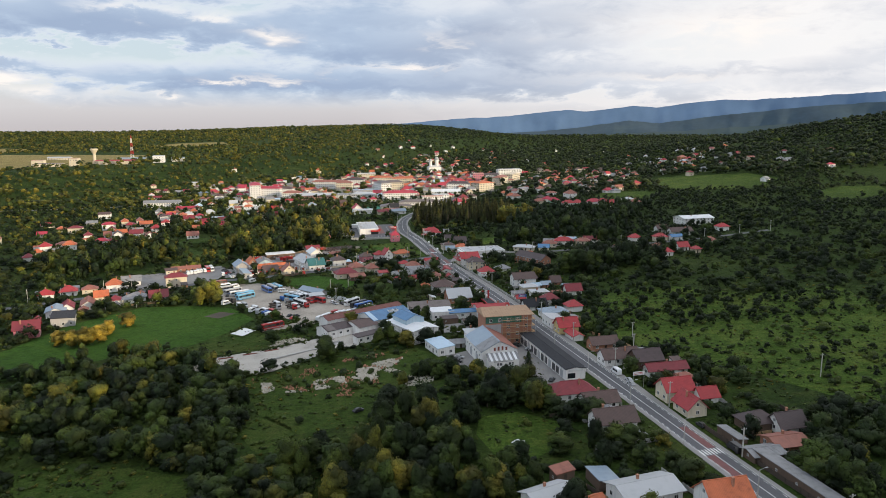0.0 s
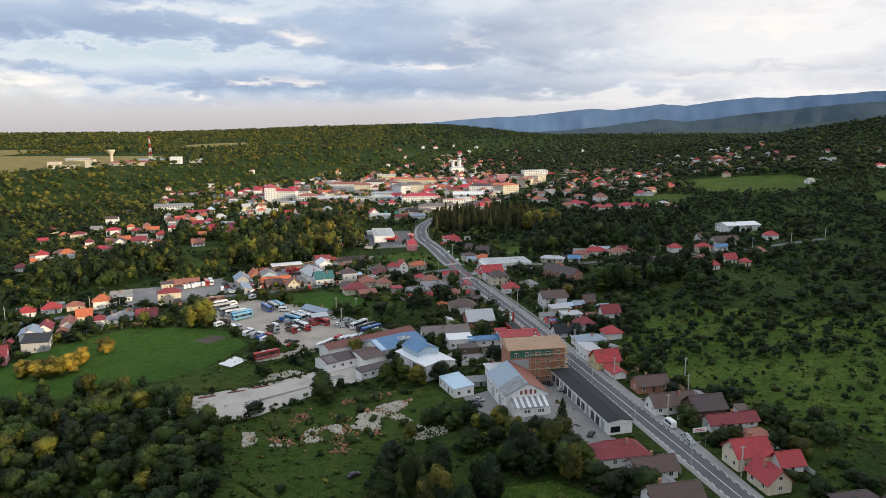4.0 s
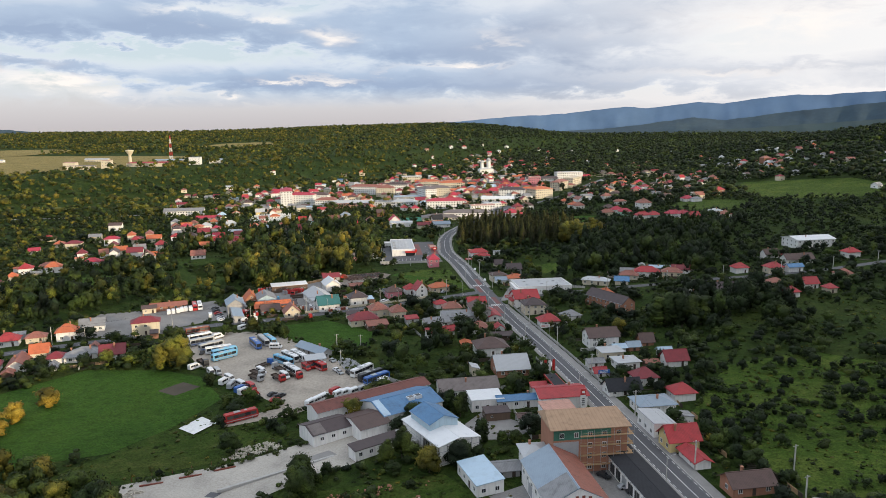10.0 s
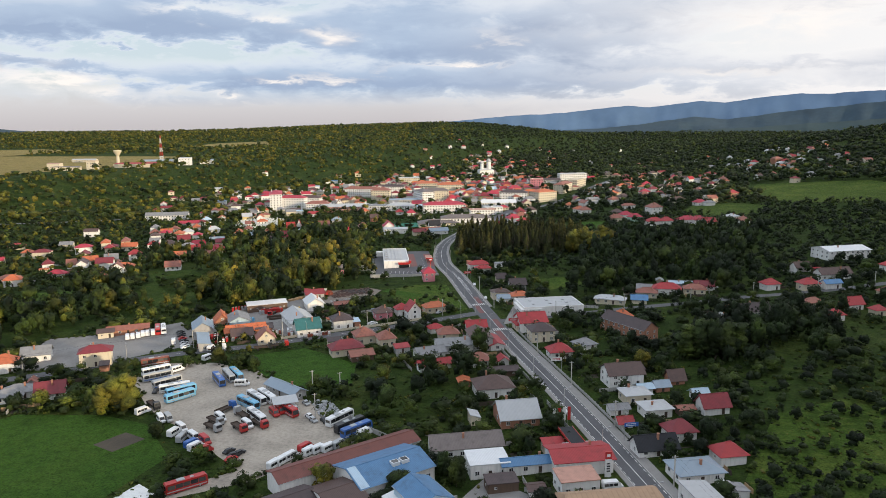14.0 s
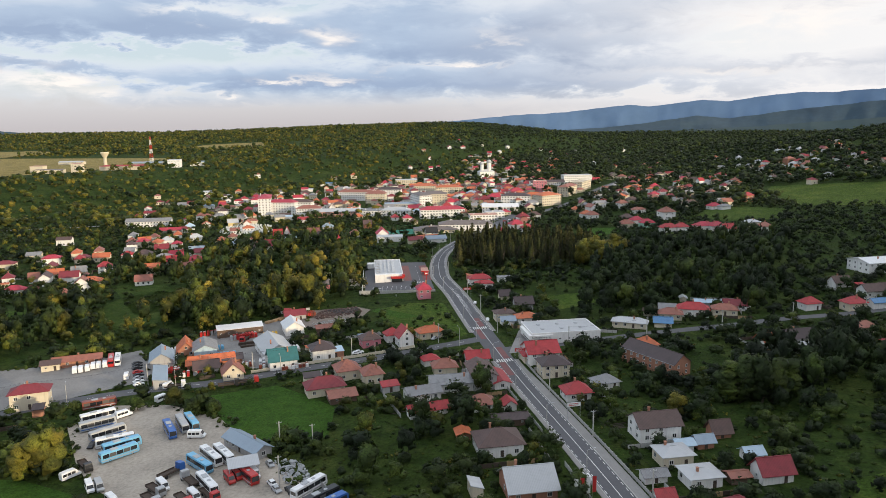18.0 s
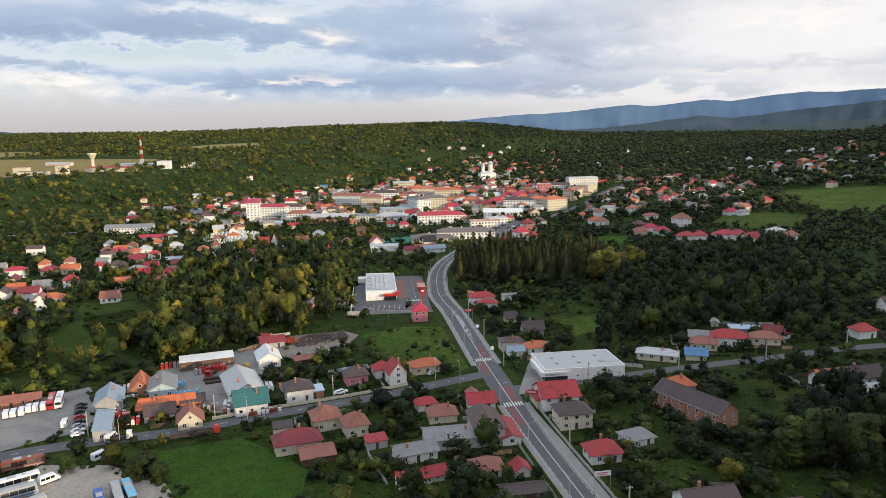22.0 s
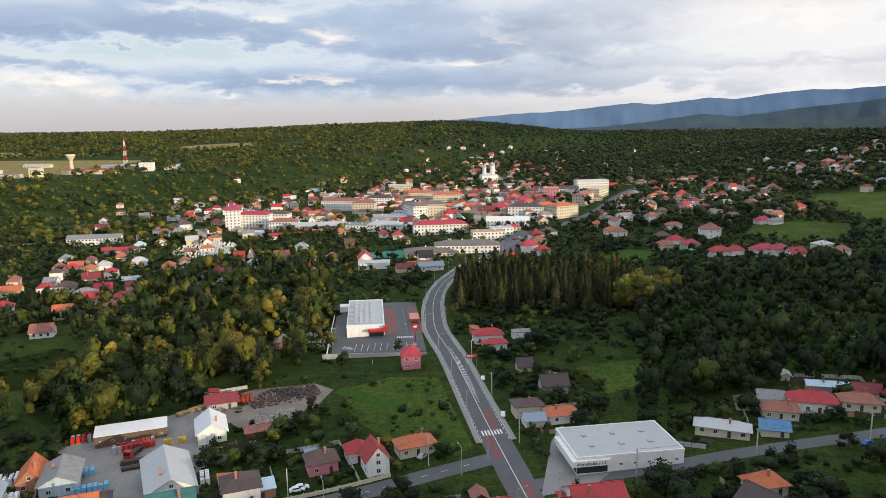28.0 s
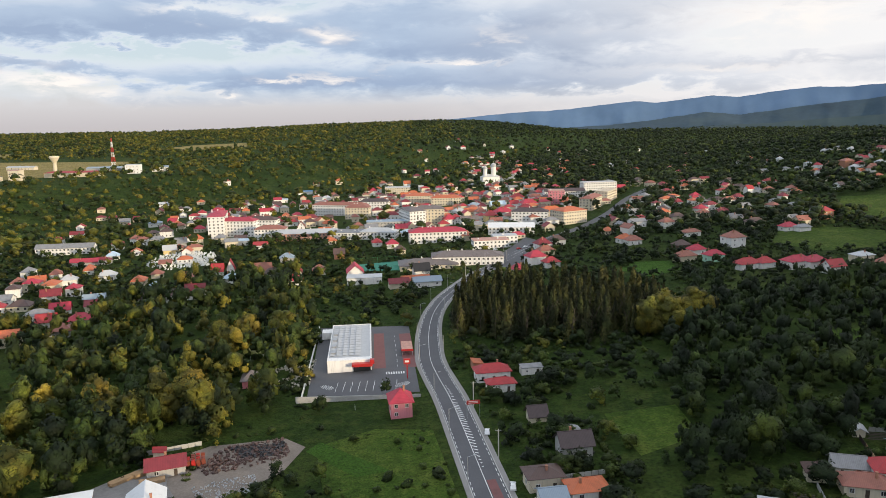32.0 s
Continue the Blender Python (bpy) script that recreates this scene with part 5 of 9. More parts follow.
house(573.7, 1352.1, 15, 15.3, 11, 8, 3, "h", "rust", "brick", True)
house(575.5, 1324.4, 15, 11.9, 7.6, 5, 3, "h", "red", "white", True)
house(556.1, 1302.9, 15, 11, 7.6, 5, 3, "h", "ltgrey", "white", True)
house(557, 1269.5, 15, 11, 7.6, 5, 3, "h", "rust", "white", True)
house(534.1, 1292, 15, 8.5, 6.8, 5, 3, "h", "ltgrey", "white", True)
house(591.1, 1305.9, 15, 11, 7.6, 5, 3, "h", "ltgrey", "white", True)
house(637.3, 1397.4, 15, 10.2, 7.6, 5, 3, "h", "crimson", "white", True)
house(661.3, 1493.8, 15, 10.2, 7.6, 5, 3, "h", "ltgrey", "white", True)
house(642, 1536, 15, 8.5, 6.8, 5, 3, "h", "ltgrey", "white", True)
house(669, 1423.1, 15, 10.2, 7.6, 5, 3, "h", "rust", "white", True)
house(602.8, 1938.9, 15, 8.5, 6.8, 5, 3, "h", "ltgrey", "white", True)
house(570, 1534.4, 15, 8.5, 6.8, 5, 3, "h", "ltgrey", "white", True)
house(543.3, 1890.3, 15, 8.5, 6.8, 5, 3, "h", "rust", "white", True)

block(-195.7, 1075.3, 12, 15, 50, 7, "h", "crimson", "white", "seven-storey white hospital block with bright red roof")
block(-172.6, 1066.1, -8, 34, 14, 5, "h", "crimson", "white", "five-storey white building with bright red roof")
block(-155.4, 1088.9, -8, 30, 14, 4, "h", "brown", "white", "four-storey white building with brown tiled roof")
block(-99.8, 1028.5, 4, 64, 15, 2, "h", "ltgrey", "salmon", "two-storey salmon building with pale grey sheet roof")
block(-136.7, 1042.1, 0, 28, 14, 3, "h", "rust", "white", "three-storey white building with weathered rust-red tiled roof")
block(-92.1, 1194.2, -14, 64, 13, 4, "h", "rust", "white", "four-storey white block of flats with weathered rust-red tiled roof")
block(-68.4, 1158.1, -5, 26, 15, 4, "h", "rust", "cream", "four-storey cream block of flats with weathered rust-red tiled roof")
block(-54.7, 1210.5, -6, 34, 13, 4, "h", "dkbrown", "white", "four-storey white block of flats with dark brown metal roof")
block(-39.2, 1412.8, 4, 36, 16, 3, "f", "ltgrey", "cream", "three-storey cream building with pale grey sheet roof")
block(-29.5, 1078.4, 8, 44, 15, 2, "f", "bluegrey", "grey", "two-storey grey building with blue-grey metal roof")
block(-33.9, 1012.8, -10, 32, 15, 2, "h", "ltgrey", "white", "two-storey white building with pale grey sheet roof")
block(-57.2, 1019.1, -8, 38, 20, 2, "f", "grey", "white", "two-storey white building with grey sheet roof")
block(-7.2, 1086.4, 20, 16, 36, 5, "h", "greybrown", "white", "five-storey white school block with grey-brown roof")
block(9.4, 1088.3, 4, 30, 14, 5, "h", "greybrown", "cream", "five-storey cream building with grey-brown roof")
block(17.6, 980.3, 6, 48, 16, 3, "h", "crimson", "white", "three-storey white town hall with bright red roof")
block(10.8, 874.2, 6, 40, 22, 1, "h", "greybrown", "cream", "one-storey cream market hall with grey-brown roof")
block(38.7, 881.4, 0, 50, 18, 2, "h", "greybrown", "white", "two-storey white building with grey-brown roof")
block(59.1, 940.0, 8, 28, 12, 2, "f", "salmon", "white", "two-storey white building with salmon roof")
block(72.0, 956.4, 8, 20, 10, 2, "f", "ltgrey", "white", "two-storey white building with pale grey sheet roof")
block(82.6, 1005.4, -4, 40, 14, 2, "g", "white", "white", "two-storey white shop arcade with white roof")
block(105.9, 1056.6, -12, 34, 14, 4, "h", "dkbrown", "white", "four-storey white block of flats with dark brown metal roof")
block(155.0, 1203.8, -4, 18, 14, 5, "f", "salmon", "pink", "five-storey pink block of flats with salmon roof")
block(141.4, 1051.8, 30, 28, 20, 4, "h", "orange", "cream", "four-storey cream block of flats with orange tiled roof")
block(183.8, 1149.9, 62, 40, 14, 4, "h", "rust", "cream", "four-storey cream block of flats with weathered rust-red tiled roof")
block(215.4, 1213.5, 62, 44, 14, 4, "f", "cream", "cream", "four-storey cream block of flats with cream roof")
block(222.2, 1287.4, 10, 44, 14, 5, "f", "ltgrey", "white", "five-storey white block of flats with pale grey sheet roof")
block(172.9, 1256.1, 6, 50, 14, 3, "g", "dkbrown", "white", "three-storey white block of flats with dark brown metal roof")
block(28.3, 1244.2, 4, 36, 14, 3, "h", "orange", "cream", "three-storey cream block of flats with orange tiled roof")
block(-5.4, 1284.4, 4, 34, 18, 3, "h", "orange", "cream", "three-storey cream block of flats with orange tiled roof")
block(-308.6, 1005.0, 8, 48, 10, 2, "g", "grey", "white", "two-storey white building with grey sheet roof")


# ---------------------------------------------------------------- trees
RNG = np.random.default_rng(7)


def quads(centres, normals, size, rng, jitter=0.6):
    """Leaf clumps: one slightly bent four-sided face each."""
    n = len(centres)
    nrm = normals + rng.normal(0, jitter, (n, 3))
    nrm /= np.linalg.norm(nrm, axis=1, keepdims=True)
    ref = rng.normal(0, 1, (n, 3))
    u = np.cross(nrm, ref)
    u /= np.linalg.norm(u, axis=1, keepdims=True)
    v = np.cross(nrm, u)
    s = size * rng.uniform(0.6, 1.3, (n, 1))
    w = s * rng.uniform(0.55, 1.0, (n, 1))
    q = np.stack([centres - u * s - v * w * .4, centres - v * w + nrm * s * .2, centres + u * s + v * w * .3, centres + v * w - nrm * s * .15], 1)
    soft = normals / np.linalg.norm(normals, axis=1, keepdims=True) + 0.18 * nrm
    soft /= np.linalg.norm(soft, axis=1, keepdims=True)
    return q.reshape(-1, 3), np.repeat(soft, 4, 0)


def lobe_shell(c, r, rings, segs, rng, low):
    """A closed, uneven clump of foliage made of small four-sided patches."""
    ph = np.linspace(0.0, low, rings + 1)
    g = np.arange(segs) * 2 * np.pi / segs + rng.uniform(0, 6)
    k = rng.uniform(.66, 1.22, (rings + 1, segs))
    k[0] = k[0, 0]
    d = np.stack([np.sin(ph)[:, None] * np.cos(g), np.sin(ph)[:, None] * np.sin(g), np.repeat(np.cos(ph)[:, None], segs, 1)], 2)
    v = np.asarray(c) + d * (r * k)[:, :, None] * np.array([1.0, rng.uniform(.75, 1.1), rng.uniform(.62, .95)])
    i, j = np.meshgrid(np.arange(rings), np.arange(segs), indexing="ij")
    i, j = i.ravel(), j.ravel()
    jj = (j + 1) % segs
    idx = np.stack([i * segs + j, (i + 1) * segs + j, (i + 1) * segs + jj, i * segs + jj], 1).ravel()
    return v.reshape(-1, 3)[idx], d.reshape(-1, 3)[idx]


def crown_proto(lobes, rings, segs, loose, size, seed, shape="broad"):
    """A crown one metre high and about 0.7 m wide, base at z = 0: clumps of foliage and loose sprays round them."""
    rng = np.random.default_rng(seed)
    if shape == "spruce":
        n = loose
        z = 1 - rng.uniform(0, 1, n) ** 0.62
        z = 0.06 + 0.94 * z
        tier = 1 + 0.25 * np.sin(z * 60)
        r = (1.01 - z) ** .85 * 0.19 * tier * rng.uniform(0.3, 1.05, n)
        g = rng.uniform(0, 2 * np.pi, n)
        c = np.stack([r * np.cos(g), r * np.sin(g), z], 1)
        d = np.stack([np.cos(g), np.sin(g), np.full(n, 0.5)], 1)
        return quads(c, d, size, rng, 0.5)
    if shape == "poplar":
        ls = [(rng.normal(0, .03), rng.normal(0, .03), zz, 0.11 + .05 * math.sin(zz * 3.1)) for zz in np.linspace(.14, .9, lobes)]
    elif shape == "full":
        ls = [(rng.normal(0, .10), rng.normal(0, .10), zz, rng.uniform(.15, .22) * (1.15 - abs(zz - .42))) for zz in np.linspace(.16, .86, lobes)]
    elif shape == "bush":
        ls = [(rng.normal(0, .26), rng.normal(0, .26), rng.uniform(.15, .45), rng.uniform(.28, .48)) for _ in range(lobes)]
    elif lobes == 1:
        ls = [(0, 0, .5, .40)]
    else:
        ls = [(rng.normal(0, .03), rng.normal(0, .03), .60, .27)]
        for i in range(lobes - 1):
            g = i * 2.4 + rng.uniform(-.4, .4)
            up = (i + .5) / (lobes - 1)
            rr = rng.uniform(.17, .25) * (1.15 - .55 * up)
            ls.append((rr * math.cos(g), rr * math.sin(g), .24 + .54 * up + rng.uniform(-.08, .08), rng.uniform(.09, .19)))
    ls = np.array(ls)
    mid = np.array([0, 0, .42])
    vs, ns = [], []
    for l in ls:
        v, d = lobe_shell(l[:3], l[3], rings, segs, rng, 2.3 if shape != "bush" else 1.8)
        o = d + .7 * (v - mid) / .4
        vs.append(v)
        ns.append(o / np.linalg.norm(o, axis=1, keepdims=True))
    if loose:
        w = ls[:, 3] ** 2
        k = rng.choice(len(ls), loose, p=w / w.sum())
        d = rng.normal(0, 1, (loose, 3))
        d[:, 2] += 0.35
        d /= np.linalg.norm(d, axis=1, keepdims=True)
        c = ls[k, :3] + d * ls[k, 3:4] * rng.uniform(0.92, 1.16, (loose, 1))
        o = d + .7 * (c - mid) / .4
        v, q = quads(c, o / np.linalg.norm(o, axis=1, keepdims=True), size, rng, 0.7)
        vs.append(v)
        ns.append(q)
    return np.concatenate(vs), np.concatenate(ns)


def mesh_from_quads(name, v, mat, nrm=None):
    """Separate four-sided clumps; their shading follows the round of the crown."""
    n = len(v)
    me = bpy.data.meshes.new(name)
    me.vertices.add(n)
    me.vertices.foreach_set("co", np.ascontiguousarray(v, dtype=np.float32).ravel())
    me.loops.add(n)
    me.loops.foreach_set("vertex_index", np.arange(n, dtype=np.int32))
    me.polygons.add(n // 4)
    me.polygons.foreach_set("loop_start", np.arange(0, n, 4, dtype=np.int32))
    me.update(calc_edges=True)
    if nrm is not None:
        at = me.attributes.new("custom_normal", "FLOAT_VECTOR", "POINT")
        at.data.foreach_set("vector", np.ascontiguousarray(nrm, dtype=np.float32).ravel())
    me.materials.append(mat)
    return me


def trunk_geo(h, r, limbs=4, seed=0):
    rng = random.Random(seed)
    g = Geo()
    g.cyl((0, 0, -0.3), (0.1, 0, h * .4), r, r * .7, 7).cyl((0.1, 0, h * .4), (0, .1, h * .75), r * .7, r * .25, 6)
    for i in range(limbs):
        q = 2 * math.pi * i / limbs + rng.random()
        z = h * rng.uniform(.28, .45)
        g.cyl((0.08, 0, z), (math.cos(q) * h * .18, math.sin(q) * h * .18, z + h * .22), r * .4, r * .12, 5, 0, False)
    return g


GROUND_V = np.vectorize(ground)


LINE_CACHE = {}


def line_array(line):
    if id(line) not in LINE_CACHE:
        LINE_CACHE[id(line)] = np.array([(q.x, q.y) for q in line])
    return LINE_CACHE[id(line)]


def clear_of(x, y, pad=0.0, meadows=True):
    """Which of the points keep clear of buildings, roads and open ground."""
    ok = np.ones(len(x), bool)
    if not len(x):
        return ok
    lo, hi = (x.min(), y.min()), (x.max(), y.max())
    for bx, by, r, hl, hw, a in DISCS:
        if bx + r + 9 + pad < lo[0] or bx - r - 9 - pad > hi[0] or by + r + 9 + pad < lo[1] or by - r - 9 - pad > hi[1]:
            continue
        dx, dy = x - bx, y - by
        u, w = dx * math.cos(a) + dy * math.sin(a), -dx * math.sin(a) + dy * math.cos(a)
        ok &= ~((np.abs(u) < hl + 1.6 + pad) & (np.abs(w) < hw + 1.6 + pad))
    for line, half in LINES:
        p = line_array(line)
        if p[:, 0].max() < lo[0] - 20 or p[:, 0].min() > hi[0] + 20 or p[:, 1].max() < lo[1] - 20 or p[:, 1].min() > hi[1] + 20:
            continue
        box_ = (x > p[:, 0].min() - 20) & (x < p[:, 0].max() + 20) & (y > p[:, 1].min() - 20) & (y < p[:, 1].max() + 20)
        idx = np.nonzero(ok & box_)[0]
        if len(idx):
            for k in range(0, len(idx), 4000):
                j = idx[k:k + 4000]
                d = np.min((x[j, None] - p[None, :, 0]) ** 2 + (y[j, None] - p[None, :, 1]) ** 2, 1)
                ok[j[d < (half + pad) ** 2]] = False
    if meadows:
        for poly in KEEP_CLEAR:
            ok &= ~inside(poly, x, y)
    return ok


def inside(poly, x, y):
    poly = np.asarray(poly, float)
    r = np.zeros(len(x), bool)
    n = len(poly)
    for i in range(n):
        x0, y0 = poly[i]
        x1, y1 = poly[(i + 1) % n]
        c = (y0 > y) != (y1 > y)
        if y0 != y1:
            r ^= c & (x < (x1 - x0) * (y - y0) / (y1 - y0) + x0)
    return r


def scatter(name, protos, x, y, h, wide, mat, label, category, sink=0.0):
    """One mesh of many plants."""
    if not len(x):
        return None
    z = GROUND_V(x, y) - sink
    a = RNG.uniform(0, 2 * np.pi, len(x))
    which = RNG.integers(0, len(protos), len(x))
    chunks, norms = [], []
    for k, (p, q) in enumerate(protos):
        i = np.nonzero(which == k)[0]
        if not len(i):
            continue
        c, s = np.cos(a[i])[:, None], np.sin(a[i])[:, None]
        sx = (h[i] * wide[i])[:, None]
        vx = (p[None, :, 0] * c - p[None, :, 1] * s) * sx + x[i, None]
        vy = (p[None, :, 0] * s + p[None, :, 1] * c) * sx + y[i, None]
        vz = p[None, :, 2] * h[i, None] + z[i, None]
        chunks.append(np.stack([vx, vy, vz], 2).reshape(-1, 3))
        nx, ny = q[None, :, 0] * c - q[None, :, 1] * s, q[None, :, 0] * s + q[None, :, 1] * c
        norms.append(np.stack([nx, ny, np.broadcast_to(q[None, :, 2], nx.shape)], 2).reshape(-1, 3))
    me = mesh_from_quads(name, np.concatenate(chunks), mat, np.concatenate(norms))
    return tagged(new(name, me), label, category, "", "stuff")


NEAR = [crown_proto(22, 3, 6, 1300, .021, 11 + i) for i in range(6)]
CLOSE = [crown_proto(12, 2, 5, 330, .028, 25 + i) for i in range(6)]
MID = [crown_proto(8, 2, 5, 120, .042, 31 + i) for i in range(6)]
MID_FAR = [crown_proto(5, 2, 4, 20, .070, 41 + i) for i in range(6)]
FAR = [crown_proto(2, 2, 4, 5, .13, 51 + i) for i in range(6)]
BUSH = [crown_proto(2, 2, 5, 6, .13, 71 + i, "bush") for i in range(6)]
BUSH_FAR = [crown_proto(2, 1, 5, 2, .2, 76 + i, "bush") for i in range(5)]
WEED = [crown_proto(1, 1, 5, 3, .35, 86 + i, "bush") for i in range(4)]
SPRUCE = [crown_proto(0, 0, 0, 1000, .026, 91 + i, "spruce") for i in range(3)]
SPRUCE_MID = [crown_proto(0, 0, 0, 380, .042, 95 + i, "spruce") for i in range(3)]
FULL = [crown_proto(18, 3, 7, 260, .030, 111 + i, "full") for i in range(3)]
POPLAR = [crown_proto(9, 3, 6, 110, .035, 99 + i, "poplar") for i in range(2)]


def noise2(x, y, s, seed=0.0):
    return np.array([noise.noise((a * s, b * s, seed)) for a, b in zip(x, y)])


def in_view(x, y):
    return (np.abs(x - 10) < (y + 60) * 0.80 + 40) & (y > 60)


def lone_tree(protos, x, y, h, wide, mat, k, label):
    """One tree with trunk and crown; trees of one sort share their meshes."""
    z = ground(x, y)
    t = new("tree")
    t.matrix_basis = pose(x, y, z, 0, 0, random.uniform(0, 360)) @ Matrix.Diagonal((h * wide, h * wide, h, 1))
    key = (id(protos), k, mat)
    if key not in TREE_CACHE:
        crown = mesh_from_quads("crown", protos[k][0], M(mat), protos[k][1])
        g = trunk_geo(1.0, 0.022, 4, k)
        o = g.make("trunk", M("bark"))
        TREE_CACHE[key] = (crown, o.data)
        bpy.data.objects.remove(o)
    for nm, me in zip(("crown", "trunk"), TREE_CACHE[key]):
        o = new(nm, me)
        o.parent = t
    return tagged(t, label, "tree", "trees of the valley")


TREE_CACHE = {}
SORTS = (("leaf_dark", "dark green broadleaved tree in a thicket"), ("leaf_broad", "mid green broadleaved tree with rounded crown"), ("leaf_light", "yellow-green broadleaved tree with loose crown"))


def greenery():
    # near and middle ground
    n = 84000
    x, y = RNG.uniform(-560, 640, n), RNG.uniform(60, 1020, n)
    k = in_view(x, y)
    x, y = x[k], y[k]
    inwood = np.zeros(len(x), bool)
    for poly in WOODS:
        inwood |= inside(poly, x, y)
    dens = noise2(x, y, 0.02) + 0.6 * noise2(x, y, 0.06, 3.0)
    close = np.zeros(len(x), bool)
    for b in DISCS:
        if b[1] < 700 and b[2] > 4:
            close |= (x - b[0]) ** 2 + (y - b[1]) ** 2 < (b[2] + 13) ** 2
    k = (dens > RNG.uniform(-0.9, 0.6, len(x))) | inwood | (close & (RNG.uniform(0, 1, len(x)) < .8))
    k &= clear_of(x, y, 0.6)
    x, y, inwood, close = x[k], y[k], inwood[k], close[k]
    u = RNG.uniform(0, 1, len(x))
    big = np.where(inwood, u < np.where(y < 300, .50, .25), u < np.where(close, .30, np.where(y < 420, .19, np.where(y > 680, .30, .20))))
    bush = ~big & (RNG.uniform(0, 1, len(x)) < np.where(inwood, 0.12, np.where(close, 0.6, 0.42)))
    bx, by = x[bush], y[bush]
    h = RNG.uniform(1.4, 4.6, len(bx))
    near = by < 560
    for m, mat in ((0, "leaf_dark"), (1, "leaf_broad")):
        i = (np.arange(len(bx)) % 2 == m)
        scatter("bushes", BUSH, bx[i & near], by[i & near], h[i & near], RNG.uniform(.8, 1.4, (i & near).sum()), M(mat), "dense green bushes and scrub between the gardens", "bushes", 0.2)
        scatter("bushes", BUSH_FAR, bx[i & ~near], by[i & ~near], h[i & ~near], RNG.uniform(.9, 1.5, (i & ~near).sum()), M(mat), "distant green bushes and hedges among the houses", "bushes", 0.2)
    tx, ty, tw = x[big], y[big], inwood[big]
    h = np.where(tw, np.where(ty > 430, RNG.triangular(5, 10, 23, len(tx)), RNG.triangular(3.5, 7.0, 16, len(tx))), RNG.triangular(3.5, 5.5, 11, len(tx)))
    wd = RNG.uniform(.6, 1.2, len(tx)) * np.clip(11 / h, .75, 1.35)
    # Shaded east, sunlit west: put in by darker and lighter leaf colours.
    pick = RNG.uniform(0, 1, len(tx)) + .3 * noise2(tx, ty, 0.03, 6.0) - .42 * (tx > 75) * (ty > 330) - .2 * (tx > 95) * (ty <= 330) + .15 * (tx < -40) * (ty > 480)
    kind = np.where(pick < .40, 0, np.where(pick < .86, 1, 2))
    # the trees nearest to the flight stand as things of their own
    d = np.abs(tx - 12) * 0.9 + np.maximum(ty - 330, 0) * 1.2 + np.maximum(150 - ty, 0) - 0.4 * h * 8
    order = np.argsort(d)[:205]
    own = np.zeros(len(tx), bool)
    own[order] = True
    for i in order:
        lone_tree(NEAR, float(tx[i]), float(ty[i]), float(h[i]), float(wd[i]), SORTS[kind[i]][0], int(i) % len(NEAR), SORTS[kind[i]][1])
    for s, (mat, word) in enumerate(SORTS):
        i = (kind == s) & ~own
        n_, a, b = i & (ty < 340), i & (ty < 640) & (ty >= 340), i & (ty >= 640)
        scatter("trees", CLOSE, tx[n_], ty[n_], h[n_], wd[n_], M(mat), "green broadleaved trees and thickets beside the gardens", "trees", 0.6)
        scatter("trees", MID, tx[a], ty[a], h[a], wd[a], M(mat), "green broadleaved trees among houses and along the stream", "trees", 0.6)
        scatter("trees", MID_FAR, tx[b], ty[b], h[b], wd[b], M(mat), "distant green trees between houses and woods", "trees", 0.6)
    # forest and hills beyond
    n = 74000
    x, y = RNG.uniform(-3200, 3200, n), 1000 + 3600 * RNG.uniform(0, 1, n) ** 1.5
    k = (np.abs(x - 10) < y * 0.80)
    x, y = x[k], y[k]
    town = (((x - 20) / 330) ** 2 + ((y - 1170) / 230) ** 2) < 1
    k = clear_of(x, y, 1.0) & ~(town & (RNG.uniform(0, 1, len(x)) < 0.72))
    s = (-x - 440) * 0.83 + (y - 1540) * 0.56
    k &= ~((s > 25) & (x < -560) & (y < 2000) & (RNG.uniform(0, 1, len(x)) < 0.9))
    x, y = x[k], y[k]
    gap = noise2(x, y, 0.004, 9.0) + .5 * noise2(x, y, 0.012, 5.0)
    k = gap < 0.52
    x, y = x[k], y[k]
    h = RNG.triangular(3.5, 8, 20, len(x)) * (1 + sum_far(y))
    # Shade in the east and sun on western slopes painted by leaf tone.
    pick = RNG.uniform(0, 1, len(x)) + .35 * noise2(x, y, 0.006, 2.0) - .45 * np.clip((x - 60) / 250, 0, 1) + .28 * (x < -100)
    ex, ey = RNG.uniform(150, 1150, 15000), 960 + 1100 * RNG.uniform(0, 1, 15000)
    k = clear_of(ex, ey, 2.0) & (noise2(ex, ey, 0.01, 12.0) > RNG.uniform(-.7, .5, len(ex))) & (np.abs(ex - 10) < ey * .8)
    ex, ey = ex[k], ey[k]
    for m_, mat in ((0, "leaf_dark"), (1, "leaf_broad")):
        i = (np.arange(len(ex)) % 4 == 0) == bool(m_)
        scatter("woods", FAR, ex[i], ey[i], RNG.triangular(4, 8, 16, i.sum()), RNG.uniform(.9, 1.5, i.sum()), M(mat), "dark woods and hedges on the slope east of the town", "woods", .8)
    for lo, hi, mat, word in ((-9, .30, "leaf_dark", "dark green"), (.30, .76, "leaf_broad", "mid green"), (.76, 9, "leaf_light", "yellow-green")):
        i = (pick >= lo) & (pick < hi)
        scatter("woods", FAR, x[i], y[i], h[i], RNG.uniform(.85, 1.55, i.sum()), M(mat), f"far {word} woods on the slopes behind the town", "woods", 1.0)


def sum_far(y):
    return np.clip((y - 1400) / 2600, 0, 1) * 0.35


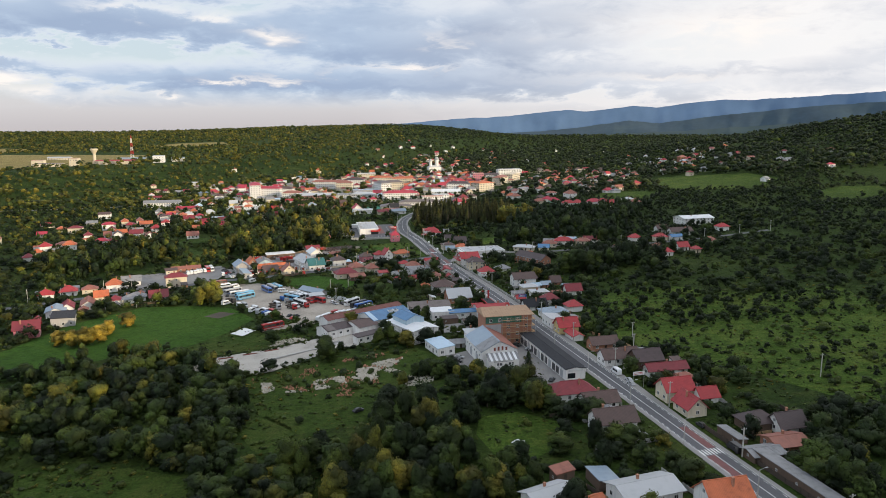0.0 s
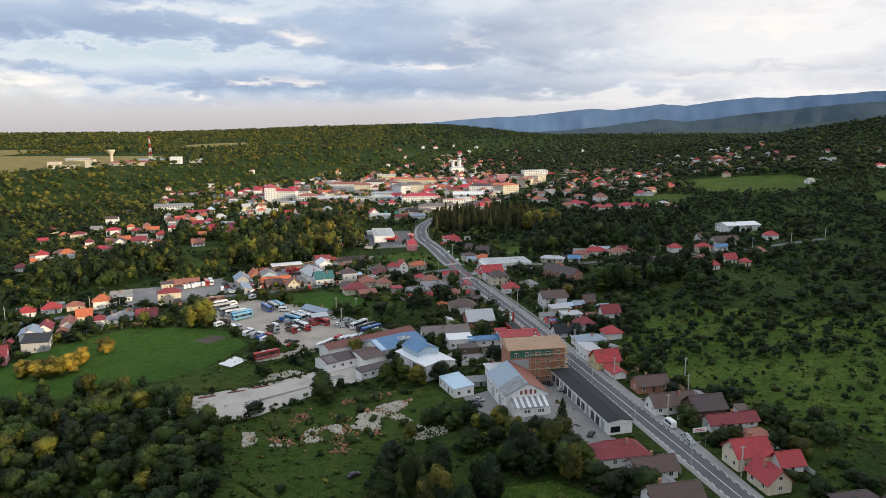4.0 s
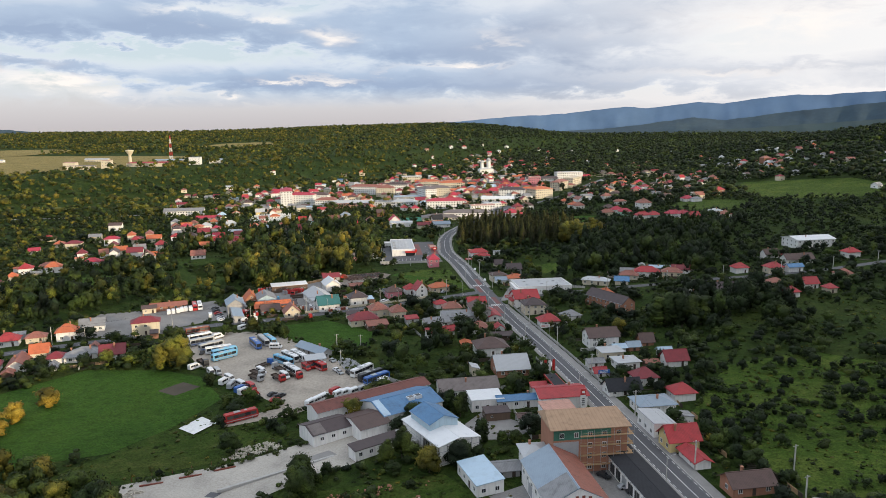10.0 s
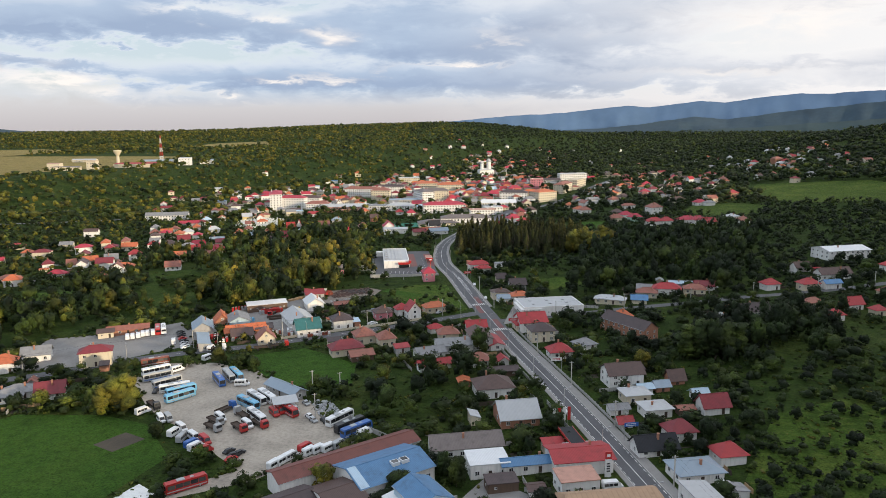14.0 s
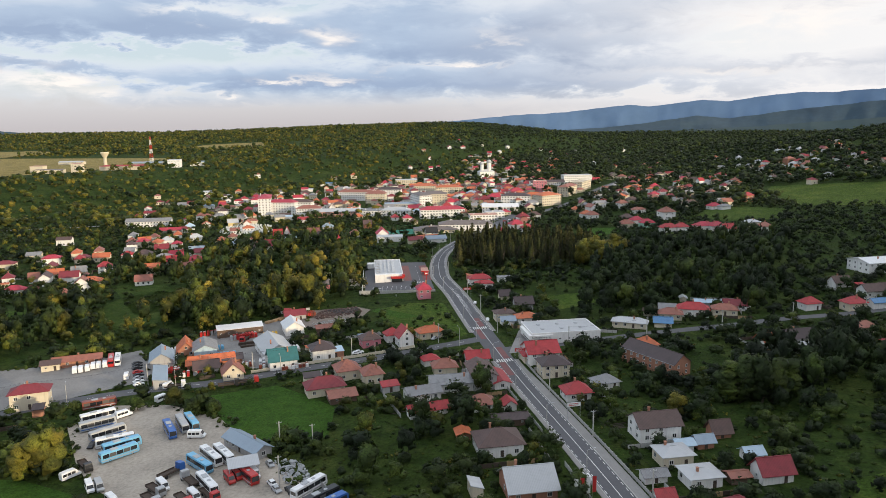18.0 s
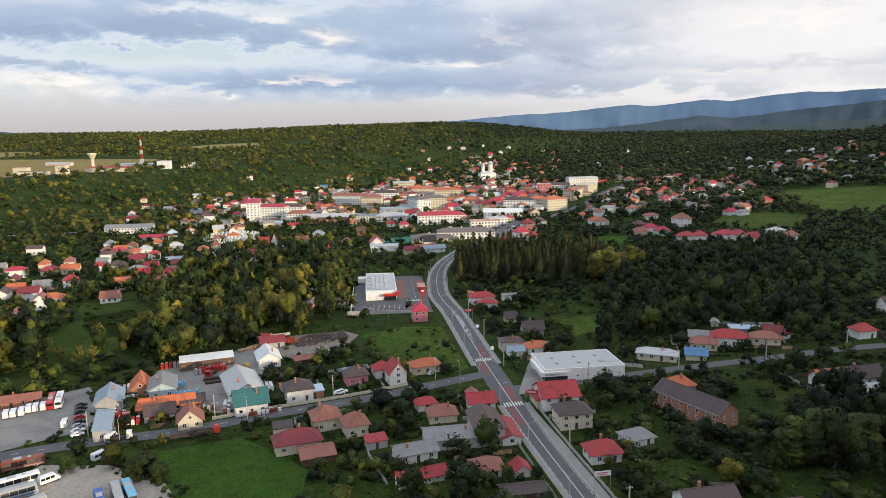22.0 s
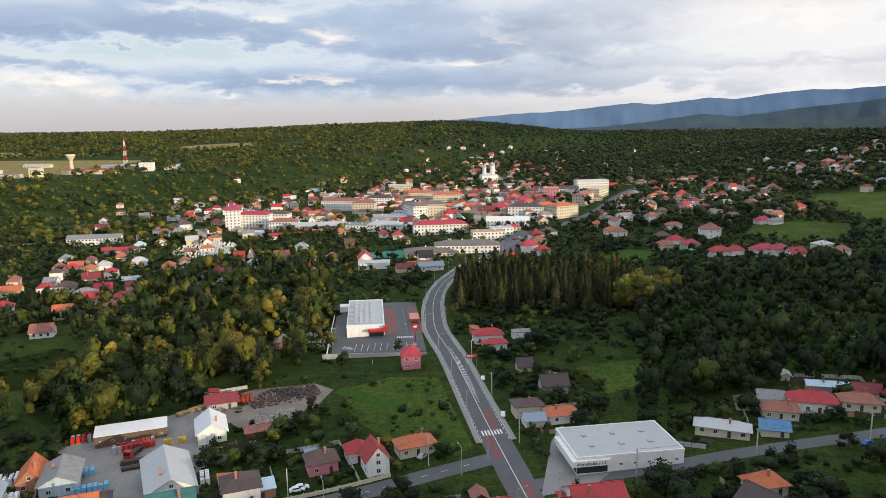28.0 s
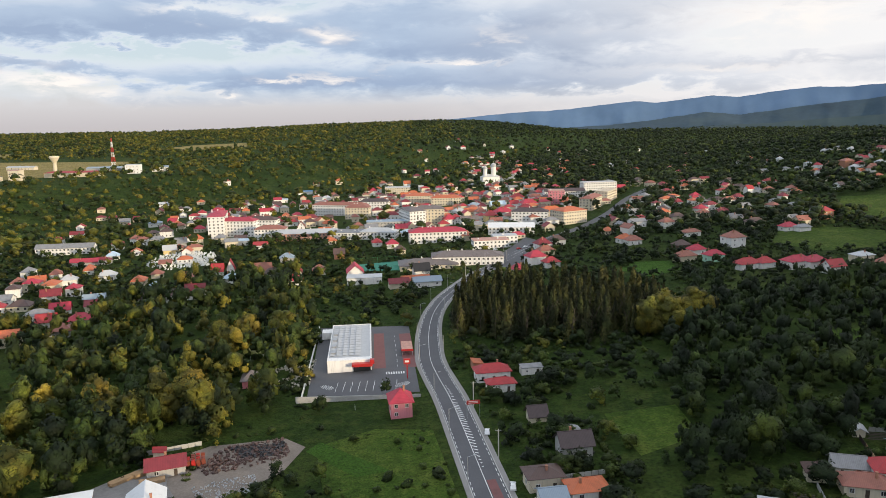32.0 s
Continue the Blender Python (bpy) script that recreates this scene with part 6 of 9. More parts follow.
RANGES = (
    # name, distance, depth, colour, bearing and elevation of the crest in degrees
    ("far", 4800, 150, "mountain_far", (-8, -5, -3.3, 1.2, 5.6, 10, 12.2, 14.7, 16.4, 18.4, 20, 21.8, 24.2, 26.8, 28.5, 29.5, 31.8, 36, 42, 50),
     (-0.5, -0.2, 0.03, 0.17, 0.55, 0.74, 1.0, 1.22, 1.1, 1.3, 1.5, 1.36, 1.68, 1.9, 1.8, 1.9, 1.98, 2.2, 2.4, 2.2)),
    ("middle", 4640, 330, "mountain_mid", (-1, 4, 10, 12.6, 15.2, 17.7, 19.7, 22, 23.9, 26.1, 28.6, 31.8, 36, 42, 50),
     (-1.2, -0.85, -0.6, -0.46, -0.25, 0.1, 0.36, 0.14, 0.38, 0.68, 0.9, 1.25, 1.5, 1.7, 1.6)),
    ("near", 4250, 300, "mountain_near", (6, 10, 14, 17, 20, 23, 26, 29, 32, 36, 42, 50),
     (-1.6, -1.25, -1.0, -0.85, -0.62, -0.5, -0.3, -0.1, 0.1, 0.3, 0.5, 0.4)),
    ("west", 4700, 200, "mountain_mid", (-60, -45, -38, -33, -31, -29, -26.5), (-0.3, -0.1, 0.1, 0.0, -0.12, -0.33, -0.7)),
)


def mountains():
    """Blue ranges on the horizon, too far to shift, with spurs and side valleys; distance haze is put into their
    colours.
    """
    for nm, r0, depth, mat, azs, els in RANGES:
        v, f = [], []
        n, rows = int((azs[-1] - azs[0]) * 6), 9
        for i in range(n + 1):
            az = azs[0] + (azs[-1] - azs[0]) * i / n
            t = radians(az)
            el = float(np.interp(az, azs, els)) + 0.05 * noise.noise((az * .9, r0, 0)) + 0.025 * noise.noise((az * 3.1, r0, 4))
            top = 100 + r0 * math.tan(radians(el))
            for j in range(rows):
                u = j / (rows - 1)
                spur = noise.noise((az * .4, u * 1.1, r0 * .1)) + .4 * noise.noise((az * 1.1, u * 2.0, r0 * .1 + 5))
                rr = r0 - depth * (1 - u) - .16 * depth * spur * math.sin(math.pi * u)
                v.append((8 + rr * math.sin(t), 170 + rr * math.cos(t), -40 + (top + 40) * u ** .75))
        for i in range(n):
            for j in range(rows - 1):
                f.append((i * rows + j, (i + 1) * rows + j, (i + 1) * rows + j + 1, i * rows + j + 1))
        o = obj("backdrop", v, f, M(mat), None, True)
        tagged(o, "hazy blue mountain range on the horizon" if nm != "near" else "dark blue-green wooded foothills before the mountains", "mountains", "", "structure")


WOODS = []


# ---------------------------------------------------------------- open ground
drape("bus_yard", [(-118, 452), (-110, 471), (-88, 469), (-66, 456), (-52, 436), (-34, 414), (-20, 396), (-14, 386), (-24, 378), (-38, 366), (-44, 360), (-66, 351), (-68, 356), (-50, 367), (-60, 378), (-73, 396), (-89, 408), (-101, 424)], M("gravel"), 0.06, "pale beaten gravel yard full of parked coaches", "yard")
drape("concrete_yard", [(-90, 299), (-86, 312), (-69.4, 318.5), (-57.5, 323), (-48, 328), (-38, 335), (-30, 341), (-22, 343), (-9.7, 338), (-4, 334), (-18.6, 320), (-27, 316), (-36.6, 307), (-46, 298), (-52, 291), (-61, 287)], M("concrete"), 0.06, "cracked pale concrete apron at the edge of scrub", "yard")
drape("truck_yard", [(-180, 468), (-188, 517), (-152, 524), (-128, 540), (-116, 522), (-105, 499), (-123, 487), (-136, 477), (-160, 468)], M("yard_tar"), 0.06, "grey paved yard with parked vans", "yard")
drape("mown_field", [(-215, 290), (-185, 345), (-173, 387), (-146, 418), (-112, 414), (-92, 404), (-75, 378), (-84, 354), (-98, 334), (-125, 326), (-160, 300)], M("field_mown"), 0.05, "smooth mown bright green field", "field")
drape("rubble_field", [(-64, 284), (-28, 304), (9, 312), (20, 295), (2, 272), (-6, 246), (-14, 232), (-34, 226), (-50, 244)], M("field_rough"), 0.05, "rough weedy grass with heaps of rubble", "field")
drape("brick_yard", [(-108.2, 553.0), (-102.5, 566.0), (-89.3, 569.2), (-76.7, 583.6), (-67.1, 596.7), (-57.4, 588.8), (-55.7, 575.2), (-59.6, 558.6), (-54.5, 536.6), (-50.5, 516.8), (-54.2, 506.0), (-72.5, 507.4), (-91.8, 520.3)], M("yard_tar"), 0.06, "pale yard of a building materials depot", "yard")
drape("paddock", [(-77.0, 476.6), (-51.6, 485.0), (-37.2, 472.7), (-24.9, 460.0), (-24.0, 435.6), (-42.5, 434.1), (-59.7, 438.6)], M("field_mown"), 0.05, "flat green paddock beside the side street", "field")
drape("orchard", [(94.8, 349.2), (123.6, 393.3), (164.2, 406.3), (201.2, 376.1), (257.1, 385.1), (250.3, 334.0), (160.4, 210.9), (153.3, 229.7), (137.9, 256.1), (121.7, 265.6), (109.8, 289.9), (99.6, 313.1)], M("field_orchard"), 0.05, "grassy old orchard with scattered small trees", "field")
drape("meadow", [(-53.3, 238.9), (-47.2, 243.3), (-37.2, 232.1), (-32.6, 215.8), (-38.8, 208.7), (-47.6, 216.3), (-53.5, 228.5)], M("field_rough"), 0.05, "small overgrown glade between thickets", "field")
drape("meadow", [(-119.4, 215.2), (-100.4, 211.8), (-82.0, 209.1), (-65.6, 201.7), (-53.3, 178.6), (-106.8, 186.0)], M("field_rough"), 0.05, "sloping rough meadow below a thicket", "field")
drape("meadow", [(27.0, 230.6), (40.6, 232.9), (53.1, 222.2), (51.0, 206.9), (40.5, 198.0), (28.1, 201.5), (24.3, 216.6)], M("field_orchard"), 0.05, "grassy garden clearing with a parked car", "field")
drape("village_green", [(-21.5, 597.1), (-3.7, 608.4), (15.5, 606.0), (20.5, 575.7), (26.5, 543.7), (19.6, 536.0), (0.0, 550.4), (-15.0, 569.8)], M("field_orchard"), 0.05, "grass paddock below the supermarket", "field")
drape("stream_meadow", [(-209.5, 690.4), (-173.9, 689.0), (-145.9, 654.7), (-135.9, 623.7), (-148.6, 612.4), (-161.4, 610.8)], M("field_rough"), 0.05, "small damp meadow beside the stream wood", "field")
drape("hill_meadow", [(264.4, 902.5), (295.4, 954.6), (340.1, 960.7), (367.5, 931.7), (327.6, 867.7), (280.4, 865.7)], M("field_hay"), 0.2, "pale green hay meadow behind the houses", "field")
drape("hill_meadow", [(385.6, 1034.6), (441.1, 1124.6), (473.5, 1102.8), (486.7, 1061.6), (434.8, 984.5), (407.5, 996.2)], M("field_hay"), 0.2, "pale green hay meadow on the slope", "field")
drape("hill_meadow", [(134.4, 834.8), (149.7, 857.4), (173.9, 855.3), (171.7, 826.1), (147.6, 811.4)], M("field_mown"), 0.1, "bright green garden meadow among trees", "field")
drape("town_square", [(51.1, 869.4), (72.9, 930.6), (92.1, 979.9), (102.7, 953.9), (86.8, 902.9), (71.0, 855.1), (58.3, 839.9)], M("asphalt"), 0.08, "wide asphalt square in the town centre", "square")
drape("shop_forecourt", [(43, 512), (51, 545), (56, 556), (70, 530), (58, 516)], M("paving"), 0.09, "worn grey paved forecourt of a shop", "forecourt")
drape("garage_yard", [(21.3, 298.1), (33.6, 304.8), (53.8, 312.6), (67.5, 319.0), (66.5, 255.8), (67.3, 246.5), (54.8, 247.7), (48.2, 259.2), (38.8, 270.5), (26.1, 279.4)], M("yard_tar"), 0.06, "grey concrete yard between halls", "yard")
drape("plateau_field", [(-1500, 1150), (-700, 1290), (-640, 1420), (-545, 1560), (-600, 1900), (-1500, 2050), (-2600, 1900), (-2600, 1400)], M("field_dry"), 0.3, "dry golden grassland on the plateau", "field", step=60)
drape("upland_field", [(-780.9, 2394.3), (-726.5, 2607.3), (-590.0, 2695.0), (-521.9, 2478.6), (-598.8, 2285.8)], M("field_dry"), 1.0, "pale dry upland field between woods", "field", step=60)
drape("upland_field", [(-1328.7, 2309.5), (-1175.0, 2344.4), (-1022.9, 2245.6), (-1062.6, 2016.1), (-1091.6, 1915.7)], M("field_dry"), 1.0, "pale dry upland field at the wood edge", "field", step=60)

drape("stream_meadow", [(-183.0, 611.2), (-188.6, 633.2), (-185.6, 654.8), (-165.1, 669.4), (-140.7, 642.2), (-130.4, 612.9), (-140.7, 587.2), (-157.8, 577.9)], M("field_rough"), 0.05, "hay meadow in a bend of the stream wood", "field")
drape("hill_meadow", [(393.4, 1053.7), (462.2, 1114.6), (545.8, 1043.7), (550.0, 958.7), (479.7, 902.4), (390.5, 942.1)], M("field_hay"), 0.3, "pale green meadow on the slope east of the town", "field")
drape("hill_meadow", [(514.1, 833.9), (574.6, 860.2), (615.7, 848.7), (596.3, 789.7), (510.8, 764.4)], M("field_hay"), 0.3, "pale green meadow between hedges on the slope", "field")

drape("verge", [(-98, 333), (-85, 353), (-66, 350), (-50, 346), (-41, 339), (-58, 326), (-86, 315), (-112, 318)], M("field_rough"), 0.04, "rough grass verge between field and apron", "field")
drape("valley_road", [(-640, 962), (-498, 988), (-407, 1004), (-300, 1040), (-298, 1046), (-408, 1011), (-499, 996), (-640, 970)], M("paving"), 0.25, "pale valley road below the wooded slope", "road", step=20)
drape("stream_meadow", [(-270, 614), (-256, 628), (-232, 631), (-222, 610), (-227, 593), (-245, 582)], M("field_orchard"), 0.06, "green clearing between rows of trees", "field")
drape("garden_meadow", [(73, 612), (99, 617), (99, 593), (77, 581)], M("field_orchard"), 0.06, "green garden meadow behind the houses", "field")
drape("garden_meadow", [(186, 690), (208, 691), (199, 669), (178, 663)], M("field_orchard"), 0.06, "small green clearing among dark trees", "field")

WOODS += [
    [(-265.9, 540.3), (-251.4, 602.3), (-202.6, 654.2), (-137.5, 641.2), (-96.9, 707.5), (-60.4, 728.4), (-40.9, 621.9), (-73.9, 570.6), (-120.4, 562.0), (-176.3, 563.4), (-205.6, 504.9), (-225.7, 473.9)],
    [(-238.5, 738.6), (-174.3, 782.0), (-135.6, 864.9), (-73.5, 851.1), (-43.8, 730.4), (-42.7, 665.7), (-47.2, 633.5), (-63.7, 621.4), (-81.8, 598.4), (-97.1, 569.1), (-133.1, 563.9)],
    [(-160.5, 288.2), (-138.6, 335.9), (-102.5, 347.2), (-57.4, 320.8), (-51.8, 269.9), (-53.5, 233.2), (-70.6, 227.0), (-108.9, 241.9), (-134.4, 236.8)],
    [(93.1, 614.6), (142.8, 751.3), (295.5, 769.2), (199.1, 614.4), (140.0, 595.2), (113.0, 580.9)],
    [(-145.5, 272.7), (-127.1, 286.3), (-96.9, 299.7), (-82.3, 287.6), (-71.5, 258.1), (-57.1, 229.1), (-50.3, 209.7), (-28.8, 206.6), (-30.5, 221.1), (-17.9, 213.6), (-0.7, 230.6), (15.6, 241.5), (28.5, 241.8), (22.2, 220.9), (21.2, 199.2), (29.0, 188.1), (26.3, 172.6), (-53.3, 178.6), (-62.6, 201.9), (-82.5, 210.5), (-116.3, 215.4)],
    [(123.1, 201.4), (142.4, 214.4), (162.7, 224.7), (175.9, 209.1), (132.8, 157.9), (109.5, 161.1)],
    [(35.4, 261.6), (55.1, 264.0), (67.2, 245.5), (65.8, 210.2), (62.4, 190.0), (47.1, 192.2), (55.4, 223.9), (40.8, 234.2), (29.2, 232.5)],
    [(-20.2, 417.8), (-3.5, 435.0), (28.8, 469.0), (27.4, 445.5), (14.6, 408.4), (-5.7, 394.5)],
    [(65.9, 558.4), (117.1, 598.7), (197.5, 612.6), (233.3, 637.9), (166.7, 542.2), (109.3, 568.3)],
    [(131.1, 493.7), (211.1, 506.8), (168.3, 438.1), (132.1, 432.0), (115.8, 444.1)],
]


# ---------------------------------------------------------------- vehicles
def wheels(t, spots, r=0.5, w=0.28):
    for x, y in spots:
        g = Geo().cyl((x, y - w / 2, r), (x, y + w / 2, r), r, r, 12)
        wh = part("wheel", g, M("tyre"), t)
        if r > .45 and w > .25 and abs(x) > 3.5:
            part("rim", Geo().cyl((x, y - w / 2 - .02, r), (x, y + w / 2 + .02, r), r * .55, r * .55, 8), M("steel"), wh)


def body_profile(t, name, pts, w, mat, inset=0.12):
    """A body whose side view is the given outline, drawn in a little at the top."""
    zmax = max(p[1] for p in pts)
    g = Geo()
    n = len(pts)
    v = []
    for s in (-1, 1):
        for x, z in pts:
            v.append((x, s * (w / 2 - inset * (z / zmax) ** 3), z))
    f = [tuple(range(n - 1, -1, -1)), tuple(range(n, 2 * n))] + [(i, (i + 1) % n, n + (i + 1) % n, n + i) for i in range(n)]
    return part(name, g.add(v, [tuple(reversed(q)) for q in f]), mat, t)


FLEET = {}


def vehicle(kind, paint, x, y, a):
    """A parked vehicle; its nose points along local +x."""
    key = (kind, paint)
    z = ground(x, y) + 0.07
    m = pose(x, y, z, 0, 0, a)
    DISCS.append((x, y, 4, 4, 2, radians(a)))
    if key in FLEET:
        return copy_thing(FLEET[key], m)
    words = dict(dark="black", silver="silver-grey", rustred="rusty red", skyblue="pale blue").get(paint, paint)
    P, G = M("paint_" + paint), M("glass")
    if kind == "coach":
        t = thing("coach", x, y, z, a, f"{words} long-distance coach parked in a yard", "bus", "parked coaches")
        body_profile(t, "body", [(-5.9, .35), (5.7, .35), (5.95, 1.2), (5.75, 3.0), (5.4, 3.3), (-5.7, 3.3), (-5.95, 2.9)], 2.5, P)
        for s in (-1, 1):
            for i in range(5):
                g = Geo().box(-5.4 + i * 2.15, s * 1.2 - .05, 1.55, -3.4 + i * 2.15, s * 1.2 + .05, 2.75)
                part("side_window", g, G, t)
        part("windscreen", Geo().box(5.70, -1.05, 1.3, 5.93, 1.05, 2.85), G, t)
        part("rear_window", Geo().box(-5.96, -1.0, 1.7, -5.84, 1.0, 2.7), G, t)
        part("roof_hatch", Geo().box(1.2, -.45, 3.28, 2.2, .45, 3.42), M("paint_silver"), t)
        part("cooling_unit", Geo().box(-2.6, -.8, 3.28, -.4, .8, 3.5), M("paint_silver"), t)
        part("stripe", Geo().box(-5.7, -1.27, .75, 5.5, 1.27, 1.05), M("paint_silver" if paint != "silver" else "paint_blue"), t)
        wheels(t, [(3.6, -1.1), (3.6, 1.1), (-3.3, -1.1), (-3.3, 1.1)])
    elif kind == "van":
        t = thing("minibus", x, y, z, a, f"{words} minibus parked on open ground", "minibus", "parked minibuses")
        body_profile(t, "body", [(-2.9, .4), (2.8, .4), (2.95, 1.0), (2.2, 1.35), (1.6, 2.3), (1.2, 2.55), (-2.7, 2.6), (-2.95, 2.2)], 2.0, P)
        for s in (-1, 1):
            for i in range(3):
                part("side_window", Geo().box(-2.6 + i * 1.3, s * .94 - .05, 1.35, -1.45 + i * 1.3, s * .94 + .05, 2.1), G, t)
        part("windscreen", Geo().add([(2.2, -.85, 1.4), (2.2, .85, 1.4), (1.68, .8, 2.25), (1.68, -.8, 2.25), (2.26, -.85, 1.42), (2.26, .85, 1.42), (1.74, .8, 2.27), (1.74, -.8, 2.27)], BOXF), G, t)
        wheels(t, [(1.9, -.88), (1.9, .88), (-1.9, -.88), (-1.9, .88)], .36, .22)
    elif kind == "truck":
        t = thing("lorry", x, y, z, a, f"{words} flatbed lorry parked on open ground", "lorry", "parked lorries")
        body_profile(t, "cab", [(2.2, .6), (4.0, .6), (4.1, 1.6), (3.9, 2.9), (2.3, 3.0)], 2.4, P)
        part("windscreen", Geo().box(3.92, -1.0, 1.7, 4.08, 1.0, 2.6), G, t)
        part("flatbed", Geo().box(-4.2, -1.2, 1.0, 2.0, 1.2, 1.2).box(-4.2, -1.2, 1.2, 2.0, -1.13, 1.6).box(-4.2, 1.13, 1.2, 2.0, 1.2, 1.6).box(-4.2, -1.2, 1.2, -4.13, 1.2, 1.6), M("dark_wood"), t)
        part("chassis", Geo().box(-4.0, -.5, .7, 3.0, .5, 1.0), M("tyre"), t)
        wheels(t, [(3.2, -1.0), (3.2, 1.0), (-2.4, -1.0), (-2.4, 1.0)])
    else:
        t = thing("car", x, y, z, a, f"{words} passenger car parked beside buildings", "car", "parked cars")
        body_profile(t, "body", [(-2.1, .32), (2.1, .32), (2.15, .7), (1.3, .88), (-1.8, .92), (-2.15, .75)], 1.75, P)
        body_profile(t, "roof", [(-1.75, .9), (1.0, .88), (.45, 1.36), (-.1, 1.46), (-1.1, 1.44)], 1.6, P, .2)
        for s in (-1, 1):
            part("side_window", Geo().box(-1.2, s * .70 - .05, 1.0, .45, s * .70 + .05, 1.3), G, t)
        part("windscreen", Geo().add([(.95, -.66, .94), (.95, .66, .94), (.48, .6, 1.36), (.48, -.6, 1.36), (1.03, -.66, .97), (1.03, .66, .97), (.56, .6, 1.39), (.56, -.6, 1.39)], BOXF), G, t)
        wheels(t, [(1.3, -.78), (1.3, .78), (-1.3, -.78), (-1.3, .78)], .32, .2)
    FLEET[key] = t
    return t


vehicle("coach", "white", -109.6, 457.8, 38)
vehicle("van", "white", -101.4, 459.7, 50)
vehicle("coach", "silver", -106.4, 450.5, 36)
vehicle("coach", "silver", -99.4, 442.8, 45)
vehicle("coach", "white", -93.9, 436.1, 25)
vehicle("coach", "skyblue", -90.2, 432.6, 41)
vehicle("coach", "skyblue", -88.6, 426.9, 46)
vehicle("coach", "blue", -78.7, 443.3, -59)
vehicle("coach", "silver", -75.9, 447.4, -59)
vehicle("coach", "skyblue", -73.1, 448.7, -57)
vehicle("van", "white", -68.2, 439.2, 0)
vehicle("coach", "skyblue", -59.9, 416.8, -43)
vehicle("coach", "white", -58.0, 421.6, -49)
vehicle("coach", "white", -54.3, 422.5, -52)
vehicle("coach", "white", -53.6, 404.1, -52)
vehicle("truck", "red", -51.3, 399.0, -45)
vehicle("van", "red", -48.3, 407.9, -56)
vehicle("van", "red", -46.8, 410.0, -54)
vehicle("coach", "red", -43.8, 409.1, -49)
vehicle("van", "white", -41.8, 410.4, -57)
vehicle("truck", "blue", -67.2, 413.4, 56)
vehicle("van", "white", -66.7, 405.3, -48)
vehicle("truck", "silver", -66.9, 397.4, -42)
vehicle("truck", "silver", -67.7, 402.8, -43)
vehicle("truck", "red", -57.6, 396.5, -48)
vehicle("van", "white", -55.5, 398.6, -49)
vehicle("truck", "silver", -59.9, 407.8, 132)
vehicle("van", "white", -97.7, 414.3, 55)
vehicle("truck", "dark", -96.0, 419.9, -48)
vehicle("van", "white", -88.1, 406.2, -56)
vehicle("van", "silver", -85.5, 406.6, -55)
vehicle("van", "white", -77.8, 397.8, -45)
vehicle("van", "white", -79.0, 394.5, 72)
vehicle("van", "silver", -74.8, 389.9, 84)
vehicle("van", "white", -71.1, 390.3, -45)
vehicle("van", "blue", -69.7, 385.0, 57)
vehicle("van", "white", -67.7, 382.6, 58)
vehicle("van", "red", -66.3, 387.1, -49)
vehicle("van", "red", -64.3, 379.8, 46)
vehicle("car", "dark", -56.2, 379.3, 59)
vehicle("car", "dark", -53.8, 376.5, 39)
vehicle("car", "red", -54.0, 373.7, 53)
vehicle("car", "dark", -52.5, 377.7, 58)
vehicle("car", "dark", -101.4, 435.3, -84)
vehicle("coach", "white", -23.8, 399.8, 54)
vehicle("coach", "dark", -19.6, 393.6, 46)
vehicle("coach", "blue", -16.9, 389.8, 45)
vehicle("van", "white", -14.0, 388.2, 51)
vehicle("van", "white", -39.1, 368.2, 61)
vehicle("van", "white", -37.2, 370.5, 60)
vehicle("van", "white", -35.2, 373.3, 56)
vehicle("van", "red", -31.8, 378.9, 57)
vehicle("van", "white", -29.8, 376.1, 54)
vehicle("van", "white", -27.3, 377.3, 50)
vehicle("van", "white", -24.2, 378.1, 50)
vehicle("van", "silver", -21.3, 380.1, 56)
vehicle("coach", "red", -62.0, 357.0, 36)
vehicle("coach", "rustred", -114.8, 469.9, 29)
vehicle("car", "white", -35.1, 404.5, -51)
vehicle("car", "silver", -33.2, 401.1, -54)
vehicle("car", "silver", -38.6, 416.8, -59)
vehicle("car", "dark", -29.3, 400.2, -58)
vehicle("van", "white", -145.2, 511.9, 114)
vehicle("van", "white", -142.9, 512.7, 112)
vehicle("van", "white", -140.7, 514.0, 113)
vehicle("van", "white", -139.4, 516.6, 112)
vehicle("van", "white", -137.4, 517.5, 112)
vehicle("van", "white", -135.0, 518.3, 113)
vehicle("coach", "red", -133.9, 521.9, 112)
vehicle("coach", "white", -131.2, 522.7, 112)
vehicle("car", "dark", -121.3, 519.2, 46)
vehicle("car", "dark", -119.7, 515.7, 43)
vehicle("car", "dark", -118.4, 512.3, 43)
vehicle("car", "red", -116.0, 507.1, 40)
vehicle("car", "dark", -113.9, 502.9, 41)
vehicle("car", "silver", -112.6, 499.5, 41)
vehicle("car", "white", -110.8, 495.3, 38)
vehicle("car", "white", -109.3, 492.0, 41)
vehicle("van", "white", -118.2, 501.2, 110)
vehicle("van", "white", -95.8, 487.8, 86)
vehicle("van", "white", -92.9, 474.0, 62)
vehicle("truck", "white", -92.6, 486.8, 20)
vehicle("truck", "dark", -71.0, 486.0, 20)
vehicle("truck", "red", -63.9, 488.6, 20)
vehicle("truck", "red", -81.1, 548.0, -95)
vehicle("car", "white", -23.0, 521.7, 20)
vehicle("van", "white", 57.7, 347.5, 8)
vehicle("car", "white", 88.0, 347.5, 0)
vehicle("car", "dark", 54.3, 306.3, -50)
vehicle("car", "silver", 58.7, 299.5, 10)
vehicle("car", "dark", 60.3, 297.0, 10)
vehicle("car", "dark", 59.5, 260.4, 60)
vehicle("car", "dark", 25.1, 291.5, -15)
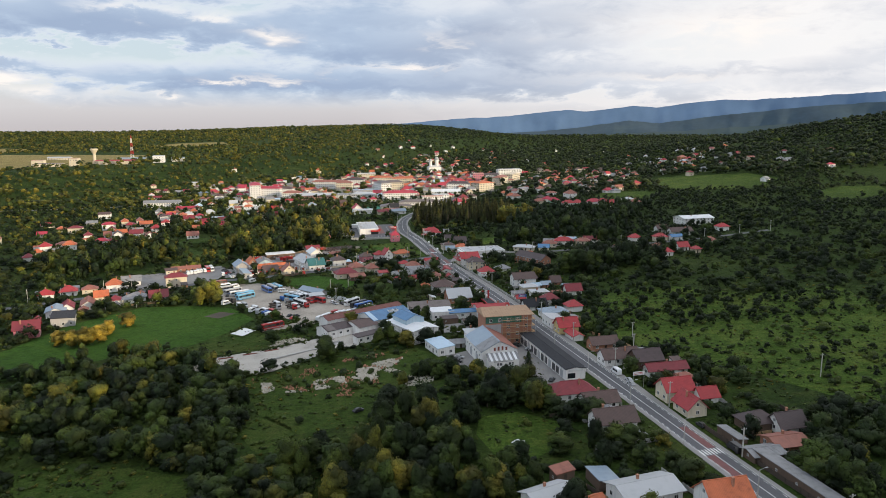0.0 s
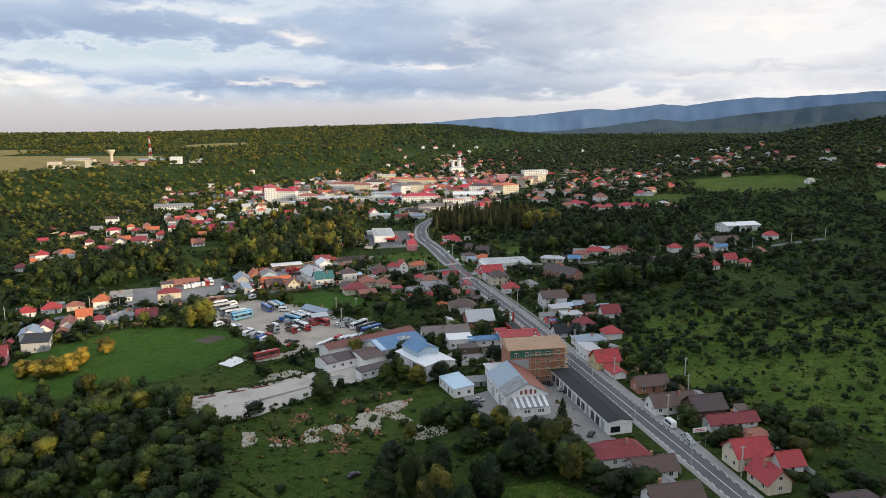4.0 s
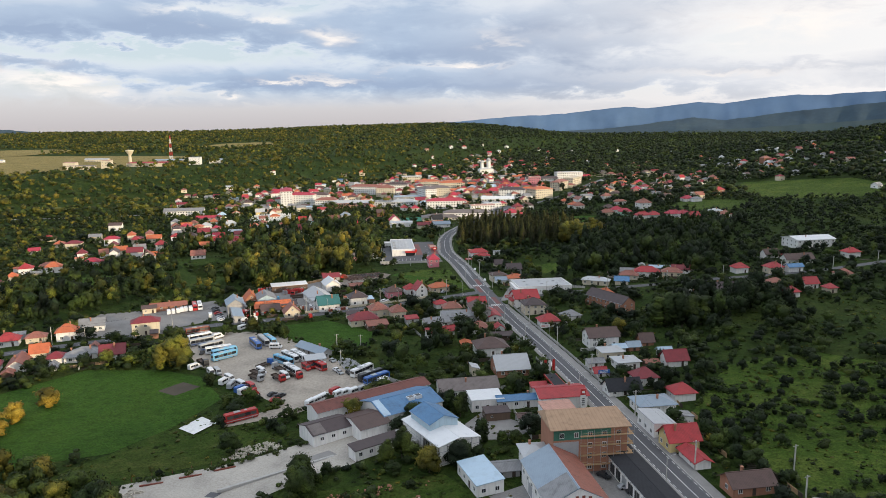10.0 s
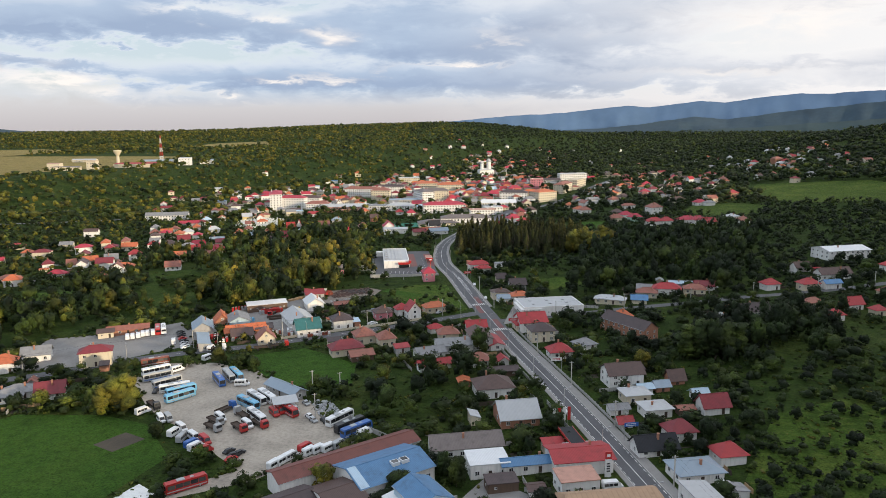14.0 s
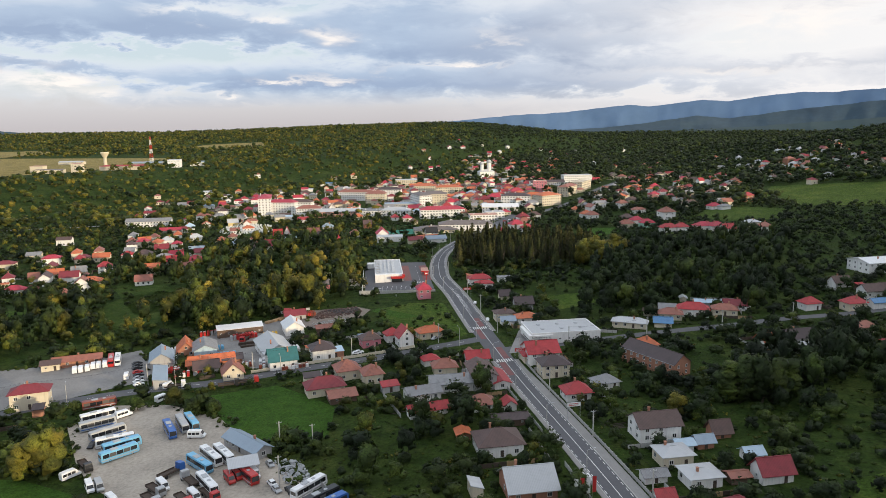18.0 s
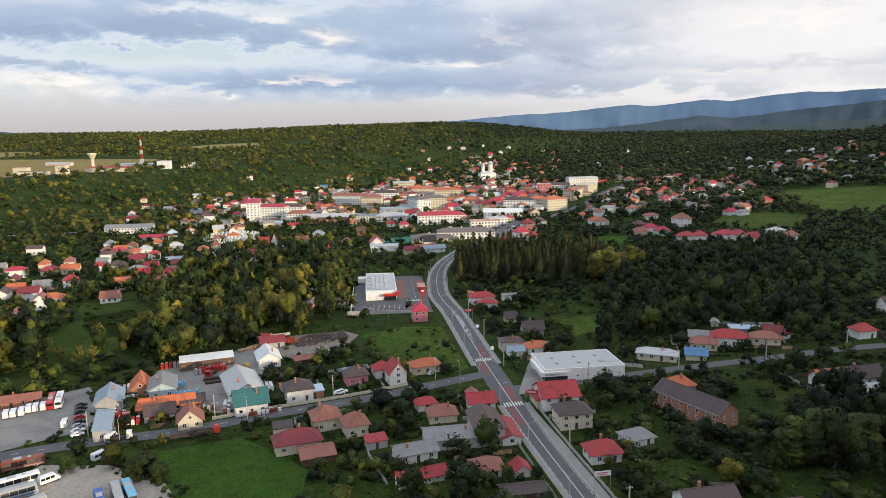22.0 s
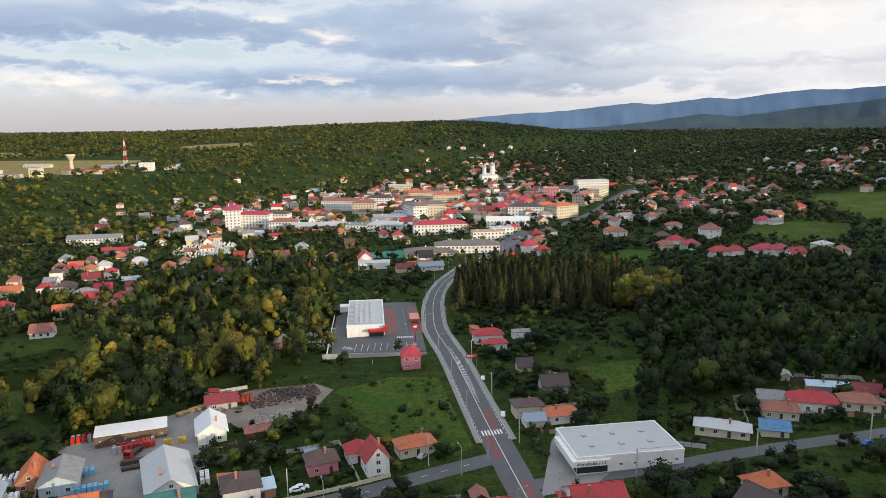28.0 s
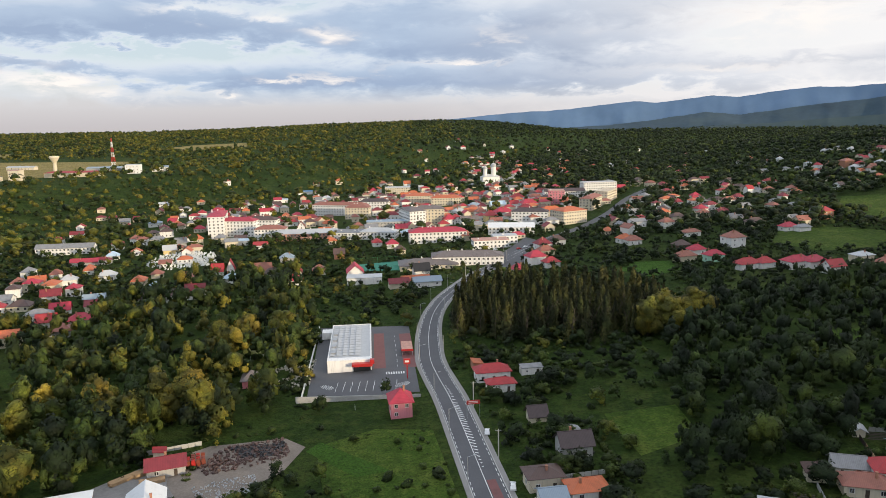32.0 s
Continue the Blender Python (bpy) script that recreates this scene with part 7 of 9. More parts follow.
vehicle("car", "dark", 25.6, 288.8, -15)
vehicle("car", "silver", 26.8, 293.9, -15)
vehicle("car", "white", 36.5, 207.6, 10)
vehicle("car", "dark", -14.8, 242.0, 40)
vehicle("car", "dark", 97.5, 211.7, 99)
vehicle("van", "dark", 99.7, 193.7, 99)
vehicle("car", "silver", 88.4, 255.2, 99)
vehicle("van", "white", 86.3, 264.2, 99)
vehicle("car", "silver", 87.9, 251.2, 99)
vehicle("car", "white", 53.8, 400.7, 99)
vehicle("car", "white", -24.0, 520.5, 20)
vehicle("car", "silver", 10.8, 537.6, 60)
vehicle("car", "blue", 143.0, 532.9, 15)
vehicle("car", "white", 33.1, 601.4, 85)
vehicle("car", "dark", 43.6, 583.5, 40)
vehicle("car", "white", 37.7, 566.1, 85)
vehicle("car", "dark", 61.7, 583.4, 30)
vehicle("van", "white", 169.7, 568.4, 15)
for i in range(9):
    vehicle("car", ("silver", "white", "dark", "red")[i % 4], 166 + i * 7.5, 1032 + i * 17, 65)
for i in range(7):
    vehicle("car", ("white", "dark", "silver", "red")[i % 4], 62 + i * 6, 925 + (i % 3) * 6, 40)


# ---------------------------------------------------------------- landmarks beside the road
def supermarket():
    x, y, a = -21.4, 692, 95.4
    t = thing("supermarket", x, y, ground(x, y) + .1, a, "low white supermarket with grey panelled roof and red entrance", "supermarket")
    DISCS.append((x, y, 30, 28, 11, radians(a)))
    t.matrix_basis = t.matrix_basis @ Matrix.Diagonal((1, 1, .76, 1))
    part("wall", Geo().box(-26.5, -9, -1, 26.5, 9, 6.0), M("wall_white"), t)
    part("roof", Geo().box(-23, -8.4, 6.0, 26.2, 8.7, 6.25), M("roof_ltgrey"), t)
    part("parapet", Geo().box(-26.6, -9.1, 6.0, -23, 9.1, 6.7).box(-23, 8.7, 6.0, 26.6, 9.1, 6.5).box(-23, -9.1, 6.0, 26.6, -8.7, 6.5).box(26.2, -8.7, 6, 26.6, 8.7, 6.5), M("wall_white"), t)
    for i in range(12):
        for j in range(5):
            u, w = -20 + i * 3.7, -4.5 + j * 2.6
            g = Geo().add([(u, w, 6.3), (u + 3.2, w, 6.3), (u + 3.2, w + 2.2, 6.7), (u, w + 2.2, 6.7), (u, w, 6.36), (u + 3.2, w, 6.36), (u + 3.2, w + 2.2, 6.76), (u, w + 2.2, 6.76)], BOXF)
            part("roof_panel", g, M("roof_ltgrey"), t)
    for i in range(4):
        part("roof_unit", Geo().box(-18 + i * 9, 6.0, 6.25, -14.5 + i * 9, 8.0, 7.4), M("steel"), t)
    part("canopy", Geo().box(-29, -9.4, 3.6, -26.5, -1.0, 5.2), M("paint_red"), t, "red entrance canopy")
    part("entrance", Geo().box(-26.9, -8.6, 0, -26.4, -1.6, 3.4), M("glass"), t, "dark glazed entrance")
    part("sign_cube", Geo().box(-28.5, -10.2, 4.6, -26.0, -8.4, 6.9), M("paint_red"), t, "red sign box at the corner")
    part("loading_dock", Geo().box(20, 9, 0, 26, 14, 4.2).box(20.6, 14, .4, 25.4, 14.1, 3.6), M("wall_white"), t)
    lot = drape("car_park", [(-31.5, 635.5), (10.5, 640), (7.5, 672), (3, 729), (-41.5, 732), (-37, 690)], M("asphalt"), 0.08, "grey asphalt car park with white bay markings", "car park")
    g = Geo()
    for i in range(9):
        stripe(g, -22 + i * 2.9, 646, radians(92), 5.2, .16, .09)
        stripe(g, -22 + i * 2.9, 651.5, radians(92), 4.8, .16, .09)
    for i in range(6):
        for s in (-25.2, 4.0):
            stripe(g, s + (i - 3) * .8, 648.8, radians(92 + 30 * (1 if s < 0 else -1)), 7 - abs(i - 2.5) * 1.5, .2, .09)
    for i in range(8):
        stripe(g, -3.5 + i * 1.0, 662, radians(95), 2.6, .5, .09)
    for i in range(7):
        stripe(g, 0.6 - i * .65, 670 + i * 7, radians(95), 3.0, .16, .09)
    tagged(g.make("parking_marking", M("road_paint")), "white painted bay lines on the car park", "road marking", "", "stuff")
    for x0, x1, y0, y1 in ((-9, -4.2, 668, 718), (3.2, 8.6, 668, 716)):
        drape("parking_bays", [(x0, y0), (x1, y0), (x1 - 4.6, y1), (x0 - 4.6, y1)], M("road_red"), 0.1, "reddish paved parking bays", "parking bay")
    p = thing("trolley_shelter", 3.6, 689, ground(3.6, 689) + .1, 95, "red and grey trolley shelter in the car park", "shelter")
    part("roof", Geo().box(-6, -2.4, 2.5, 6, 2.4, 2.75), M("roof_salmon"), p)
    part("fascia", Geo().box(-6.3, -2.6, 2.1, -6, 2.6, 2.9), M("paint_red"), p)
    for u in (-5.6, 0, 5.6):
        for w in (-2.2, 2.2):
            part("post", Geo().cyl((u, w, 0), (u, w, 2.5), .06, .06, 6), M("steel"), p)
    w = thing("retaining_wall", -12, 634.6, ground(-12, 634.6) - .3, 1, "pale concrete retaining wall below the car park", "wall", "", "structure")
    for i in range(10):
        part("panel", Geo().box(-23 + i * 4.6, -.15, -1.2, -18.46 + i * 4.6, .15, 2.1), M("kerb"), w)
    w = thing("boundary_wall", -37.5, 683, ground(-37.5, 683) - .3, 95, "low white boundary wall beside the car park", "wall", "", "structure")
    for i in range(16):
        part("panel", Geo().box(-47 + i * 5.9, -.12, -1, -41.15 + i * 5.9, .12, 1.9), M("wall_white"), w)
    s = thing("sign_mast", 5.2, 655, ground(5.2, 655), 0, "tall red sign on a leaning post beside the entrance", "sign")
    part("post", Geo().box(-.2, -.2, 0, .2, .2, 6), M("paint_red"), s)
    part("panel", Geo().box(-1.3, -.25, 6, 1.3, .25, 8.2), M("paint_red"), s)
    part("emblem", Geo().box(-.8, -.3, 6.7, .8, .3, 7.5), M("road_paint"), s)


supermarket()


def grocery():
    """The flat white shop at the junction."""
    x, y, a = 69.0, 534.5, 8
    z = ground(x, y)
    t = thing("grocery_shop", x, y, z, a, "large white flat-roofed shop with black lettering", "shop")
    DISCS.append((x, y, 19, 17, 11, radians(a)))
    t.matrix_basis = t.matrix_basis @ Matrix.Diagonal((1, 1, .78, 1))
    part("wall", Geo().box(-16, -10, -1.5, 16, 10, 6.0), M("wall_white"), t)
    part("roof", Geo().box(-15.7, -9.7, 6.0, 15.7, 9.7, 6.15), M("roof_ltgrey"), t)
    part("parapet", Geo().box(-16.1, -10.1, 5.5, 16.1, -9.7, 6.5).box(-16.1, 9.7, 5.5, 16.1, 10.1, 6.5).box(-16.1, -9.7, 5.5, -15.7, 9.7, 6.5).box(15.7, -9.7, 5.5, 16.1, 9.7, 6.5), M("wall_white"), t)
    part("fascia", Geo().box(-17.6, -11.0, 3.2, -6.5, -10.1, 5.4).box(-17.6, -10.1, 3.2, -16.1, 6, 5.4), M("wall_white"), t)
    part("shop_front", Geo().box(-16.05, -10.06, .2, -7, -9.9, 3.0).box(-16.06, -9.5, .2, -15.9, 5, 3.0), M("glass"), t, "dark glazed shop front")
    for i in range(6):
        part("roof_light", Geo().box(-10 + (i % 3) * 9, -4 + (i // 3) * 7, 6.15, -8.6 + (i % 3) * 9, -2.6 + (i // 3) * 7, 6.6), M("paint_silver"), t)
    for i in range(5):
        put("window", WIN, t, -3 + i * 4.2, -10, 2.6, 0, 1.0, .8)
    cu = bpy.data.curves.new("lettering", "FONT")
    cu.body, cu.size, cu.extrude, cu.align_x = "Annabella s.r.l.", 1.5, .04, "CENTER"
    o = new("lettering", cu)
    dg = bpy.context.evaluated_depsgraph_get()
    me = bpy.data.meshes.new_from_object(o.evaluated_get(dg))
    bpy.data.objects.remove(o)
    me.materials.clear()
    me.materials.append(M("paint_dark"))
    lt = new("lettering", me)
    lt.parent = t
    lt.matrix_basis = pose(-12, -11.06, 3.8, 90, 0, 0)


grocery()


def construction_site():
    """Brick shell of a four-storey building with scaffolding and a raw timber roof."""
    x, y, a = 50.3, 316.2, 7
    z = ground(x, y)
    t = thing("unfinished_building", x, y, z, a, "unfinished four-storey brick building with scaffolding and pale plank roof", "building")
    DISCS.append((x, y, 14, 13, 9, radians(a)))
    part("wall", Geo().box(-11, -6.5, -1, 11, 6.5, 13.2), M("wall_brick"), t)
    part("netting", Geo().box(-10.9, -6.62, 10.2, 6, -6.56, 13.2), rough_mat("green_net", (0.05, 0.16, 0.11)), t, "green insulation net on the top floor")
    part("insulation", Geo().box(-10.9, -6.6, 2.0, -3.5, -6.54, 9.6), M("paint_silver"), t, "grey plastered lower wall")
    g = Geo()
    g.add([(-12, -7.3, 13.4), (12, -7.3, 13.4), (12, 7.3, 13.4), (-12, 7.3, 13.4), (-12, -7.3, 13.6), (12, -7.3, 13.6), (11.0, 3, 15.6), (-11.0, 3, 15.6), (12, 7.3, 13.6), (-12, 7.3, 13.6)],
          [(0, 3, 2, 1), (0, 1, 5, 4), (4, 5, 6, 7), (5, 8, 6), (8, 9, 7, 6), (9, 4, 7), (1, 2, 8, 5), (2, 3, 9, 8), (3, 0, 4, 9)])
    part("roof", g, roof_mat("planks", (0.44, 0.28, 0.17), 1.2, 0.8), t, "bare timber roof boarding")
    for fl in range(4):
        for i in range(5):
            put("window", WIN, t, -8.5 + i * 4.2, -6.62 if fl == 3 else -6.5, 1.8 + fl * 3.25, 0, 1.3, 1.6)
        part("scaffold_deck", Geo().box(-3.4, -8.2, 2.8 + fl * 2.9, 12.2, -7.2, 2.9 + fl * 2.9), M("timber"), t)
        part("scaffold_rail", Geo().box(-3.4, -8.2, 3.8 + fl * 2.9, 12.2, -8.14, 3.9 + fl * 2.9), M("timber"), t)
    for i in range(9):
        part("scaffold_pole", Geo().cyl((-3.4 + i * 1.95, -8.2, 0), (-3.4 + i * 1.95, -8.2, 13.6), .05, .05, 5), M("steel"), t)
    for i in range(4):
        part("side_scaffold", Geo().box(11.3, -7, 2.8 + i * 2.9, 12.3, 6, 2.9 + i * 2.9), M("timber"), t)
    house(35.2, 311.5, 7, 7, 8, 6.5, 1.5, "h", "ltgrey", "white", label="white plastered stair tower with grey domed cover", name="annexe")


construction_site()


def hall(name, x, y, a, L, W, eh, rh, rc, wc, label):
    """A shed-like hall without house windows: walls, roof, gutters."""
    ca, sa = math.cos(radians(a)), math.sin(radians(a))
    zs = [ground(x + u * L / 2 * ca - w * W / 2 * sa, y + u * L / 2 * sa + w * W / 2 * ca) for u in (-1, 1) for w in (-1, 1)]
    z, down = max(zs), max(zs) - min(zs) + .4
    t = thing(name, x, y, z, a, label, "building")
    DISCS.append((x, y, max(L, W) * .5 + .5, L / 2, W / 2, radians(a)))
    part("wall", walls(L, W, eh, rh, "g", down), M("wall_" + wc), t)
    part("roof", gable_roof(L, W, eh, rh, .4), M("roof_" + rc), t)
    for s in (-1, 1):
        part("gutter", Geo().cyl((-L / 2 - .3, s * (W / 2 + .45), eh - .1), (L / 2 + .3, s * (W / 2 + .45), eh - .1), .09, .09, 6), M("steel"), t)
    return t


def rib(t, name, x0, y0, z0, x1, y1, z1, mat, label=""):
    return part(name, Geo().box(min(x0, x1), min(y0, y1), min(z0, z1), max(x0, x1), max(y0, y1), max(z0, z1)), M(mat), t, label)


def workshop_hall():
    """Gabled hall beside the unfinished building: blue-grey slope and rust slope, glazed gable, striped lean-to."""
    t = hall("workshop_hall", 40.6, 294.4, 99, 24.5, 15.6, 6.0, 4.0, "bluegrey", "white", "white two-storey hall with blue-grey and rust-red roof slopes")
    k = 4.0 / 7.8
    v = [(-12.7, -8.25, 6.0 - .45 * k + .2), (12.7, -8.25, 6.0 - .45 * k + .2), (12.7, -.1, 10.2 - .05), (-12.7, -.1, 10.2 - .05)]
    part("roof_slope", Geo().add(v + [(a, b, c + .05) for a, b, c in v], BOXF), M("roof_rust"), t, "rust-red sheet slope facing the road")
    v = [(-12.6, .5, 10.2 - .15), (-4.0, .5, 10.2 - .15), (-4.0, 8.2, 6.0 - .4 * k + .23), (-12.6, 8.2, 6.0 - .4 * k + .23)]
    part("roof_sheet", Geo().add([(a, b, c) for a, b, c in v] + [(a, b, c + .05) for a, b, c in v], [tuple(reversed(q)) for q in BOXF]), M("roof_grey"), t, "newer darker grey sheets on the slope")
    for i in range(4):
        rib(t, "window_strip", -12.34, -3.3 + i * 1.7, 6.1, -12.24, -2.5 + i * 1.7, 8.0 - abs(i - 1.4) * .35, "paint_rustred", "tall narrow red-framed window")
    for i in range(6):
        put("window", WIN, t, -9 + i * 3.8, 7.8, 3.8, 180, 1.5, 1.2)
    for i in range(2):
        rib(t, "gate", -7 + i * 9, 7.78, 0, -3.6 + i * 9, 7.86, 3.2, "paint_silver", "grey sheet gate")
    x, y, a = 43.4, 280.0, 9
    z = ground(x, y)
    t = thing("annexe", x, y, z, a, "white front annexe with striped translucent roof", "building")
    DISCS.append((x, y, 8, 7, 3, radians(a)))
    part("wall", Geo().box(-6.5, -2.2, -.6, 6.5, 2.2, 3.5), M("wall_white"), t)
    for i in range(13):
        u = -6.8 + i * 1.046
        v = [(u, -2.6, 3.5), (u + 1.02, -2.6, 3.5), (u + 1.02, 2.3, 5.4), (u, 2.3, 5.4)]
        part("roof_strip", Geo().add(v + [(p, q, r + .08) for p, q, r in v], BOXF), M("roof_white" if i % 2 else "roof_grey"), t)
    for u in (-2.6, -1.4, 2.4, 3.6):
        put("window", WIN, t, u, -2.2, 1.9, 0, 1.0, 1.3)
    rib(t, "text_bar", -4.5, -2.26, 2.9, 3.5, -2.2, 3.15, "paint_silver")


def white_hall():
    """White panelled hall with dark framing, a low shed on its side and a blue upper storey."""
    t = hall("hall", 8.1, 329.8, -60, 23.4, 14.2, 6.0, 1.3, "white", "white", "white boarded hall with grey framing and shallow white roof")
    for i in range(6):
        u = -7.0 + i * 2.8
        rib(t, "stud", 11.7, u - .07, 0, 11.78, u + .07, 6.0 + 1.2 * (1 - abs(u) / 7.1), "paint_silver", "grey framing strip")
    for h in (.2, 2.1, 4.1, 5.9):
        rib(t, "rail", 11.7, -7.1, h - .06, 11.77, 7.1, h + .06, "paint_silver", "grey framing strip")
    for i in range(9):
        rib(t, "stud", -11.0 + i * 2.8, -7.18, 0, -10.88 + i * 2.8, -7.1, 6.0, "paint_silver", "grey framing strip")
    for h in (2.0, 4.0):
        rib(t, "rail", -11.7, -7.17, h - .05, 11.7, -7.1, h + .05, "paint_silver", "grey framing strip")
    for u in (2.2, 3.5, 4.8):
        rib(t, "tall_window", u, -7.22, 1.6, u + .9, -7.12, 5.2, "glass", "tall dark window")
    rib(t, "lean_to", -11.5, -10.2, 0, -1.0, -7.2, 3.2, "wall_grey", "low grey lean-to")
    t = hall("roof_storey", 6.2, 333.6, -60, 12.5, 10.0, 9.0, 2.0, "blue", "paleblue", "raised blue upper storey on a white hall")


def commercial_row():
    t = hall("commercial_row", 64.4, 288.0, 99.3, 56, 8.2, 4.3, .7, "black", "white", "long white commercial building with black felt roof")
    for i in range(13):
        rib(t, "bay_door", -25 + i * 4.0, 4.08, 0, -22.2 + i * 4.0, 4.16, 2.9, "paint_dark" if i % 3 else "paint_silver", "dark shop door")
    for i in range(12):
        rib(t, "downpipe", -23.6 + i * 4.0, 4.1, 0, -23.48 + i * 4.0, 4.22, 4.0, "steel")
    for i in range(14):
        put("window", WIN, t, -26 + i * 4.0, -4.1, 2.0, 0, 1.8, 1.4)
    rib(t, "fascia", -28.3, -3.0, 3.4, -28.0, 3.0, 4.4, "road_paint", "white shop fascia")
    rib(t, "shop_window", -28.1, .2, .6, -27.96, 3.4, 2.6, "glass", "dark shop window")


def halls():
    workshop_hall()
    white_hall()
    commercial_row()
    t = hall("workshop", -17.0, 365.0, 35, 46, 9.0, 4.0, 1.5, "rustdark", "white", "long low workshop with rusty red sheet roof")
    for i in range(10):
        rib(t, "window_band", -21 + i * 4.4, 4.48, 1.6, -18.6 + i * 4.4, 4.56, 2.8, "glass")
    t = hall("hall", -5.4, 357.0, 34, 23.5, 17, 4.4, 2.4, "blue", "white", "long hall with bright blue metal roof and skylights")
    v = [(-11.8, -8.6, 4.52), (-9.2, -8.6, 4.52), (-9.2, -.1, 7.0), (-11.8, -.1, 7.0)]
    part("roof_sheet", Geo().add(v + [(a, b, c + .06) for a, b, c in v], BOXF), M("roof_paleblue"), t, "paler blue roof sheets")
    for u in (0.4, 3.4):
        rib(t, "skylight", u, -4.6, 5.4, u + 2.4, -2.4, 6.7, "roof_white", "raised white skylight")
        rib(t, "skylight_glass", u + .3, -4.3, 6.7, u + 2.1, -2.7, 6.78, "glass")
    for i in range(6):
        put("window", WIN, t, -9.5 + i * 3.8, -8.5, 2.0, 0, 1.6, 1.4)
    hall("annexe", -16.6, 343.6, 34, 11, 14, 4.0, 1.6, "brown", "white", "low wing with dark brown roof")
    t = hall("workshop", -29.6, 341.0, 35, 14, 11, 3.6, 1.6, "dkbrown", "white", "low white workshop with patched brown roof")
    for i in range(3):
        put("window", WIN, t, -4 + i * 4, -5.5, 1.9, 0, 1.4, 1.2)
    part("roof_patch", Geo().add([(-6.9, -5.7, 3.78), (-2.4, -5.7, 3.78), (-2.4, -.6, 5.26), (-6.9, -.6, 5.26), (-6.9, -5.7, 3.84), (-2.4, -5.7, 3.84), (-2.4, -.6, 5.32), (-6.9, -.6, 5.32)], BOXF), M("roof_greybrown"), t, "bleached grey roof sheets")
    t = hall("brick_building", 99.3, 488.0, -59, 27, 9.2, 5.2, 3.2, "dkbrown", "brick", "long red-brick building with dark brown metal roof")
    for i in range(8):
        for h in (1.5, 3.9):
            put("window", WIN, t, -11.6 + i * 3.3, -4.6, h, 0, 1.1, 1.3)
    for h in (1.5, 3.9):
        for u in (-2.2, 2.2):
            put("window", WIN, t, 13.5, u, h, 90, 1.1, 1.3)
    for u in (-13.5, -6.7, 0, 6.7, 13.3):
        rib(t, "pilaster", u - .1, -4.75, 0, u + .3, -4.6, 5.0, "wall_brick")


halls()


def fuel_station():
    s = thing("price_sign", 58.1, 354.5, ground(58.1, 354.5), 8, "tall white and red fuel price sign", "sign")
    part("panel", Geo().box(-.9, -.2, 0, .9, .2, 5.4), M("road_paint"), s)
    part("top_panel", Geo().box(-.9, -.22, 5.4, .9, .22, 7.6), M("paint_red"), s)
    for i in range(4):
        part("price_bar", Geo().box(-.5, -.26, 1.6 + i * .75, .5, -.2, 2.0 + i * .75), M("paint_dark"), s)
    part("emblem", Geo().box(-.5, -.27, 6.1, .5, -.22, 6.9), M("road_paint"), s)
    c = thing("fuel_canopy", 51.2, 371, ground(51.2, 371), 99, "narrow fuel station canopy edged in red", "canopy")
    part("roof", Geo().box(-7, -2.2, 4.4, 7, 2.2, 4.9), M("roof_black"), c)
    part("edge", Geo().box(-7.1, -2.35, 4.3, 7.1, -2.2, 5.05).box(-7.1, 2.2, 4.3, 7.1, 2.35, 5.05).box(-7.25, -2.35, 4.3, -7.1, 2.35, 5.05), M("paint_red"), c)
    for u in (-5, 0, 5):
        part("post", Geo().cyl((u, 0, 0), (u, 0, 4.4), .15, .15, 8), M("steel"), c)
        part("pump", Geo().box(u - .4, .6, 0, u + .4, 1.2, 1.8), M("paint_red"), c)
    for i in range(4):
        f = thing("flag", 47.8 + i * 1.7, 388 + i * .5, ground(48, 388), 8, "tall red and white advertising flag on a pole", "flag", "advertising flags")
        part("pole", Geo().cyl((0, 0, 0), (0, 0, 7), .05, .04, 6), M("steel"), f)
        part("cloth", Geo().box(.06, -.02, 2.2, 1.1, .02, 6.8), M("paint_red" if i % 2 else "road_paint"), f)


fuel_station()
house(51, 361, 8, 17, 11, 4.4, 1.4, "g", "red", "white", label="white fuel station shop with bright red roof", name="fuel_shop")


# ---------------------------------------------------------------- building materials yard
def canopy(x, y, a, L, W, h, mat, label):
    t = thing("canopy", x, y, ground(x, y) + .06, a, label, "canopy")
    part("roof", Geo().add([(-L / 2, -W / 2, h), (L / 2, -W / 2, h), (L / 2, W / 2, h + .7), (-L / 2, W / 2, h + .7), (-L / 2, -W / 2, h + .15), (L / 2, -W / 2, h + .15), (L / 2, W / 2, h + .85), (-L / 2, W / 2, h + .85)], BOXF), M(mat), t)
    for u in (-.46, 0, .46):
        for w in (-.45, .45):
            part("post", Geo().cyl((u * L, w * W, 0), (u * L, w * W, h + .35 + w * .7), .09, .09, 6), M("steel"), t)


canopy(-60.5, 690, 20, 12, 7, 3.0, "roof_yellowgreen", "makeshift yellow-green roof over stacked boards")
canopy(-54.0, 693, 20, 8, 6, 3.2, "roof_teal", "makeshift green sheet roof beside an unfinished house")
canopy(-45.1, 411.3, 20, 9, 6, 3.9, "roof_ltgrey", "open grey canopy over parked coaches")
PACKS = {}


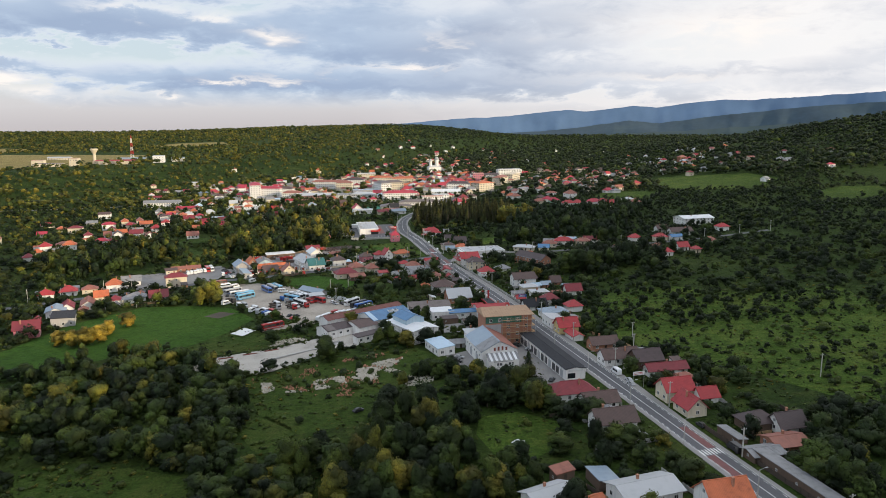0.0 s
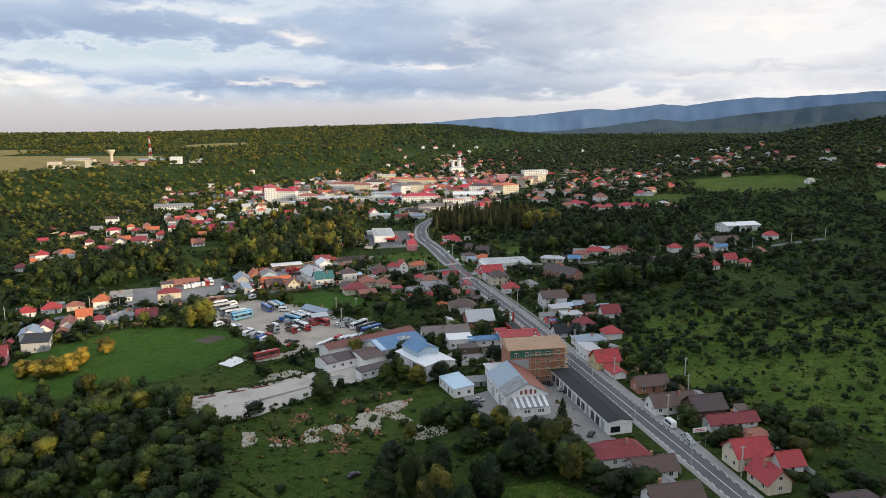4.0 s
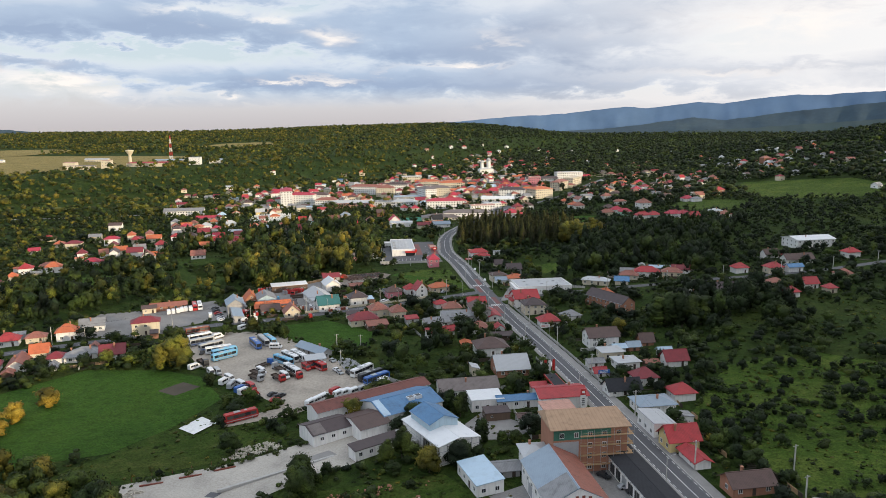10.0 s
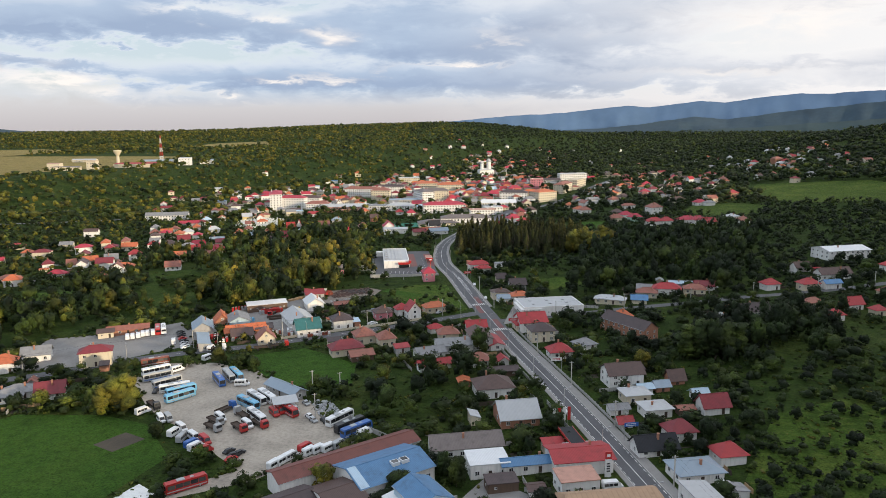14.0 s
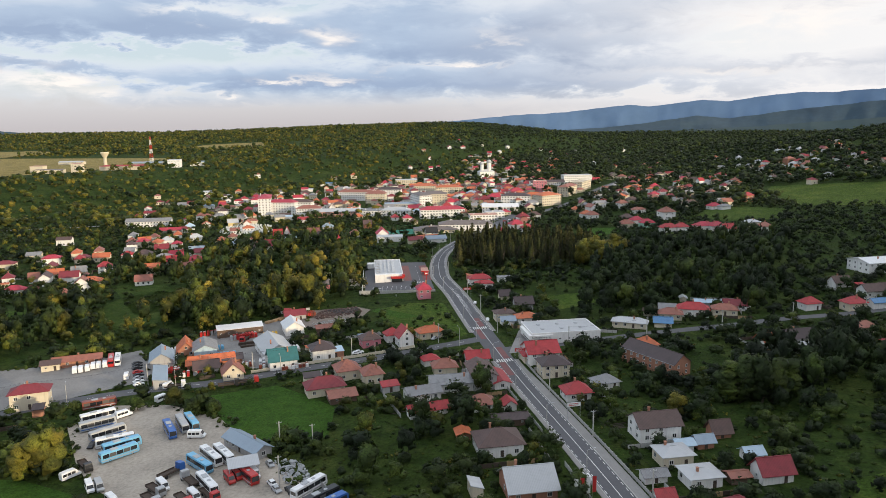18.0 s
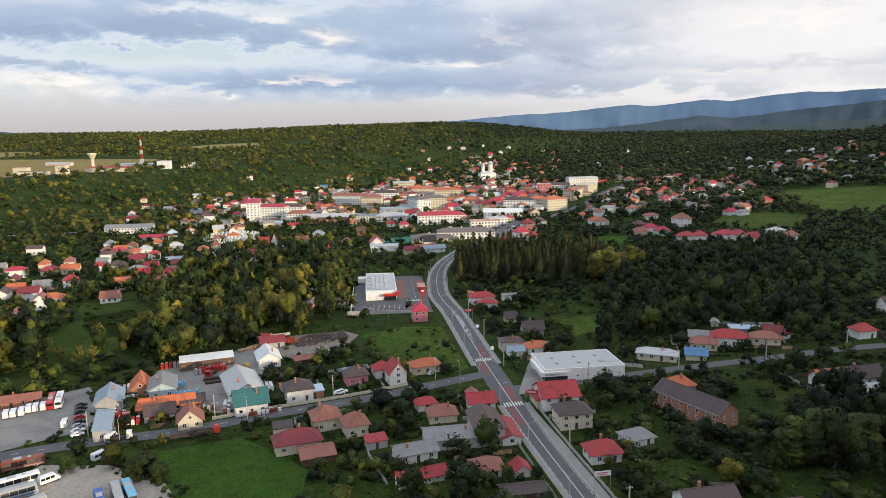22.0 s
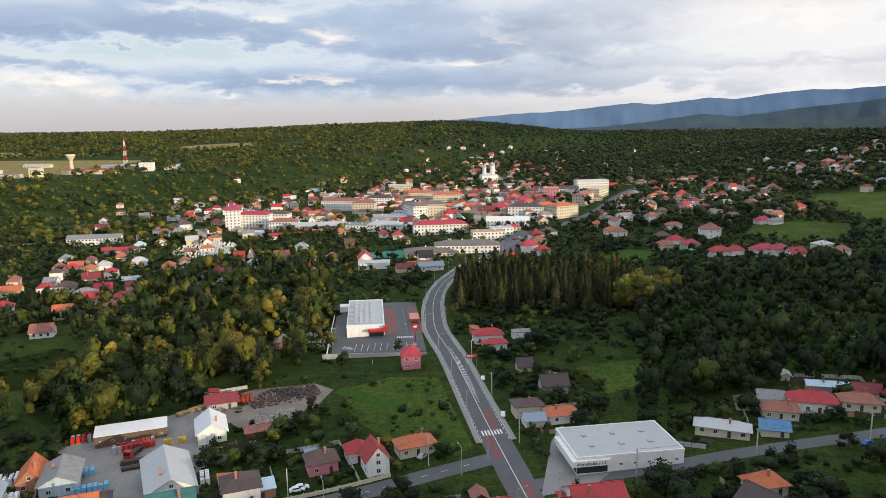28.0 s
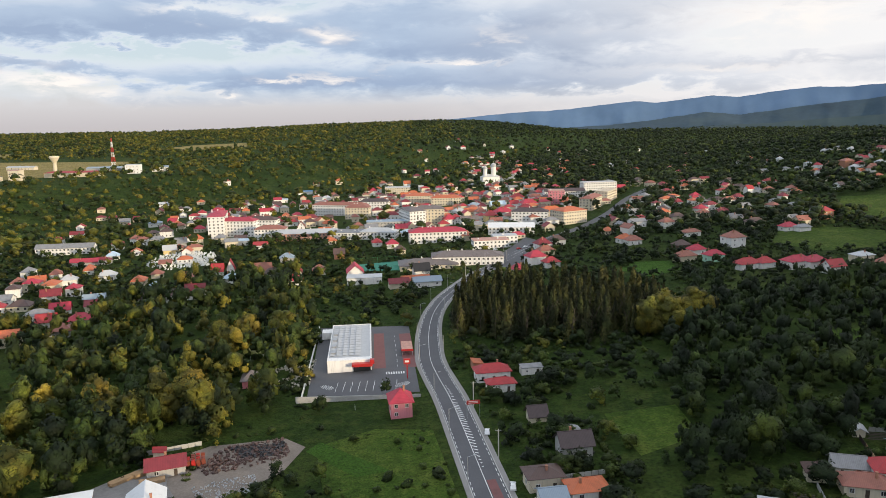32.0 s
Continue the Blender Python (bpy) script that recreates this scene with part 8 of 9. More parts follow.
def pallet(x, y, a, paint, h=1.2):
    key = (paint, h)
    m = pose(x, y, ground(x, y) + .08, 0, 0, a)
    if key in PACKS:
        return copy_thing(PACKS[key], m)
    word = dict(red="red wrapped", white="white wrapped", skyblue="blue wrapped", rustred="brick", silver="grey block", yellow="yellow wrapped")[paint]
    t = thing("pallet", x, y, ground(x, y) + .08, a, f"{word} stack of building material on a pallet", "pallet", "stacks of building material")
    part("deck", Geo().box(-.6, -.5, 0, .6, .5, .14), M("timber"), t)
    part("load", Geo().box(-.58, -.48, .14, .58, .48, h).box(-.5, -.42, h, .5, .42, h + .18), M("paint_" + paint), t)
    PACKS[key] = t
    return t


_r = random.Random(5)
for k, (cx, cy, nx, ny, a, cols, h) in enumerate((
        (-82.5, 553.5, 9, 3, 24, ("red", "red", "silver"), 2.2), (-84, 527, 7, 2, 20, ("skyblue",), 1.5), (-103, 520, 3, 6, 20, ("white",), 2.2),
        (-101, 508, 5, 4, 20, ("white", "red", "red"), 1.4), (-63, 511, 2, 8, 14, ("rustred", "silver", "white"), 1.8), (-48, 506, 8, 2, 20, ("rustred", "white"), 1.3),
        (-52, 530, 2, 5, 20, ("white",), 1.8), (-100, 494, 5, 2, 20, ("silver", "rustred"), 1.5), (-57, 590, 5, 4, 20, ("rustred", "red", "rustred"), 2.2),
        (-70, 556, 5, 1, 20, ("yellow",), 1.8), (-52, 512, 3, 4, 20, ("silver",), 1.2), (-89, 512, 5, 3, 20, ("rustred", "red"), 1.6))):
    for i in range(nx):
        for j in range(ny):
            if _r.random() < .1:
                continue
            u, w = (i - nx / 2) * 1.45, (j - ny / 2) * 1.35
            ca, sa = math.cos(radians(a)), math.sin(radians(a))
            pallet(cx + u * ca - w * sa, cy + u * sa + w * ca, a + _r.uniform(-4, 4), _r.choice(cols), h)


for cx, cy, nx, ny, a, cols, h in ((-112.3, 532.8, 3, 4, 110, ("white",), 2.4), (-101.9, 560.8, 5, 2, 20, ("red", "silver"), 2.2), (-90.3, 536.4, 4, 2, 20, ("skyblue",), 1.8),
                                   (-94.3, 501.6, 4, 3, 20, ("red", "white", "rustred"), 1.6), (-88.8, 504.0, 2, 4, 20, ("silver", "red"), 1.7), (-71.9, 510.3, 2, 6, 110, ("rustred", "silver"), 1.9)):
    for i in range(nx):
        for j in range(ny):
            u, w = (i - nx / 2) * 1.7, (j - ny / 2) * 1.5
            ca, sa = math.cos(radians(a)), math.sin(radians(a))
            pallet(cx + u * ca - w * sa, cy + u * sa + w * ca, a + _r.uniform(-5, 5), _r.choice(cols), h)


def timber_stack(x, y, a, n, length, mat, label):
    t = thing("timber_stack", x, y, ground(x, y) + .08, a, label, "timber", "stacks of timber")
    for i in range(n):
        row, col = divmod(i, 6)
        part("beam", Geo().box(-length / 2 + _r.uniform(-.3, .3), col * .42 - 1.2, row * .32, length / 2, col * .42 - .84, row * .32 + .28), M(mat), t)


timber_stack(-70, 585, 50, 24, 8, "timber", "stack of pale sawn timber in the yard")
timber_stack(-75, 581, 50, 18, 9, "timber", "stack of long pale boards in the yard")
timber_stack(-66, 579, 20, 18, 7, "timber", "stack of fresh planks on the ground")
timber_stack(-78, 543, 20, 20, 9, "dark_wood", "stack of dark weathered beams")
timber_stack(-77, 539, 20, 14, 7, "dark_wood", "stack of dark roof battens")
timber_stack(-51, 541, 95, 12, 7, "dark_wood", "stack of brown steel-strapped beams")


# ---------------------------------------------------------------- poles, lamps, signs
def lamp_proto():
    t = thing("street_lamp", 0, 0, 0, 0, "slim grey street lamp with a short arm", "street lamp", "lamps along the road")
    part("pole", Geo().cyl((0, 0, 0), (0, 0, 8.6), .12, .08, 7), M("pole_concrete"), t)
    part("arm", Geo().cyl((0, 0, 8.5), (1.8, 0, 9.0), .05, .04, 6), M("steel"), t)
    part("head", Geo().box(1.6, -.14, 8.92, 2.5, .14, 9.08), M("steel"), t)
    return t


def pole_proto():
    t = thing("utility_pole", 0, 0, 0, 0, "pale concrete utility pole with crossarm", "utility pole", "poles along the road")
    part("post", Geo().box(-.16, -.13, 0, .16, .13, 9.2), M("pole_concrete"), t)
    part("crossarm", Geo().box(-.9, -.06, 8.7, .9, .06, 8.82), M("steel"), t)
    for u in (-.8, 0, .8):
        part("insulator", Geo().cyl((u, 0, 8.82), (u, 0, 9.05), .05, .03, 6), M("road_paint"), t)
    return t


def along(line, first, step, off, until):
    dist, nxt = 0.0, first
    o = offset_line(line, off)
    for i in range(len(line) - 1):
        seg = (line[i + 1] - line[i]).length
        while dist + seg > nxt:
            k = (nxt - dist) / seg
            q = o[i].lerp(o[i + 1], k)
            d = line[i + 1] - line[i]
            if q.y > until:
                return
            yield q.x, q.y, math.degrees(math.atan2(d.y, d.x))
            nxt += step
        dist += seg


def poles():
    proto = lamp_proto()
    first = True
    for line, start, step, off, face, until in ((MAIN, 20, 34, -5.2, -90, 900), (MAIN, 610, 34, 6.0, 90, 900), (WEST, 60, 40, 4.6, 90, 900)):
        for x, y, a in along(line, start, step, off, until):
            m = pose(x, y, ground(x, y), 0, 0, a + face)
            if first:
                proto.matrix_basis, first = m, False
            else:
                copy_thing(proto, m)
    proto = pole_proto()
    first = True
    tops = []
    for line, start, step, off, until in ((MAIN, 30, 40, 6.6, 640), (WEST, 80, 42, -5.2, 900), (EAST, 30, 38, 4.2, 900)):
        run = []
        for x, y, a in along(line, start, step, off, until):
            m = pose(x, y, ground(x, y), 0, 0, a + 90)
            run.append((x, y, ground(x, y) + 9.0))
            if first:
                proto.matrix_basis, first = m, False
            else:
                copy_thing(proto, m)
        tops.append(run)
    for x, y in ((106.5, 303), (160.8, 247.6), (101, 286), (-27, 425), (-38, 428), (-33, 404)):
        copy_thing(proto, pose(x, y, ground(x, y), 0, 0, 20))
    for run in tops:
        g = Geo()
        for p, q in zip(run, run[1:]):
            for du in (-.8, .8):
                prev = None
                for k in range(9):
                    u = k / 8
                    w = (p[0] + (q[0] - p[0]) * u + du * .9, p[1] + (q[1] - p[1]) * u, p[2] + (q[2] - p[2]) * u - 1.0 * 4 * u * (1 - u))
                    if prev:
                        g.cyl(prev, w, .018, .018, 3, 0, False)
                    prev = w
        tagged(g.make("power_line", M("tyre")), "thin dark overhead cables between utility poles", "cable", "", "stuff")


poles()


def banner(x, y, a, paint, label):
    t = thing("road_sign", x, y, ground(x, y), a, label, "sign", "boards over the road")
    for u in (-2.2, 2.2):
        part("post", Geo().cyl((u, 0, 0), (u, 0, 6.4), .07, .07, 6), M("steel"), t)
    part("board", Geo().box(-2.3, -.08, 5.0, 2.3, .08, 6.4), M(paint), t)
    for i in range(2):
        part("text_bar", Geo().box(-1.8, -.12, 5.35 + i * .5, 1.5, -.08, 5.55 + i * .5), M("road_paint" if paint != "road_paint" else "paint_red"), t)


banner(46.6, 500, 9, "paint_red", "red and white advertising board beside the junction")
banner(57.6, 440, 9, "road_paint", "white advertising board beside the main road")
banner(89.5, 248, 9, "road_paint", "white shop board on posts beside the road")
banner(29.3, 613.8, 9, "paint_red", "red billboard on posts beside the road")
banner(70.4, 376, 9, "paint_blue", "blue direction sign on posts beside the road")


# ---------------------------------------------------------------- church, plateau works, cemetery, court
def church():
    x, y = 100, 1492
    z = ground(x, y)
    t = thing("church", x, y, z, 20, "white church with two grey-domed towers", "church")
    DISCS.append((x, y, 18, 17, 9, radians(20)))
    part("nave", Geo().box(-14, -6, -1, 14, 6, 12), M("wall_white"), t)
    part("roof", hip_roof(28, 12, 12, 4), M("roof_ltgrey"), t)
    for u, r, h in ((-8, 4.0, 24), (6, 5.0, 27)):
        part("tower", Geo().cyl((u, 0, 10), (u, 0, h), r * .8, r * .8, 12), M("wall_white"), t)
        dome = Geo()
        for i in range(6):
            a0, a1 = i * math.pi / 12, (i + 1) * math.pi / 12
            dome.cyl((u, 0, h + r * math.sin(a0) * 1.2), (u, 0, h + r * math.sin(a1) * 1.2), max(r * .95 * math.cos(a0), .02), max(r * .95 * math.cos(a1), .02), 14, 0, False)
        part("dome", dome, M("roof_ltgrey"), t)
        part("cross", Geo().box(u - .1, -.1, h + r * 1.2, u + .1, .1, h + r * 1.2 + 2.6).box(u - .7, -.1, h + r * 1.2 + 1.5, u + .7, .1, h + r * 1.2 + 1.75), M("steel"), t)
    for i in range(6):
        put("window", WIN, t, -11 + i * 4.4, -6, 6, 0, 1.4, 4.0)
    part("yard_wall", Geo().box(16, -9, 0, 60, -8.4, 3.0), M("wall_salmon"), t)


church()


def plateau_works():
    x, y = -619.7, 1586.7
    t = thing("water_tower", x, y, ground(x, y), 0, "pale concrete water tower widening at the top", "water tower")
    part("shaft", Geo().cyl((0, 0, -1), (0, 0, 18), 3.4, 2.8, 14), M("wall_cream"), t)
    part("tank", Geo().cyl((0, 0, 18), (0, 0, 27), 2.8, 8.0, 16).cyl((0, 0, 27), (0, 0, 29), 8.0, 7.4, 16), M("wall_cream"), t)
    x, y = -600, 1760
    t = thing("lattice_mast", x, y, ground(x, y), 0, "tall red and white lattice mast on the plateau", "mast")
    for k in range(6):
        z0, z1 = k * 9, (k + 1) * 9
        w0, w1 = 3.2 - k * .45, 3.2 - (k + 1) * .45
        g = Geo()
        c = [(-1, -1), (1, -1), (1, 1), (-1, 1)]
        for i in range(4):
            (a, b), (d, e) = c[i], c[(i + 1) % 4]
            g.cyl((a * w0, b * w0, z0), (a * w1, b * w1, z1), .28, .28, 4)
            g.cyl((a * w0, b * w0, z0), (d * w1, e * w1, z1), .2, .2, 4)
            g.cyl((d * w0, e * w0, z0), (a * w1, b * w1, z1), .2, .2, 4)
        part("section", g, M("paint_red" if k % 2 else "road_paint"), t)
    part("dish", Geo().cyl((0, -1, 46), (0, -1.6, 46), 1.4, 1.4, 10), M("road_paint"), t)
    big = [(-545, 1500, 84, 16, 4, 7, "h", "red", "cream", "long low factory with red roof on the plateau"), (-478, 1560, 22, 16, 4, 14, "f", "ltgrey", "white", "tall white factory block on the plateau"),
           (-672, 1450, 22, 14, 0, 11, "f", "salmon", "cream", "half-demolished concrete works building"), (-640, 1425, 46, 18, 10, 6, "f", "greybrown", "cream", "open-sided works shed on the plateau"),
           (-600, 1440, 16, 14, 0, 15, "f", "salmon", "cream", "square cream works tower"), (-560, 1640, 60, 18, 0, 5, "g", "bluegrey", "grey", "long grey shed on the plateau"),
           (-740, 1700, 50, 14, 0, 5, "g", "ltgrey", "cream", "long pale shed on the plateau"), (-450, 1600, 26, 12, 20, 7, "g", "bluegrey", "white", "white house with blue-grey roof on the rim"),
           (-1010, 1640, 30, 10, 0, 4, "g", "ltgrey", "white", "pale greenhouse shed on the plateau"), (-960, 1700, 30, 10, 0, 4, "g", "ltgrey", "white", "pale greenhouse shed on the plateau"),
           (-690, 1180, 34, 9, 12, 4, "g", "grey", "cream", "long low barn below the plateau rim"), (-870, 1260, 60, 10, 5, 3.5, "g", "ltgrey", "white", "long white greenhouse on the plateau edge")]
    for x, y, L, W, a, eh, k, rc, wc, lab in big:
        house(x, y, a, L, W, eh, 2.2 if k != "f" else .5, k, rc, wc, True, lab, "works_building")


plateau_works()


def cemetery():
    poly = [(-210, 930), (-213, 972), (-192, 985), (-164, 970), (-152, 920), (-182, 908)]
    drape("cemetery_ground", poly, M("field_rough"), 0.08, "grassy cemetery plot", "cemetery")
    rng = np.random.default_rng(3)
    x, y = rng.uniform(-213, -150, 900), rng.uniform(905, 988, 900)
    k = inside(np.array(poly), x, y)
    g = Geo()
    for a, b in list(zip(x[k], y[k]))[:420]:
        z = ground(a, b)
        h = rng.uniform(.9, 2.0)
        g.box(a - .45, b - .12, z, a + .45, b + .12, z + h)
        g.box(a - .5, b - 2.0, z, a + .5, b - .1, z + .4)
    tagged(g.make("gravestones", M("road_paint")), "many small white gravestones and crosses", "gravestones", "", "stuff")


cemetery()
drape("sports_court", [(-46, 892), (-13, 899.5), (0, 884), (-3, 866), (-36, 870)], rough_mat("court_green", (0.03, 0.20, 0.13)), 0.1, "green sports court with a fence", "sports court")


def court_fence():
    t = thing("court_fence", -20, 882, ground(-20, 882), 0, "green mesh fence around the sports court", "fence")
    pts = [(-46, 892), (-13, 899.5), (0, 884), (-3, 866), (-36, 870)]
    for (a, b), (c, d) in zip(pts, pts[1:] + pts[:1]):
        for k in range(5):
            u = k / 5
            part("post", Geo().cyl((a + (c - a) * u + 20, b + (d - b) * u - 882, -.8), (a + (c - a) * u + 20, b + (d - b) * u - 882, 4), .06, .06, 5), M("paint_green"), t)
        part("rail", Geo().cyl((a + 20, b - 882, 4), (c + 20, d - 882, 4), .05, .05, 5), M("paint_green"), t)


court_fence()


# ---------------------------------------------------------------- rubble, scrap, fences, gardens
def chips(name, poly, n, size, mat, label, category, seed, clump=0.0):
    rng = np.random.default_rng(seed)
    p = np.array(poly)
    g = Geo()
    made = 0
    while made < n:
        x, y = rng.uniform(p[:, 0].min(), p[:, 0].max()), rng.uniform(p[:, 1].min(), p[:, 1].max())
        if not inside(p, np.array([x]), np.array([y]))[0]:
            continue
        if clump and noise.noise((x * .12, y * .12, seed)) < clump - .3 * rng.random():
            continue
        s = size * rng.uniform(.4, 1.3)
        v = Matrix.LocRotScale((x, y, ground(x, y) + s * .25), Euler(rng.uniform(0, 6.2, 3)), (s, s * rng.uniform(.5, 1), s * rng.uniform(.3, .7)))
        g.add([tuple(v @ Vector(q)) for q in box(-.5, -.5, -.5, .5, .5, .5)], BOXF)
        made += 1
    return tagged(g.make(name, mat), label, category, "", "stuff")


HEAPS = [(-62, 282), (-40, 291), (-20, 303), (6, 309), (18, 297), (2, 277), (-12, 256), (-44, 262)]
chips("rubble", [(-22.6, 274.9), (-13.6, 291.6), (0.3, 299.5), (8.7, 293.8), (0.8, 273.3), (-12.7, 264.1)], 1500, 0.62, M("rubble"), "heaps of pale broken concrete and plaster", "rubble", 4, .24)
chips("rubble", [(-54.7, 276.6), (-38.8, 277.8), (-21.8, 279.2), (-20.1, 268.3), (-37.7, 264.6), (-52.3, 265.9)], 800, 0.55, M("rubble"), "line of pale rubble along a bank", "rubble", 14, .2)
chips("rubble", [(2, 262), (14, 268), (20, 280), (12, 292), (4, 276)], 420, .5, M("rubble"), "scattered pale heaps of spoil in rough grass", "rubble", 31, .22)
chips("rubble", HEAPS[:4] + HEAPS[-2:], 420, .7, M("rubble_red"), "heaps of broken red brick", "rubble", 6, .3)
chips("rubble", [(-88, 300), (-72, 297), (-66, 302), (-80, 310)], 260, .6, M("rubble"), "grey heaps of gravel at the end of the apron", "rubble", 33, .1)
chips("rubble", [(-60, 325), (-46, 330), (-40, 336), (-48, 338), (-62, 330)], 240, .7, M("rubble"), "spoil and blocks along the edge of the apron", "rubble", 34, .1)
chips("rubble", [(-55, 668), (-36, 690), (-33, 652), (-52, 648)], 520, .7, M("rubble"), "building rubble beside an unfinished house", "rubble", 35, .12)
chips("scrap_heap", [(-57.4, 588.8), (-49.5, 600.5), (-32.5, 604.5), (-28.3, 592.1), (-37.9, 586.6), (-51.3, 581.2)], 420, .9, M("roof_brown"), "tangled heap of rusty scrap metal", "scrap heap", 8)
chips("scrap_heap", [(-49.2, 599.2), (-32.1, 602.0), (-30.5, 592.4), (-43.2, 591.6)], 320, .8, M("paint_dark"), "dark heap of scrap and tyres", "scrap heap", 9)
chips("rubbish", [(-53.7, 574.9), (-36.9, 581.2), (-33.0, 571.7), (-46.9, 563.9)], 300, .5, M("paint_silver"), "scattered pale rubbish on bare ground", "rubbish", 10)
chips("rubbish", [(-38.1, 419.7), (-29.1, 418.8), (-22.6, 401.3), (-31.4, 404.8)], 160, 1.0, M("paint_silver"), "scattered scrap beside the yard", "rubbish", 11)
drape("scrap_yard", [(-61.4, 577.3), (-65.1, 593.6), (-56.3, 601.3), (-32.5, 604.5), (-24.8, 597.5), (-28.7, 581.3), (-43.5, 565.8), (-52.8, 564.5)], M("dirt"), 0.07, "bare pinkish gravel of a scrap yard", "yard")
drape("tarpaulin", [(-82, 351), (-75, 345.5), (-70, 354.5), (-77, 360.5)], M("road_paint"), 0.35, "white sheet spread on the grass", "tarpaulin", "")
drape("vegetable_plot", [(-104, 389), (-97, 398), (-88, 392), (-95, 383)], M("earth"), 0.07, "small dark vegetable plot", "vegetable plot")
drape("vegetable_plot", [(-24.2, 594.2), (-20.5, 600.4), (3.6, 579.0), (-6.6, 576.3)], M("field_mown"), 0.09, "vegetable plot with green rows", "vegetable plot")
drape("parking_yard", [(13.3, 340.9), (23.9, 357.2), (38.8, 342.0), (32.9, 332.6), (16.2, 333.9)], M("paving"), 0.07, "reddish paved yard of a hotel", "yard")


def apron_marks():
    """Kerbs, a bund and dark patches on the concrete apron."""
    w = thing("concrete_bund", -40, 316, ground(-40, 316), 35, "long low concrete bund across the apron", "kerb", "", "structure")
    for i in range(14):
        part("block", Geo().box(-18 + i * 2.6, -.45, -.2, -15.5 + i * 2.6, .45, .55), M("kerb"), w)
    drape("patch", [(-58, 304), (-55, 303), (-53.5, 305.5), (-57, 306.5)], M("asphalt"), .075, "dark manhole patch on pale concrete", "patch", "structure")
    drape("patch", [(-36, 324), (-27, 330), (-24, 327), (-32, 320)], M("paving"), .075, "darker repaired strip of concrete", "patch", "structure")
    for i in range(9):
        p = thing("barrier_post", -88 + i * 5.2, 312.5 + i * 2.1, ground(-88 + i * 5.2, 312.5 + i * 2.1), 0, "short rusty post at the edge of the apron", "post", "posts along the apron")
        part("shaft", Geo().cyl((0, 0, 0), (0, 0, 1.3), .1, .08, 6), M("paint_rustred"), p)
    for x, y, a in ((-66, 316, 20), (-57, 320, 24), (-76, 312, 18)):
        p = thing("scrap_beam", x, y, ground(x, y) + .07, a, "rusty steel beam lying beside the apron", "beam", "scrap along the apron")
        part("beam", Geo().box(-3.2, -.2, 0, 3.2, .2, .4), M("paint_rustred"), p)


apron_marks()


def hatching():
    """White hatched island where the main road splits into three lanes."""
    g = Geo()
    line = [q for q in MAIN if 575 < q.y < 650]
    for p, q in zip(line, line[1:]):
        a = math.atan2(q.y - p.y, q.x - p.x)
        for k in range(3):
            m = p.lerp(q, (k + .5) / 3)
            w = 2.2 * sm(575, 600, m.y) * sm(650, 615, m.y) + .3
            stripe(g, m.x - 1.0 * math.sin(a) * -1, m.y, a + radians(50), w, .45, .114)
    tagged(g.make("hatching", M("road_paint")), "white hatched traffic island painted on the road", "road marking", "", "stuff")


hatching()


def fence(pts, h, mat, label, step=2.6, panel=True):
    x0, y0 = pts[0]
    t = thing("fence", x0, y0, ground(x0, y0), 0, label, "fence", "garden fences")
    for (a, b), (c, d) in zip(pts, pts[1:]):
        n = max(1, int(math.hypot(c - a, d - b) / step))
        ang = math.atan2(d - b, c - a)
        for k in range(n):
            u = (k + .5) / n
            x, y = a + (c - a) * u, b + (d - b) * u
            ln = math.hypot(c - a, d - b) / n
            g = Geo().box(-ln / 2 + .12, -.05, .1, ln / 2 - .12, .05, h)
            p = part("panel", g, mat, t)
            p.matrix_basis = Matrix.Translation((x - x0, y - y0, ground(x, y) - ground(x0, y0))) @ Matrix.Rotation(ang, 4, "Z")
            q = part("post", Geo().box(-.12, -.12, -.2, .12, .12, h + .2), mat, t)
            q.matrix_basis = Matrix.Translation((a + (c - a) * k / n - x0, b + (d - b) * k / n - y0, ground(x, y) - ground(x0, y0)))


fence([(p.x, p.y) for p in offset_line(WEST, -4.6)[46:58]], 1.3, M("wall_cream"), "cream concrete garden fence along the side street")
fence([(p.x, p.y) for p in offset_line(MAIN, 7.6)[:24:3]], 1.6, M("dark_wood"), "dark board fence along the road")
fence([(p.x, p.y) for p in offset_line(MAIN, 7.4)[46:70:3]], 1.2, M("kerb"), "grey concrete garden fence along the road")
fence([(p.x, p.y) for p in offset_line(MAIN, -7.4)[56:66:3]], 1.2, M("kerb"), "grey garden fence beside the pavement")
fence([(-9, 340), (-26, 358), (-36, 366)], 1.8, M("kerb"), "grey concrete wall behind the coach yard")
fence([(-6, 384), (-14, 392), (-22, 404)], 1.8, M("kerb"), "grey concrete wall beside parked coaches")


